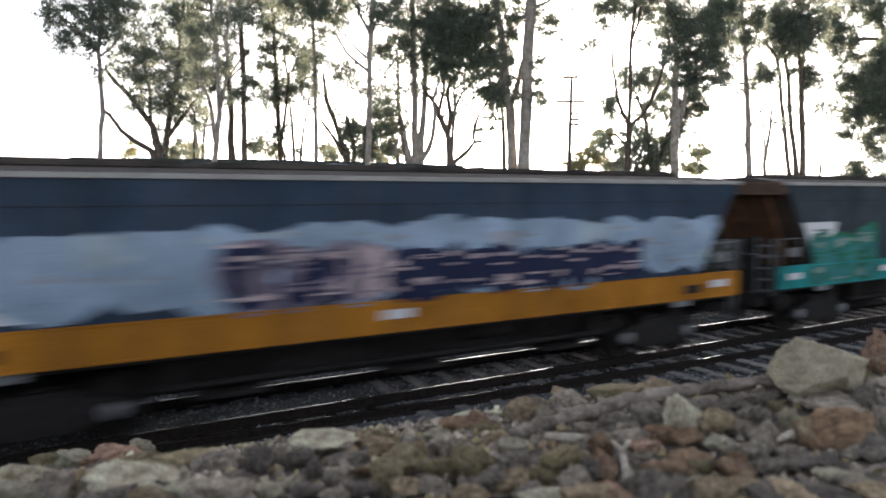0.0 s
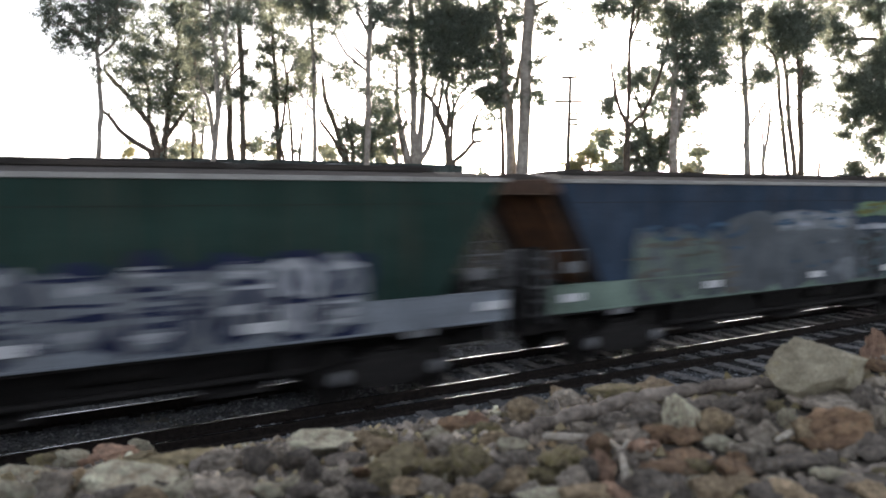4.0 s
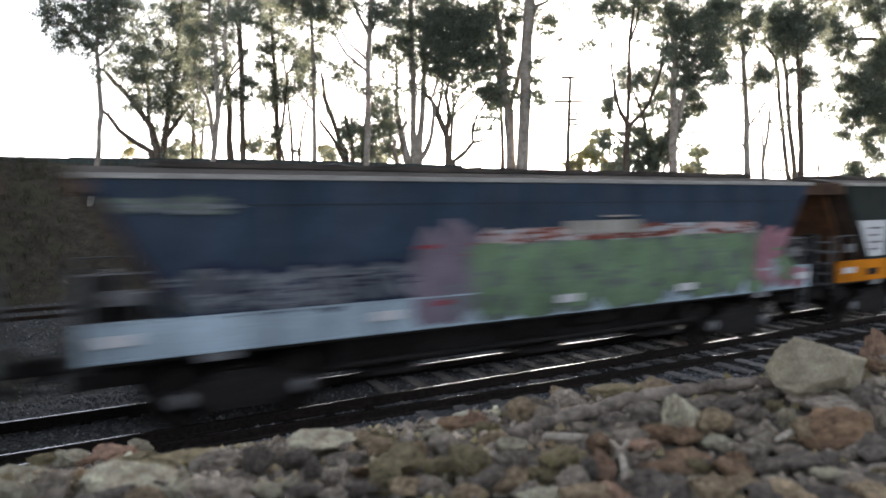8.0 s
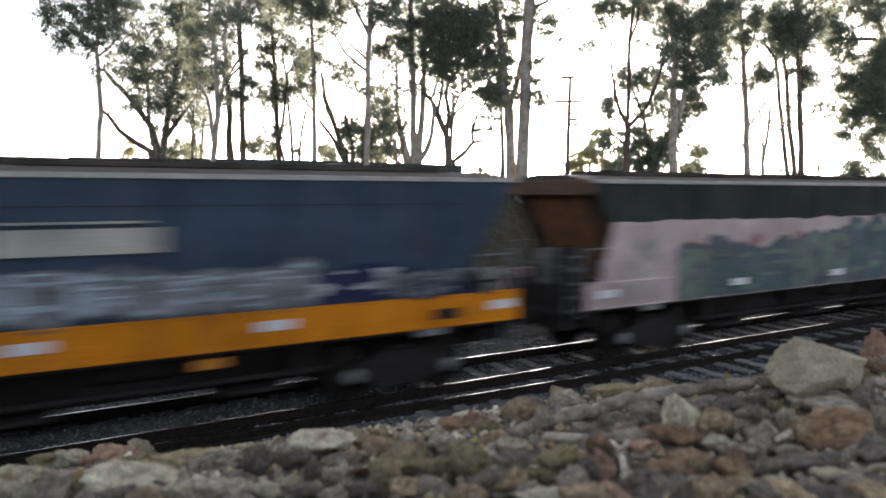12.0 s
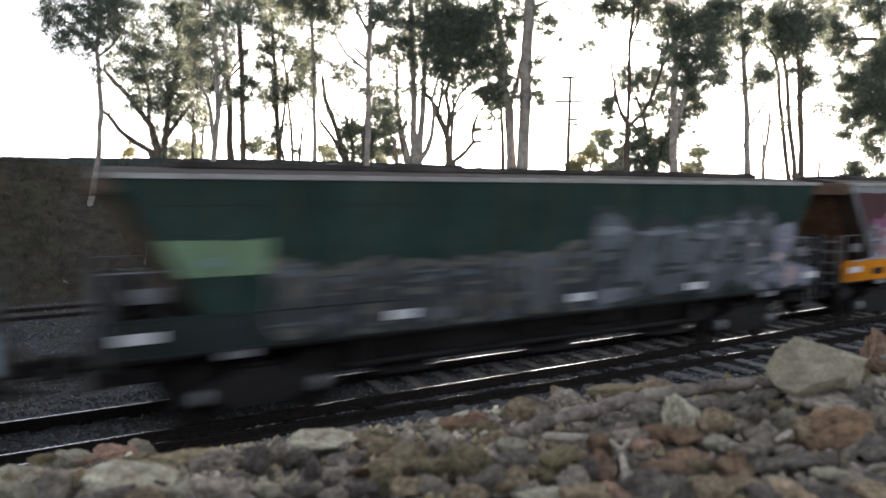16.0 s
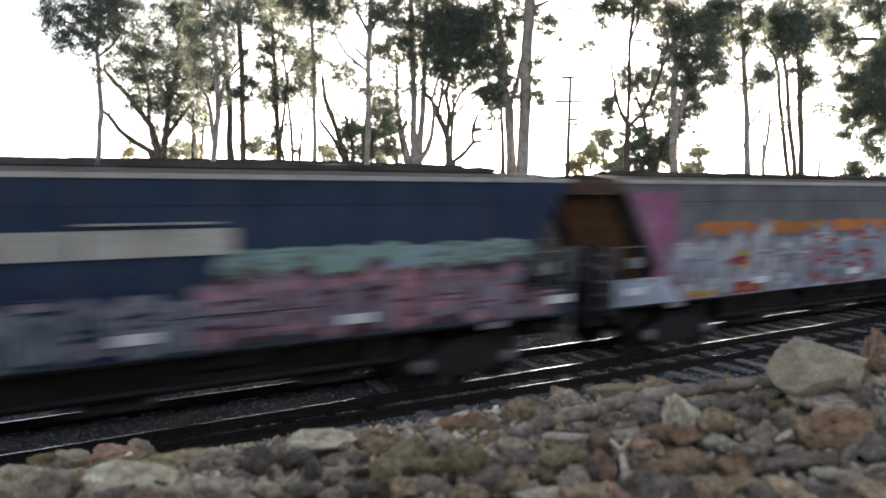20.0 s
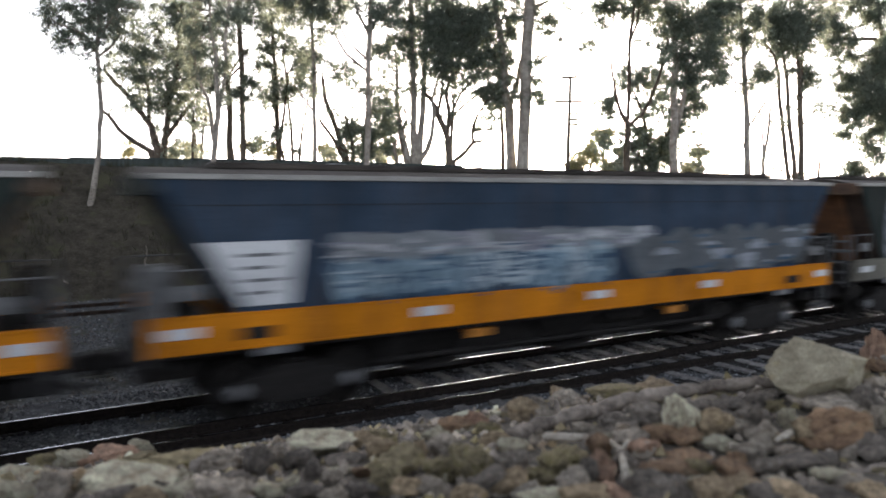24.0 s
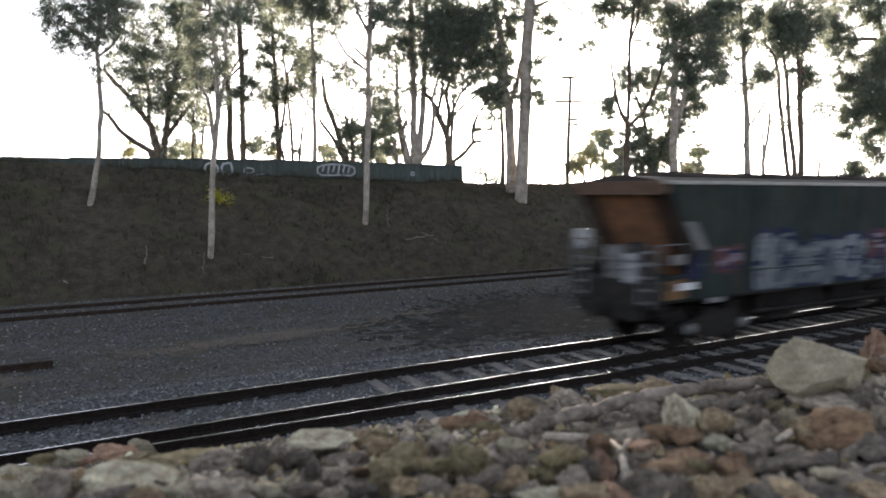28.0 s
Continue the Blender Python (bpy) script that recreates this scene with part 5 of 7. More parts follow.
tree((12.07, 41.46, 3.67), [[(-0.03, 0.03, 0.167), (-0.05, 2.27, 0.149), (-0.14, 4.67, 0.131), (-0.19, 7.39, 0.113), (-0.32, 9.4, 0.096), (-0.42, 11.41, 0.078)],
      [(-0.05, 2.62, 0.097), (0.37, 4.67, 0.079), (0.66, 7.05, 0.062)],
      [(-0.06, 1.93, 0.097), (-0.28, 4.67, 0.079), (-0.43, 7.39, 0.062)]],
     [(-0.84, 7.72, 0.62, 0.45, 11), (-0.39, 9.4, 0.75, 1.54, 24), (-0.72, 10.07, 0.51, 0.68, 8), (0.3, 9.74, 0.48, 1.2, 12), (-0.21, 6.37, 0.62, 1.03, 12), (0.75, 6.37, 0.76, 0.62, 12), (-0.19, 11.07, 1.19, 0.61, 21), (1.29, 7.89, 0.96, 0.69, 20), (1.44, 6.37, 0.69, 0.48, 9), (1.47, 8.23, 0.86, 0.51, 15), (-0.13, 5.18, 0.69, 0.69, 7), (1.08, 5.52, 0.62, 0.41, 4), (-0.35, 3.13, 0.69, 0.62, 9), (0.35, 12.4, 2.04, 1.02, 67), (0.19, 3.82, 0.42, 0.69, 3), (0.45, 8.90, 0.70, 0.77, 10), (-0.75, 8.90, 0.49, 0.84, 10), (0.93, 6.88, 0.91, 0.77, 16), (0.91, 5.86, 0.70, 0.49, 9), (-1.31, 6.37, 0.42, 0.35, 4), (1.99, 8.23, 0.56, 0.42, 8), (-0.81, 6.03, 0.56, 0.77, 6)],
     "thin open-crowned gum tree", M_DARKBARK, M_LEAF, far=1.11, full=1.15)
tree((11.91, 34.64, 3.89), [[(-0.03, 0, 0.128), (0.05, 2.87, 0.113), (0.05, 5.2, 0.097), (0.02, 7.22, 0.097), (-0.03, 9.51, 0.082)],
      [(0.03, 3.74, 0.062), (-0.43, 4.47, 0.047), (-1.01, 5.2, 0.047)]],
     [(0.26, 7.37, 0.41, 0.88, 14), (-0.17, 6.36, 0.59, 0.53, 11), (-0.65, 8.94, 1.02, 0.64, 33), (0.81, 8.8, 1.17, 0.73, 49), (-0.2, 9.51, 2.05, 0.58, 60), (1.4, 9.09, 0.44, 0.73, 13), (0.48, 6.36, 0.41, 0.53, 5), (-0.07, 4.91, 0.41, 0.35, 3), (0.25, 10.65, 2.33, 0.87, 95)],
     "slender gum tree beside the fence", M_BARK, M_LEAF, far=0.95)
tree((14.57, 36.58, 3.78), [[(-0.01, 0.02, 0.204), (-0.12, 1.98, 0.171), (-0.55, 2.94, 0.138), (-0.96, 4.21, 0.138), (-1.3, 5.16, 0.122), (-1.41, 6.42, 0.073)],
      [(-0.12, 1.5, 0.139), (-0.81, 2.78, 0.106), (-1.38, 3.51, 0.090), (-1.57, 3.89, 0.058)],
      [(0.19, 0.02, 0.171), (0.31, 2.3, 0.138), (-0.09, 4.05, 0.106)],
      [(0.77, 0.02, 0.139), (0.95, 2.62, 0.122), (1.13, 4.21, 0.106)]],
     [(-0.06, 6.42, 0.7, 0.38, 13), (-0.38, 6.98, 0.51, 0.32, 7), (0.82, 5.63, 0.7, 0.32, 8), (-1.17, 5.16, 0.45, 0.45, 4), (-0.79, 4.37, 0.45, 0.38, 4), (0, 3.73, 0.8, 0.71, 28), (0.8, 2.94, 1.03, 0.8, 46), (1.92, 3.1, 0.96, 0.96, 50), (1.71, 4.84, 0.9, 1.28, 56), (0.79, 1.98, 0.97, 0.58, 27), (2.4, 2.14, 0.58, 0.58, 14), (-0.18, 2.14, 0.81, 0.48, 13), (-1.31, 2.05, 0.58, 0.52, 8), (1.82, 1.73, 0.97, 0.26, 7), (0.25, 6.1, 0.45, 0.32, 5)],
     "low dark bushy gum tree", M_DARKBARK, M_LEAF, far=1.03)
tree((12.18, 28.58, 1.87), [[(0, 0, 0.136), (0.09, 2.13, 0.136), (0.17, 4.43, 0.130), (0.21, 6.93, 0.121), (0.25, 8.14, 0.133), (0.34, 9.62, 0.108), (0.45, 11.08, 0.082)],
      [(0.21, 6.95, 0.071), (-0.34, 7.4, 0.063), (-0.79, 7.77, 0.058), (-1.21, 8.51, 0.045), (-1.58, 8.88, 0.040)],
      [(0.19, 7.52, 0.071), (-0.28, 7.9, 0.058), (-0.71, 8.34, 0.045), (-1.08, 9, 0.040)],
      [(0.23, 8.63, 0.083), (-0.07, 9.25, 0.070), (-0.36, 9.86, 0.058)],
      [(0.28, 8.39, 0.058), (0.56, 9.37, 0.045), (1.19, 9.86, 0.040)]],
     [(0.06, 9.13, 0.25, 0.2, 3), (-0.19, 9.86, 0.63, 0.45, 12), (0.69, 9.62, 0.63, 0.5, 16), (0.3, 7.77, 0.25, 0.25, 3), (0.94, 9.13, 0.55, 0.55, 14), (1.19, 9.86, 0.63, 0.5, 17), (0.32, 11.08, 1.5, 0.75, 80), (-1.08, 9, 0.38, 0.2, 3)],
     "tall pale gum tree standing on the slope", M_BARK, M_LEAF, far=0.81)
tree((17.53, 33.74, 3.90), [[(-0.09, 0.02, 0.325), (-0.15, 1.8, 0.229), (-0.18, 3.97, 0.181), (-0.2, 6.43, 0.165), (-0.25, 8.25, 0.149), (-0.31, 10.06, 0.133), (-0.36, 11.56, 0.117)],
      [(0.13, 0.02, 0.262), (0.13, 2.11, 0.213), (0.33, 4.28, 0.166), (0.46, 6.73, 0.134), (0.49, 8.55, 0.118), (0.62, 10.66, 0.102)],
      [(0.13, 1.18, 0.167), (0.57, 1.96, 0.151), (0.85, 2.73, 0.135), (0.95, 3.97, 0.119), (0.86, 4.59, 0.087), (1.08, 5.51, 0.072)],
      [(-0.31, 0.24, 0.261), (-0.68, 2.05, 0.213), (-0.93, 3.2, 0.166), (-1.08, 4.28, 0.119), (-1.1, 5.81, 0.087), (-1.16, 7.34, 0.071)],
      [(-0.5, 0.3, 0.104), (-1.1, 1.33, 0.104), (-1.28, 2.05, 0.104), (-1.06, 2.48, 0.088)],
      [(-0.81, 2.89, 0.103), (-0.55, 3.66, 0.072), (-0.67, 4.28, 0.056)]],
     [(-1.62, 7.79, 0.77, 0.46, 22), (-1.16, 7.49, 0.78, 0.56, 27), (-0.69, 8.1, 0.68, 0.56, 22), (-1.47, 6.43, 0.56, 0.62, 14), (-1.01, 5.2, 0.44, 0.93, 16), (-1.48, 4.43, 0.44, 0.94, 16), (0.08, 7.34, 0.62, 0.93, 21), (0.86, 8.25, 0.77, 0.93, 41), (1.17, 9.16, 1.08, 0.93, 67), (0.09, 9.46, 0.93, 0.93, 48), (-0.99, 9.16, 0.93, 0.62, 19), (-0.54, 5.81, 0.37, 0.78, 9), (0.39, 5.81, 0.37, 0.78, 8), (1.01, 6.73, 0.93, 0.93, 45), (0.1, 11.26, 2.92, 0.92, 162), (-1.18, 3.66, 0.38, 0.63, 7), (-0.62, 3.35, 0.25, 0.44, 3), (-1.5, 2.58, 0.44, 0.63, 11)],
     "large many-stemmed pale gum tree", M_BARK, M_LEAF, far=1.00)
tree((19.18, 32.81, 3.94), [[(-0.07, 0.01, 0.293), (-0.13, 1.76, 0.229), (-0.19, 2.54, 0.197), (-0.63, 3.62, 0.166), (-0.88, 4.24, 0.134), (-1.13, 4.7, 0.119), (-1.44, 5.01, 0.072)],
      [(-0.26, 2.54, 0.150), (-0.07, 3.78, 0.134), (-0.26, 4.7, 0.119), (-0.16, 5.47, 0.087), (0.43, 6.39, 0.072)],
      [(-0.73, 3.78, 0.119), (-0.57, 4.85, 0.103), (-0.41, 5.47, 0.087), (-0.72, 6.69, 0.071)],
      [(-0.04, 1.29, 0.104), (0.03, 2.54, 0.103), (0.15, 4.24, 0.087), (0.05, 5.16, 0.072)],
      [(-0.03, 0.51, 0.151), (0.22, 1.29, 0.151), (0.84, 1.82, 0.135), (1.25, 2.32, 0.119), (1.63, 2.38, 0.088), (2, 2.54, 0.056)],
      [(1.25, 2.32, 0.103), (1.15, 2.94, 0.088), (1.46, 3.78, 0.072), (1.93, 4.55, 0.056)],
      [(1.18, 2.94, 0.072), (1.78, 3, 0.056), (2.72, 3.07, 0.050)],
      [(0.21, 3.93, 0.072), (0.99, 4.55, 0.066), (1.61, 5.16, 0.056)],
      [(0.15, 4.09, 0.072), (0.52, 5.01, 0.056), (1.3, 5.78, 0.050)]],
     [(-0.26, 8.21, 1.24, 0.93, 90), (0.98, 8.51, 1.24, 0.93, 93), (0.05, 7, 1.24, 0.78, 76), (1.6, 7.45, 1.09, 0.78, 69), (0.51, 9.42, 1.85, 0.77, 107), (2.06, 8.82, 0.62, 1.24, 51), (0.05, 6.08, 0.78, 0.62, 26), (1.14, 6.23, 1.09, 0.62, 29), (2.07, 6.39, 0.78, 0.78, 37), (2.24, 5.01, 0.78, 0.69, 36), (2.4, 4.24, 0.47, 0.47, 14), (1.3, 5.16, 0.94, 0.56, 17), (0.52, 4.85, 0.62, 0.56, 9), (0.68, 4.09, 0.78, 0.31, 8), (1.62, 3.78, 0.63, 0.25, 5), (1.47, 3.16, 0.56, 0.31, 5), (-0.57, 5.32, 0.62, 0.47, 7), (0.66, 11.22, 2.77, 0.92, 178), (-0.88, 5.93, 0.56, 0.47, 9), (2, 3.31, 0.47, 0.31, 4)],
     "forked dark gum tree at the crest", M_DARKBARK, M_LEAF, far=1.00)
tree((22.86, 33.01, 3.91), [[(-0.03, 0, 0.149), (-0.08, 3.22, 0.132), (-0.2, 5.49, 0.108), (-0.34, 7.1, 0.075)]],
     [(-0.56, 5.81, 0.46, 0.82, 16), (-0.41, 7.42, 0.39, 0.65, 10)],
     "thin dark gum sapling", M_DARKBARK, M_LEAF, far=1.05)
tree((22.06, 31.12, 3.43), [[(0, 0.02, 0.293), (-0.02, 2.61, 0.276), (-0.13, 4.59, 0.275), (-0.32, 5.05, 0.259), (-0.43, 6.89, 0.211), (-0.63, 8.71, 0.195), (-0.95, 10.22, 0.163), (-1.2, 12.02, 0.132)],
      [(-0.13, 4.74, 0.181), (0.14, 5.51, 0.165), (0.35, 6.28, 0.149), (0.59, 7.35, 0.133)],
      [(-0.63, 9.32, 0.086), (-0.21, 10.22, 0.055)]],
     [(-0.04, 8.56, 0.43, 0.62, 13), (0.17, 9.92, 0.43, 0.62, 17), (0.06, 7.65, 0.31, 0.62, 8), (-0.02, 6.58, 0.37, 0.93, 18), (-0.01, 5.51, 0.25, 0.47, 5), (-1.14, 11.72, 1.84, 0.92, 115), (-0.36, 9.47, 0.43, 0.62, 11)],
     "pale smooth gum tree with a high fork", M_BARK, M_LEAF, far=1.00)
tree((22.11, 30.23, 2.87), [[(-0.03, 0.02, 0.359), (0.07, 2.17, 0.332), (0.17, 4.91, 0.315), (0.21, 7.61, 0.313), (0.33, 9.99, 0.312), (0.46, 12.63, 0.280)],
      [(0.3, 7.55, 0.070), (0.93, 7.67, 0.064), (1.54, 8.06, 0.049), (1.84, 8.5, 0.049), (2.07, 8.8, 0.049)],
      [(0.39, 10.43, 0.100), (1.05, 10.72, 0.085), (1.5, 10.96, 0.069)]],
     [(0.75, 10.28, 0.42, 0.42, 15), (0.61, 9.54, 0.3, 0.36, 5), (1.58, 9.63, 0.36, 0.67, 16), (1.22, 9.39, 0.3, 0.24, 3), (0.73, 7.37, 0.37, 0.55, 11), (0.95, 6.41, 0.55, 0.46, 14), (1.35, 5.81, 0.31, 0.37, 6), (0.65, 5.51, 0.43, 0.55, 10), (0.74, 11.75, 1.21, 0.75, 60), (-0.3, 9.99, 0.3, 0.36, 7), (-0.27, 5.81, 0.24, 0.61, 6)],
     "tall thick pale gum tree", M_BARK, M_LEAF, far=0.98)
tree((50.91, 57.32, 3.58), [[(1.91, 0.05, 0.174), (1.78, 3.14, 0.174), (1.61, 5.6, 0.142)],
      [(-0.02, 0.05, 0.174), (-0.63, 2.53, 0.143), (-0.97, 4.38, 0.099)]],
     [(-1.57, 3.14, 1.12, 0.87, 9), (-0.96, 4.07, 1.12, 0.74, 8), (1.17, 5.91, 1.11, 0.87, 15), (0.25, 5.6, 0.87, 0.62, 6), (2.71, 6.52, 0.62, 0.62, 4), (3.07, 4.07, 1.24, 1.24, 15), (1.77, 7.13, 0.49, 0.37, 3), (0.89, 4.38, 0.87, 1.24, 7), (2.79, 2.65, 1.55, 0.62, 8)],
     "far scrub tree with sunlight put into its leaf colour", M_DARKBARK, M_SUNTINT_LEAF, far=1.97)
tree((34.87, 35.39, 3.77), [[(0.06, 0.01, 0.251), (0.09, 2.15, 0.230), (0.14, 3.91, 0.210), (0.12, 4.5, 0.210)],
      [(0.12, 4.42, 0.150), (0.16, 6.45, 0.130), (0.06, 9.15, 0.122), (0.14, 10.69, 0.110), (0.3, 12.6, 0.090)],
      [(0.08, 9.92, 0.090), (0.52, 11.26, 0.082), (0.69, 12.41, 0.062)],
      [(0.08, 4.42, 0.138), (-0.33, 5.28, 0.122), (-0.75, 6.45, 0.102), (-1.06, 8.38, 0.082), (-1.12, 9.54, 0.071), (-1, 11.07, 0.063), (-1.02, 12.22, 0.062)],
      [(0.2, 4.42, 0.150), (1.06, 5.09, 0.130), (1.63, 6.06, 0.122), (2.18, 7.42, 0.102), (2.54, 8.77, 0.090), (2.89, 10.31, 0.070)]],
     [(-1.84, 12.22, 0.78, 0.55, 16), (-2.24, 12.67, 0.97, 0.47, 18), (-0.48, 12.41, 0.98, 0.7, 20), (1.08, 12.52, 1.17, 0.78, 40), (-2.59, 10.5, 0.39, 0.55, 6), (-2.97, 9.92, 0.47, 0.2, 3), (-1.71, 11.26, 0.31, 0.47, 3), (1.88, 11.64, 0.62, 0.7, 15), (-3.99, 12.67, 0.47, 0.31, 3), (-0.13, 14.11, 3.5, 0.97, 148), (2.74, 8.77, 0.39, 0.98, 12), (0.55, 10.11, 0.31, 0.23, 3), (1.72, 10.31, 0.47, 0.55, 3), (2.51, 9.92, 0.55, 0.55, 4)],
     "rounded gum tree with a forked thin trunk", M_DARKBARK, M_LEAF, far=1.26)
tree((47.00, 44.59, 3.58), [[(-0.01, 0.01, 0.196), (-0.16, 4.09, 0.195), (-0.63, 6.62, 0.158), (-1.71, 9.18, 0.107)],
      [(0.09, 0.01, 0.196), (1.2, 4.65, 0.159), (2.41, 7.17, 0.107)],
      [(-0.02, 2.62, 0.159), (-2.16, 4.09, 0.118), (-3.46, 5.16, 0.082)]],
     [(-1.48, 10.38, 1.27, 1.02, 28), (-2.34, 10.13, 0.61, 0.71, 8), (-0.2, 9.88, 0.76, 0.81, 12), (-3.48, 8.38, 0.81, 0.71, 12), (-4.22, 7.38, 0.61, 0.61, 6), (-2.94, 7.12, 0.71, 0.71, 8), (-1.43, 8.13, 0.71, 1.27, 9), (0.86, 8.13, 1.27, 2.04, 52), (0.8, 10.38, 0.91, 0.61, 12), (3.39, 8.63, 1.02, 1.53, 37), (2.67, 7.12, 1.02, 1.27, 26), (4.18, 7.63, 0.61, 1.02, 12), (-1.64, 5.86, 1.28, 0.61, 16), (-0.59, 4.85, 1.53, 0.92, 31), (-1.58, 3.33, 1.54, 1.28, 43), (0.47, 3.33, 1.79, 1.28, 60), (-3.4, 4.6, 0.92, 0.82, 10), (1.97, 4.6, 0.77, 1.28, 18), (3.27, 3.84, 0.82, 0.51, 8), (4.26, 5.1, 0.51, 0.41, 4), (4.6, 2.31, 0.82, 0.51, 9), (3.77, 4.35, 0.41, 0.41, 3), (-2.84, 2.57, 0.82, 0.72, 8), (2.16, 7.12, 0.82, 2.04, 28), (4.94, 7.88, 0.41, 0.25, 3), (-2.24, 10.13, 1.03, 1.13, 14), (-0.22, 10.38, 0.93, 0.93, 12), (3.64, 8.88, 0.82, 1.29, 14), (-3.72, 7.88, 0.93, 0.82, 12), (-0.39, 7.12, 0.93, 1.29, 14), (-2.11, 4.35, 1.54, 1.29, 22), (0.94, 5.10, 1.13, 1.29, 18), (4.55, 3.99, 0.93, 0.51, 8), (-4.43, 4.85, 0.72, 0.72, 8), (-0.54, 2.57, 2.32, 0.62, 20)],
     "broad round tree with thin grey-green leaves", M_DARKBARK, M_LEAF, far=1.63, full=0.95)
tree((39.38, 35.12, 3.78), [[(-0.01, 0.02, 0.324), (0, 2.65, 0.281), (0, 4.08, 0.260), (-0.08, 6.93, 0.258), (-0.02, 9.14, 0.217), (-0.23, 11.14, 0.196), (-0.68, 12.73, 0.175), (-1.13, 14.31, 0.134)],
      [(0.12, 4.21, 0.177), (0.42, 5.3, 0.177), (0.7, 6.93, 0.156), (0.82, 8.34, 0.135), (1.01, 10.34, 0.094)]],
     [(1.11, 11.14, 1.83, 1.63, 147), (1.57, 9.54, 1.43, 1.14, 80), (0.06, 12.33, 1.02, 1.22, 49), (0.78, 8.54, 1.02, 0.57, 21), (-0.02, 7.93, 1.02, 0.66, 29), (2.89, 12.73, 1.42, 0.81, 50), (2.36, 10.14, 0.73, 1.02, 25), (-0.77, 12.93, 0.81, 0.81, 16), (2.02, 7.93, 0.82, 0.41, 10), (1, 14.7, 3.65, 1.22, 217), (3.68, 13.32, 1.22, 0.61, 34), (3, 9.54, 0.33, 0.57, 3), (-0.49, 9.94, 0.41, 0.49, 4), (2.44, 7.73, 0.91, 0.41, 8), (3.64, 8.54, 0.50, 0.58, 6), (3.55, 11.34, 0.91, 0.83, 14)],
     "tall gum tree with a dense crown", M_BARK, M_LEAF, far=1.32)
tree((47.72, 34.98, 3.78), [[(-0.02, 0.01, 0.260), (-0.17, 2.9, 0.236), (-0.25, 5.1, 0.213), (-0.48, 7.73, 0.190), (-0.72, 10.77, 0.168), (-0.99, 13.35, 0.123), (-1.12, 14.63, 0.101)],
      [(-0.62, 10.34, 0.093), (-0.11, 10.98, 0.079), (0.29, 12.06, 0.070)],
      [(-0.49, 8.17, 0.080), (-1.21, 8.38, 0.071)],
      [(-0.11, 4.88, 0.093), (0.52, 5.98, 0.080), (1.15, 6.86, 0.071)],
      [(-0.26, 2.98, 0.080), (-0.83, 4, 0.071), (-1.22, 4.75, 0.071)]],
     [(-0.93, 11.63, 0.62, 0.7, 11), (-2.11, 11.42, 0.62, 0.35, 4), (-1.49, 12.71, 0.97, 0.62, 10), (0.28, 12.49, 0.7, 0.79, 10), (-2.05, 9.69, 0.53, 0.44, 6), (-2.24, 8.82, 0.62, 0.53, 7), (-1.52, 13.57, 0.88, 0.66, 13), (0.01, 13.78, 0.88, 0.61, 13), (0.11, 8.6, 0.53, 0.62, 7), (1.07, 9.04, 0.44, 0.53, 6), (1.53, 8.6, 0.35, 0.62, 4), (-1.19, 7.95, 0.35, 0.44, 3), (0.6, 9.82, 0.35, 0.26, 3), (-2.68, 8.82, 0.44, 0.27, 3), (-1.16, 15.91, 3.06, 1.09, 124), (-1.81, 9.04, 0.81, 0.72, 8), (0.19, 8.82, 0.63, 0.81, 9), (-1.21, 10.98, 0.99, 0.81, 10), (-2.55, 11.42, 0.54, 0.63, 5), (1.50, 9.25, 0.45, 0.63, 5), (-0.39, 12.71, 0.99, 0.99, 12)],
     "slim pale gum tree with a light crown", M_BARK, M_LEAF, far=1.42, full=1.15)
tree((50.61, 35.63, 3.74), [[(-0.02, 0.02, 0.186), (-0.14, 2.14, 0.153), (0, 3.29, 0.130), (0.25, 5.12, 0.106), (0.29, 6.48, 0.097), (0.58, 7.25, 0.074)],
      [(-0.13, 3.06, 0.106), (-0.27, 5.34, 0.083), (-0.49, 6.48, 0.074), (0.03, 7.16, 0.074)]],
     [(0.19, 3.06, 0.37, 0.28, 3), (0.87, 5.8, 0.28, 0.23, 3)],
     "bare grey gum sapling", M_BARK, M_LEAF, far=1.47)
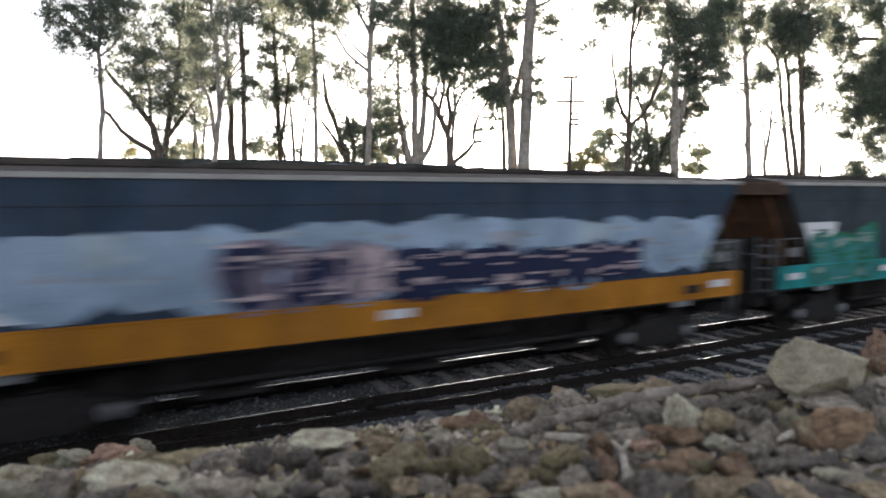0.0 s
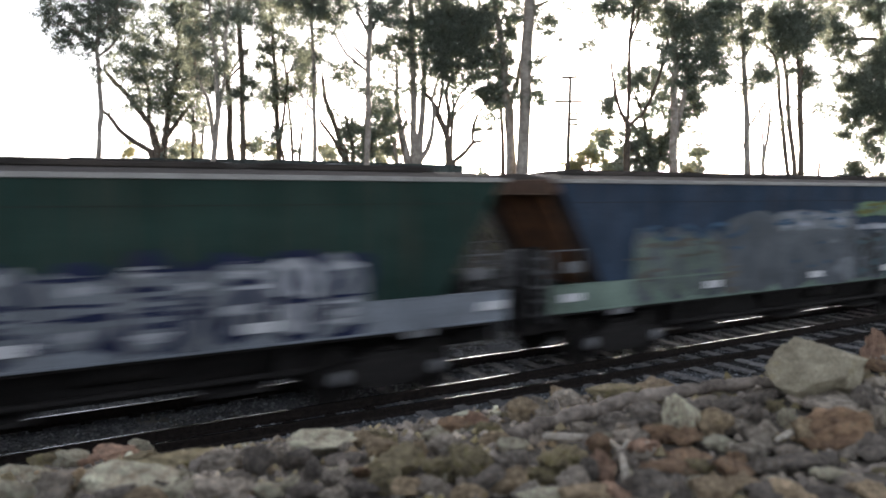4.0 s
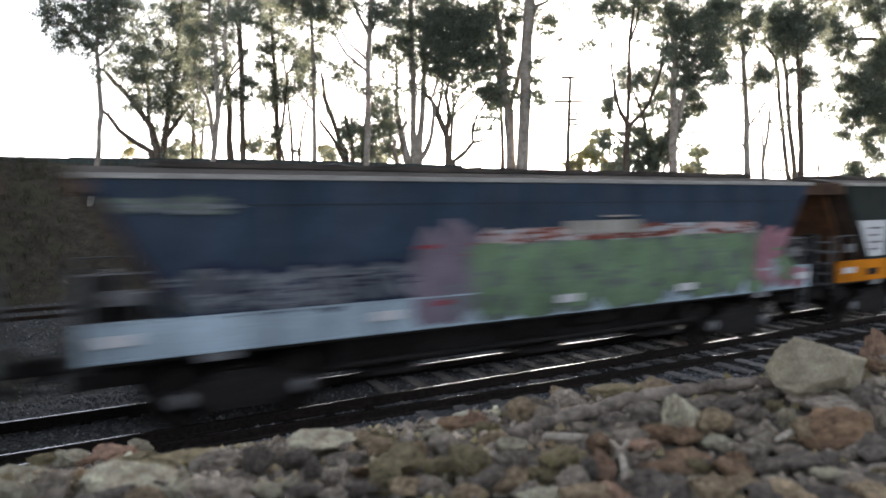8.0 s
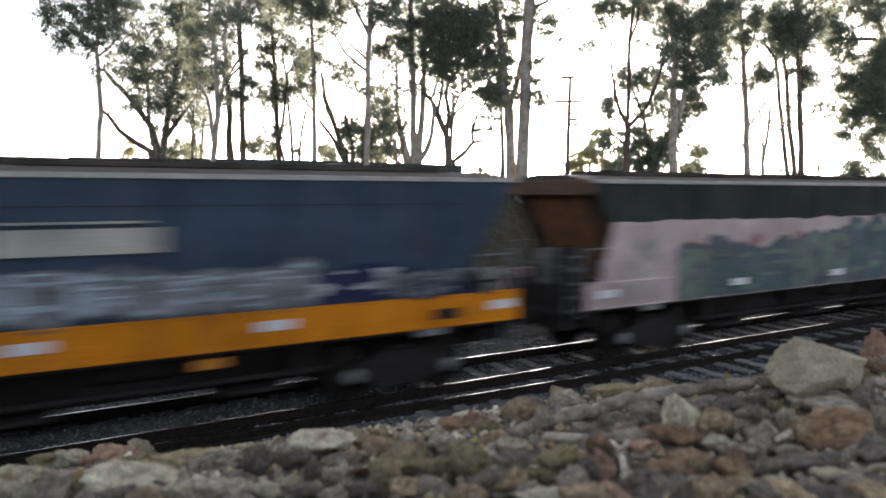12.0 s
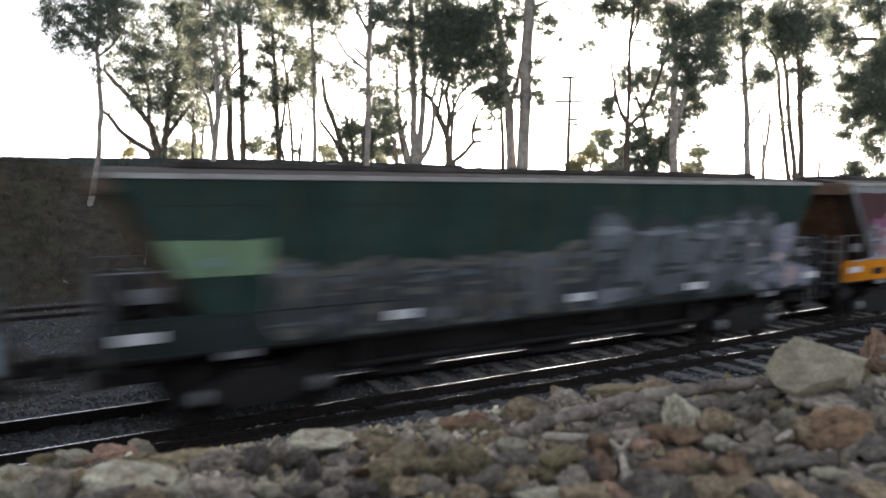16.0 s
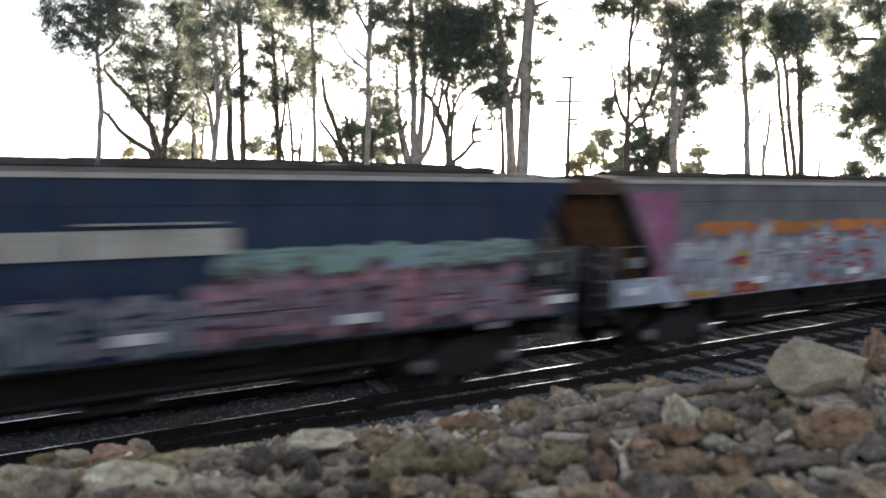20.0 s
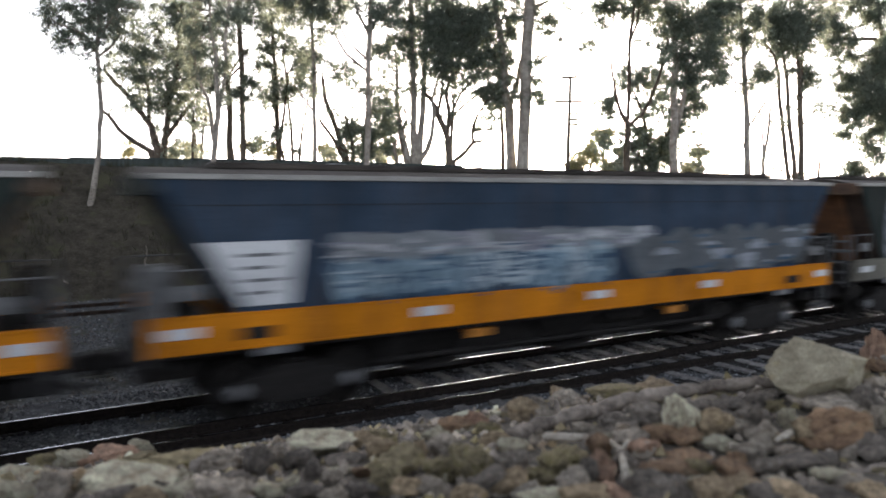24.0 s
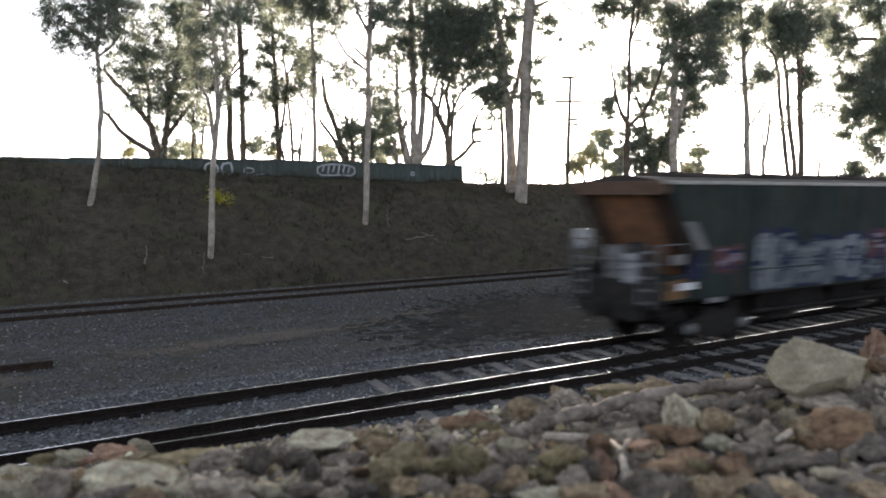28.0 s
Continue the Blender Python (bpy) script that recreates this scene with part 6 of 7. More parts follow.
tree((53.28, 35.26, 3.76), [[(0.17, 0, 0.203), (-0.13, 1.69, 0.179), (-0.53, 4.5, 0.155), (-0.9, 6.82, 0.145), (-1.14, 9.12, 0.135), (-1.49, 10.95, 0.116), (-2.56, 12.23, 0.074)],
      [(0.65, 0, 0.251), (0.46, 2.16, 0.203), (-0.01, 4.5, 0.179), (-0.29, 6.82, 0.155), (-0.59, 9.58, 0.145), (-0.88, 10.95, 0.107)],
      [(1.12, 0, 0.251), (0.92, 3.57, 0.226), (0.71, 6.35, 0.211), (0.47, 8.66, 0.178), (0.22, 11.41, 0.154)],
      [(0.74, 6.82, 0.155), (0.78, 9.12, 0.135), (0.77, 11.41, 0.116), (0.8, 14.13, 0.088)],
      [(0.9, 5.19, 0.075), (1.66, 6.12, 0.075), (2.1, 6.58, 0.075)],
      [(2.49, 0, 0.109), (2.51, 1.69, 0.109), (2.62, 2.4, 0.075)]],
     [(-0.96, 12.77, 1.63, 1.63, 75), (-0.07, 13.68, 1.62, 1.62, 81), (0.92, 12.32, 0.93, 1.16, 23), (1.51, 9.58, 0.65, 0.7, 12), (1.06, 9.12, 0.47, 0.65, 5), (-0.34, 5.66, 0.38, 0.56, 3), (0.64, 7.97, 0.47, 0.37, 3), (-1.62, 14.36, 0.93, 1.16, 23), (0.82, 14.59, 0.93, 1.16, 19), (1.57, 13.45, 0.65, 0.93, 12), (-0.98, 1.55, 0.57, 0.24, 3), (1.06, 1.46, 0.38, 0.24, 3), (-0.2, 16.84, 3.69, 1.15, 142), (-0.11, 6.82, 0.28, 0.28, 3), (-2.12, 12.77, 0.76, 1.32, 14), (1.52, 9.35, 0.85, 0.85, 10), (-0.13, 9.58, 0.57, 0.76, 5), (1.79, 13.68, 0.66, 1.23, 12), (-0.45, 11.64, 1.42, 0.85, 16)],
     "group of thin gum trunks with a shared crown", M_DARKBARK, M_LEAF, far=1.50, full=1.15)
tree((71.16, 33.14, 3.86), [[(0, 0, 0.480), (-1.33, 4.99, 0.360), (-3.11, 8.64, 0.280), (-4.38, 12.76, 0.200), (-5.61, 16.33, 0.168)],
      [(-0.74, 3.95, 0.240), (-2.5, 7.08, 0.224), (-4.69, 8.64, 0.140)],
      [(-3.25, 11.22, 0.224), (-5.74, 13.78, 0.168), (-8.61, 13.78, 0.112)]],
     [(-9.51, 16.07, 1.14, 1.66, 54), (-8.62, 13.78, 1.3, 1.3, 48), (-9.68, 14.29, 1.04, 0.73, 17), (-8.03, 12.5, 0.73, 0.52, 8), (-6.41, 16.58, 1.56, 1.04, 40), (-5.33, 15.81, 0.78, 0.62, 10), (-5.38, 11.73, 1.31, 1.57, 62), (-6.32, 9.67, 1.84, 1.57, 88), (-4.93, 8.12, 2.1, 2.1, 134), (-8.19, 10.18, 1.15, 0.84, 26), (-7.55, 7.86, 1.16, 1.05, 32), (-6.95, 6.3, 1.32, 0.95, 26), (-9.21, 9.67, 0.52, 0.42, 4), (-10.44, 7.86, 0.53, 0.74, 7), (-9.87, 6.82, 0.63, 0.42, 3), (-7.67, 5, 1.06, 0.74, 11), (-5.31, 5.26, 1.32, 1.32, 36), (-4.68, 3.16, 0.74, 1.06, 13), (-8.74, 5.26, 1.06, 0.32, 3), (-5.26, 4.21, 1.06, 0.74, 12), (-7.02, 18.35, 3.63, 1.3, 116), (-2.71, 10.7, 2.62, 5.76, 341), (-9.03, 11.47, 0.63, 0.52, 4), (-4.92, 13.01, 0.78, 0.73, 14)],
     "broad dark gum tree near the line", M_DARKBARK, M_LEAF, far=1.68)
tree((22.03, 33.49, 3.89), [[(0, 0, 0.070), (-0.07, 0.62, 0.053), (-0.14, 0.88, 0.035)]],
     [(-0.4, 0.88, 0.46, 0.3, 7), (0.2, 0.68, 0.53, 0.23, 6), (0.73, 0.55, 0.27, 0.17, 3), (2.85, 0.55, 0.46, 0.23, 4)],
     "small dark shrub on the crest", M_DARKBARK, M_LEAF, far=1.05)
tree((13.40, 43.00, 3.66), [[(0, 0, 0.116), (-0.14, 4.2, 0.096), (-0.35, 6.7, 0.077), (-0.59, 8.82, 0.058)],
      [(0.15, 0, 0.116), (0.58, 3.84, 0.077), (0.98, 5.99, 0.058)],
      [(-0.14, 0, 0.096), (-0.99, 3.49, 0.077), (-1.75, 5.28, 0.046)]],
     [(0.17, 2.69, 0.36, 0.29, 3), (-1.72, 6.17, 0.51, 0.51, 3), (0.84, 7.76, 0.5, 0.5, 3)],
     "thin many-stemmed gum with few leaves", M_DARKBARK, M_LEAF, far=1.16, full=1.15)
tree((7.78, 45.05, 3.88), [[(0, 0, 0.113), (-0.05, 3.18, 0.083), (-0.37, 4.58, 0.053)],
      [(0.14, 0, 0.098), (0.41, 3.18, 0.075), (0.6, 4.93, 0.045)]],
     [(-0.01, 2.3, 0.57, 0.5, 4), (-4.13, 2.23, 0.46, 0.36, 3), (0.66, 4.58, 0.35, 0.42, 3)],
     "pair of twiggy gum saplings", M_DARKBARK, M_SUNTINT_LEAF, far=1.13)
tree((68.12, 37.18, 3.66), [[(0, 0, 0.173), (-0.14, 1.85, 0.116), (-0.6, 2.23, 0.058)]],
     [(-0.33, 2.12, 1.64, 0.77, 31), (-1.68, 1.96, 0.98, 0.55, 12), (1.17, 1.69, 1.2, 0.44, 12)],
     "low round shrub on the skyline", M_DARKBARK, M_LEAF, far=1.74)
tree((6.07, 29.63, 2.73), [[(0, 0, 0.030), (-0.04, 0.46, 0.025)]],
     [(-0.06, 0.46, 0.33, 0.24, 7)],
     "small yellow-leaved sapling on the slope", M_DARKBARK, M_YELLOWLEAF, far=0.76)


# scrub beyond the crest; its sunlit look comes from the leaf colour
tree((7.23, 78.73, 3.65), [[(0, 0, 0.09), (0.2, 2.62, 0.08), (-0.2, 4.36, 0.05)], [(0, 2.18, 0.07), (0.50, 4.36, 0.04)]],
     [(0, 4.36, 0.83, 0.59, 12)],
     "yellow-green scrub behind the embankment, sunlight put into its leaf colour", M_DARKBARK, M_SUNTINT_LEAF, far=1.90)
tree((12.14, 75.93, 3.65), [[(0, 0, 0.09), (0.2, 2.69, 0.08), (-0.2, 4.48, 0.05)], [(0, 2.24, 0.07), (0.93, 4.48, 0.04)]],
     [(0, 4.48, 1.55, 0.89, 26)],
     "yellow-green scrub behind the embankment, sunlight put into its leaf colour", M_DARKBARK, M_SUNTINT_LEAF, far=1.90)
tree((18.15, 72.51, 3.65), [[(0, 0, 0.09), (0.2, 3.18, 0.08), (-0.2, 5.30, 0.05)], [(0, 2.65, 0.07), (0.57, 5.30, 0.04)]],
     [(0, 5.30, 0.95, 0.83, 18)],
     "yellow-green scrub behind the embankment, sunlight put into its leaf colour", M_DARKBARK, M_SUNTINT_LEAF, far=1.90)
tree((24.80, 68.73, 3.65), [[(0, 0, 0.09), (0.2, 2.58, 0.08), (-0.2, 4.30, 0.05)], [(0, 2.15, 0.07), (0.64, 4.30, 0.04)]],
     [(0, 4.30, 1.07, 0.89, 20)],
     "yellow-green scrub behind the embankment, sunlight put into its leaf colour", M_DARKBARK, M_SUNTINT_LEAF, far=1.90)
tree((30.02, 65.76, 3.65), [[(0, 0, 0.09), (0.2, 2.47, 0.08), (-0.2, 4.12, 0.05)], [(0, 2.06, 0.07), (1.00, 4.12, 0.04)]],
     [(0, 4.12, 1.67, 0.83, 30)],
     "yellow-green scrub behind the embankment, sunlight put into its leaf colour", M_DARKBARK, M_SUNTINT_LEAF, far=1.90)
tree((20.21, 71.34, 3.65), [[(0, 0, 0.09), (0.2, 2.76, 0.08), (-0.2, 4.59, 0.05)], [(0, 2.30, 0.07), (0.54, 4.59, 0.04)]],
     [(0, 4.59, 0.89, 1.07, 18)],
     "yellow-green scrub behind the embankment, sunlight put into its leaf colour", M_DARKBARK, M_SUNTINT_LEAF, far=1.90)
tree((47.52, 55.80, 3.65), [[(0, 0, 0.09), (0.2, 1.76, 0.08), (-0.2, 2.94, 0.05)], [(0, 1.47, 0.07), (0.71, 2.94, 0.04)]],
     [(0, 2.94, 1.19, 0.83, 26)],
     "yellow-green scrub behind the embankment, sunlight put into its leaf colour", M_DARKBARK, M_SUNTINT_LEAF, far=1.90)
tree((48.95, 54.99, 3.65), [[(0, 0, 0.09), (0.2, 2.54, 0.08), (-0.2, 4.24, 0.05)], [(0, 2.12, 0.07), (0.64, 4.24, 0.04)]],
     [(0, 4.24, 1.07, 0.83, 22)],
     "yellow-green scrub behind the embankment, sunlight put into its leaf colour", M_DARKBARK, M_SUNTINT_LEAF, far=1.90)
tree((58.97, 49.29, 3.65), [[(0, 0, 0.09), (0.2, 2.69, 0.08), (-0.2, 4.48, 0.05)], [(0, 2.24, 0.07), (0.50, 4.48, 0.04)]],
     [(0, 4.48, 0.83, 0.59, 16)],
     "yellow-green scrub behind the embankment, sunlight put into its leaf colour", M_DARKBARK, M_SUNTINT_LEAF, far=1.90)
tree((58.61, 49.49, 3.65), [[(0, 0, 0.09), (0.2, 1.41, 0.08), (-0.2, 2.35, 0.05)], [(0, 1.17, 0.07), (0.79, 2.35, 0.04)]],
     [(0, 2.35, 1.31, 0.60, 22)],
     "yellow-green scrub behind the embankment, sunlight put into its leaf colour", M_DARKBARK, M_SUNTINT_LEAF, far=1.90)
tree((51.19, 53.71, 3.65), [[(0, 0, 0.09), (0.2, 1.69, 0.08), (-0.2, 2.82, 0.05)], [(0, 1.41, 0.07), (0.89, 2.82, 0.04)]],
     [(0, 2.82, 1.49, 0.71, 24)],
     "yellow-green scrub behind the embankment, sunlight put into its leaf colour", M_DARKBARK, M_SUNTINT_LEAF, far=1.90)


# ---- fence, pole and plants on the embankment ----
def build_fence():
    fence = tagged(new("sheet_fence"), "dark green steel sheet fence with faded white graffiti", "fence")
    fence.location = (-4.2, 32.5, 0)
    n = 10
    for k in range(n):
        x0 = k * 2.4
        wx = x0 - 4.2
        zb = min(crest_height(wx), crest_height(wx + 2.4)) - 0.25
        zt = float(np.interp(wx + 1.2, (-2, 5, 10, 18), (4.84, 4.97, 5.03, 4.98)))
        m = 24
        verts = [(x0 + 2.36 * i / m, 0.025 * (1 if (i // 2) % 2 else -1), z) for z in (zb, zt) for i in range(m + 1)]
        verts += [(x, y + 0.012, z) for x, y, z in verts]
        w = m + 1
        faces = [(i, i + 1, w + i + 1, w + i) for i in range(m)] + [(2 * w + w + i, 2 * w + w + i + 1, 2 * w + i + 1, 2 * w + i) for i in range(m)] + [(w + i, w + i + 1, 3 * w + i + 1, 3 * w + i) for i in range(m)]
        part("fence_sheet", mesh_of("fence_sheet", verts, faces, [M_FENCE]), fence)
        part("fence_post", boxes("fence_post", M_FENCE, (x0 - 0.04, x0 + 0.02, -0.06, 0.06, zb - 0.3, zt + 0.03), bevel=0.005), fence)
        part("fence_rail", boxes("fence_rail", M_FENCE, (x0, x0 + 2.36, -0.05, 0.05, zt - 0.02, zt + 0.02), bevel=0.005), fence)
    rng = random.Random(12)
    white = paint(SPRAY["white"], "spray")

    def strokes(runs, width):
        verts, faces = [], []
        for run in runs:
            for (ax, az), (bx, bz) in zip(run, run[1:]):
                d = math.hypot(bx - ax, bz - az) or 1
                nx, nz = -(bz - az) / d * width / 2, (bx - ax) / d * width / 2
                ex, ez = (bx - ax) / d * width * 0.4, (bz - az) / d * width * 0.4
                base = len(verts)
                y = -0.034 - 0.0004 * (len(faces) % 5)
                verts += [(ax - nx - ex, y, az - nz - ez), (bx - nx + ex, y, bz - nz + ez), (bx + nx + ex, y, bz + nz + ez), (ax + nx - ex, y, az + nz - ez)]
                faces.append((base, base + 1, base + 2, base + 3))
        part("faded_graffiti", mesh_of("faded_graffiti", verts, faces, [white]), fence, "faded white unreadable marks", pose(4.2, -0.01, -0.07))

    def loop(cx, cz, rx, rz, sq=3.0):
        p = lump(rng, cx, cz, rx, rz, sq, 0.05, 14)
        return p + p[:1]

    strokes([loop(12.3, 4.66, 0.98, 0.27, 5.0)] + [[(11.65 + 0.27 * k, 4.84), (11.58 + 0.27 * k, 4.50 + rng.uniform(0, 0.12))] for k in range(6)], 0.09)
    strokes([loop(6.25, 4.62, 0.28, 0.24), [(6.3, 4.4), (6.2, 4.05), (6.45, 3.95)], loop(6.95, 4.62, 0.24, 0.27), [(6.75, 4.5), (7.1, 4.2)]], 0.10)
    strokes([loop(7.95, 4.56, 0.22, 0.13), [(7.9, 4.45), (8.25, 4.36), (8.7, 4.42)]], 0.07)
    strokes([loop(16.6, 4.54, 0.10, 0.08)], 0.05)


build_fence()


def build_pole():
    pole = tagged(new("power_pole"), "distant timber power pole with cross-arms", "power pole")
    pole.location = (40.4, 48.2, 3.5)
    part("pole", tubes("pole", M_POLE, ([(0, 0, 0), (0.08, 0, 5.0), (0.2, 0, 10.45)], [0.22, 0.19, 0.15]), sides=8), pole)
    for x0, x1, z in ((-0.75, 0.65, 10.35), (-1.4, 1.35, 8.2), (-0.1, 0.9, 7.1), (-0.1, 0.85, 6.6), (-0.1, 0.85, 6.15)):
        part("cross_arm", boxes("cross_arm", M_POLE, (x0, x1, -0.10, 0.10, z - 0.12, z + 0.12)), pole, "", pose(0.1, 0, 0, 0, 0, -30))
    ins = tubes("insulator", M_CANT, ([(0, 0, 0), (0, 0, 0.08), (0, 0, 0.16)], [0.04, 0.06, 0.03]))
    for x, z in ((-0.6, 10.42), (0.6, 10.42), (-1.3, 8.27), (-0.7, 8.27), (0.7, 8.27), (1.3, 8.27)):
        part("insulator", ins, pole, "", pose(0, 0, 0, 0, 0, -30) @ pose(x, 0, z))


build_pole()


def build_grass():
    rng = np.random.default_rng(3)
    cs, sp = [], []
    while len(cs) < 3200:
        x, y = rng.uniform(-6, 40), rng.uniform(25.2, 33.5)
        dense = noise.noise((x * 0.45, y * 0.45, 5.0)) + (0.45 if y > 30 else 0.0)
        if dense > rng.uniform(-0.2, 0.6):
            cs.append((x, y, ground_height(float(x), float(y))))
    cs = np.array(cs)
    n = len(cs) * 6
    b = np.repeat(cs, 6, axis=0) + rng.normal(0, 0.09, (n, 3)) * np.array((1, 1, 0.1))
    d = rng.normal(0, 0.38, (n, 3))
    d[:, 2] = 1
    ln = rng.uniform(0.10, 0.34, n)[:, None]
    s = np.stack([rng.normal(size=n), rng.normal(size=n) * 0.3, np.zeros(n)], axis=1)
    s /= np.linalg.norm(s, axis=1)[:, None]
    v = np.stack([b - s * 0.012, b + s * 0.012, b + d * ln], axis=1).reshape(-1, 3)
    me = bpy.data.meshes.new("bank_grass")
    me.from_pydata(v.tolist(), [], np.arange(n * 3).reshape(-1, 3).tolist())
    me.materials.append(M_GRASS)
    tagged(new("bank_grass", me), "short dull grass tufts on the embankment", "grass", kind="stuff")


build_grass()


def build_dead_branches():
    rng = random.Random(8)
    for k, (x, y, ln, yaw, tilt, r) in enumerate(((0.2, 25.9, 2.6, 118, 20, 0.035), (13.6, 27.3, 1.8, 10, 4, 0.03), (13.2, 28.2, 0.9, 80, 62, 0.018), (15.2, 27.1, 1.0, 140, 30, 0.02), (2.7, 26.4, 0.75, 0, 85, 0.035), (4.6, 26.0, 0.8, 60, 78, 0.02), (7.4, 26.6, 1.2, 165, 8, 0.02))):
        pts = [(ln * i / 6, 0.05 * rng.uniform(-1, 1), 0.04 * rng.uniform(-1, 1)) for i in range(7)]
        me = tubes("branch", M_WOOD, (pts, [r * (1 - 0.1 * i) for i in range(7)]))
        ob = tagged(new("fallen_branch", me), "grey dead branch on the embankment slope", "branch", "dead branches")
        ob.matrix_basis = pose(x, y, ground_height(x, y) + 0.03, 0, -tilt, yaw)
    old = tagged(new("scrap_rail", rail_mesh("scrap_rail", 4.2, M_OLDRAIL, M_OLDRAIL)), "loose rusted rail lying on the gravel", "rail")
    old.matrix_basis = pose(-4.4, 16.55, -0.17, 0, 0, 1.0)


build_dead_branches()


# ---- rubble of the bank in front ----
def rock_mesh(name, seed, mat, sub=2, cuts=9, faces=()):
    """A worn broken stone, 2 across each way: a ball cut by softened planes and roughened at several scales."""
    rng = random.Random(seed)
    bm = bmesh.new()
    bmesh.ops.create_icosphere(bm, subdivisions=sub, radius=1.0)
    planes = []
    for _ in range(cuts):
        n = Vector((rng.gauss(0, 1), rng.gauss(0, 1), rng.gauss(0, 1))).normalized()
        planes.append((n, rng.uniform(0.40, 0.74)))
    if faces:
        planes = [(Vector(f[:3]).normalized(), f[3]) for f in faces]
    rough = 0.35 if faces else 1.0
    for v in bm.verts:
        p = v.co.copy()
        for n, d in planes:
            over = p.dot(n) - d
            if over > 0:
                p -= n * over * 0.98
        q = p * 1.5 + Vector((seed * 3.1, 0, 0))
        p += v.co * rough * (0.20 * noise.noise(q) + 0.16 * noise.noise(q * 2.4) + (0.10 * noise.noise(q * 5.0) + 0.05 * noise.noise(q * 11.0) + 0.025 * noise.noise(q * 22.0) if sub > 2 else 0))
        v.co = p
    half = [(max(v.co[k] for v in bm.verts) - min(v.co[k] for v in bm.verts)) / 2 for k in range(3)]
    mid = [(max(v.co[k] for v in bm.verts) + min(v.co[k] for v in bm.verts)) / 2 for k in range(3)]
    for v in bm.verts:
        v.co = [(v.co[k] - mid[k]) / half[k] for k in range(3)]
    return finish(bm, name, mat)


STONE = {
    "buff": surface("buff_sandstone", (0.731, 0.563, 0.358), (0.252, 0.182, 0.114), 2.6, 0.92, 0, 1.0, 22, tint=0.22, patch=(0.525, 0.364, 0.137), patch_scale=1.7, patch_at=0.60),
    "pale": surface("pale_stone", (0.850, 0.832, 0.623), (0.441, 0.353, 0.246), 2.6, 0.92, 0, 1.0, 22, tint=0.2, patch=(0.609, 0.455, 0.173), patch_scale=1.6, patch_at=0.64),
    "grey": surface("grey_stone", (0.670, 0.575, 0.460), (0.230, 0.194, 0.156), 2.6, 0.92, 0, 1.0, 22, tint=0.25, patch=(0.420, 0.313, 0.191), patch_scale=1.6, patch_at=0.60),
    "slate": surface("dark_grey_stone", (0.405, 0.346, 0.288), (0.130, 0.109, 0.090), 2.6, 0.92, 0, 1.0, 22, tint=0.25, patch=(0.315, 0.232, 0.146), patch_scale=1.6, patch_at=0.60),
    "pink": surface("pinkish_stone", (0.670, 0.422, 0.285), (0.263, 0.167, 0.118), 2.6, 0.92, 0, 1.0, 22, tint=0.2, patch=(0.483, 0.384, 0.255), patch_scale=1.6, patch_at=0.58),
    "rust": surface("rusty_orange_stone", (0.540, 0.345, 0.200), (0.200, 0.126, 0.082), 2.4, 0.92, 0, 1.0, 22, tint=0.2, patch=(0.399, 0.303, 0.191), patch_scale=1.5, patch_at=0.55),
    "olive": surface("lichened_stone", (0.512, 0.422, 0.248), (0.179, 0.144, 0.086), 2.6, 0.95, 0, 1.0, 22, tint=0.2, patch=(0.284, 0.242, 0.109), patch_scale=2.2, patch_at=0.52),
    "khaki": surface("khaki_stone", (0.52, 0.465, 0.335), (0.27, 0.235, 0.165), 1.6, 0.92, 0, 1.0, 22, patch=(0.40, 0.34, 0.21), patch_scale=1.2, patch_at=0.58),
}
WORDS = {"khaki": "large khaki", "buff": "buff sandstone", "pale": "pale cream", "grey": "grey", "slate": "dark grey", "pink": "pinkish brown", "rust": "rust-orange", "olive": "lichen-grown olive"}
ROCKS_A = ((-0.125, 2.438, 2.493, 0.079, 0.039, "pale"),
           (-0.149, 2.103, 2.593, 0.045, 0.038, "pale"),
           (-0.066, 2.945, 2.363, 0.069, 0.039, "olive"),
           (0.022, 2.895, 2.367, 0.061, 0.035, "pale"),
           (-0.033, 1.829, 2.682, 0.057, 0.038, "grey"),
           (-0.109, 1.866, 2.675, 0.047, 0.030, "pale"),
           (0.027, 1.845, 2.658, 0.035, 0.019, "buff"),
           (0.151, 2.665, 2.421, 0.094, 0.037, "pink"),
           (0.078, 2.655, 2.430, 0.044, 0.026, "pink"),
           (0.246, 2.772, 2.422, 0.045, 0.032, "pale"),
           (0.184, 2.371, 2.513, 0.074, 0.026, "olive"),
           (0.306, 2.134, 2.577, 0.129, 0.033, "olive"),
           (0.381, 1.980, 2.612, 0.074, 0.033, "grey"),
           (0.142, 1.770, 2.681, 0.104, 0.039, "pale"),
           (0.060, 1.832, 2.665, 0.050, 0.028, "pale"),
           (0.251, 1.893, 2.627, 0.040, 0.017, "pale"))
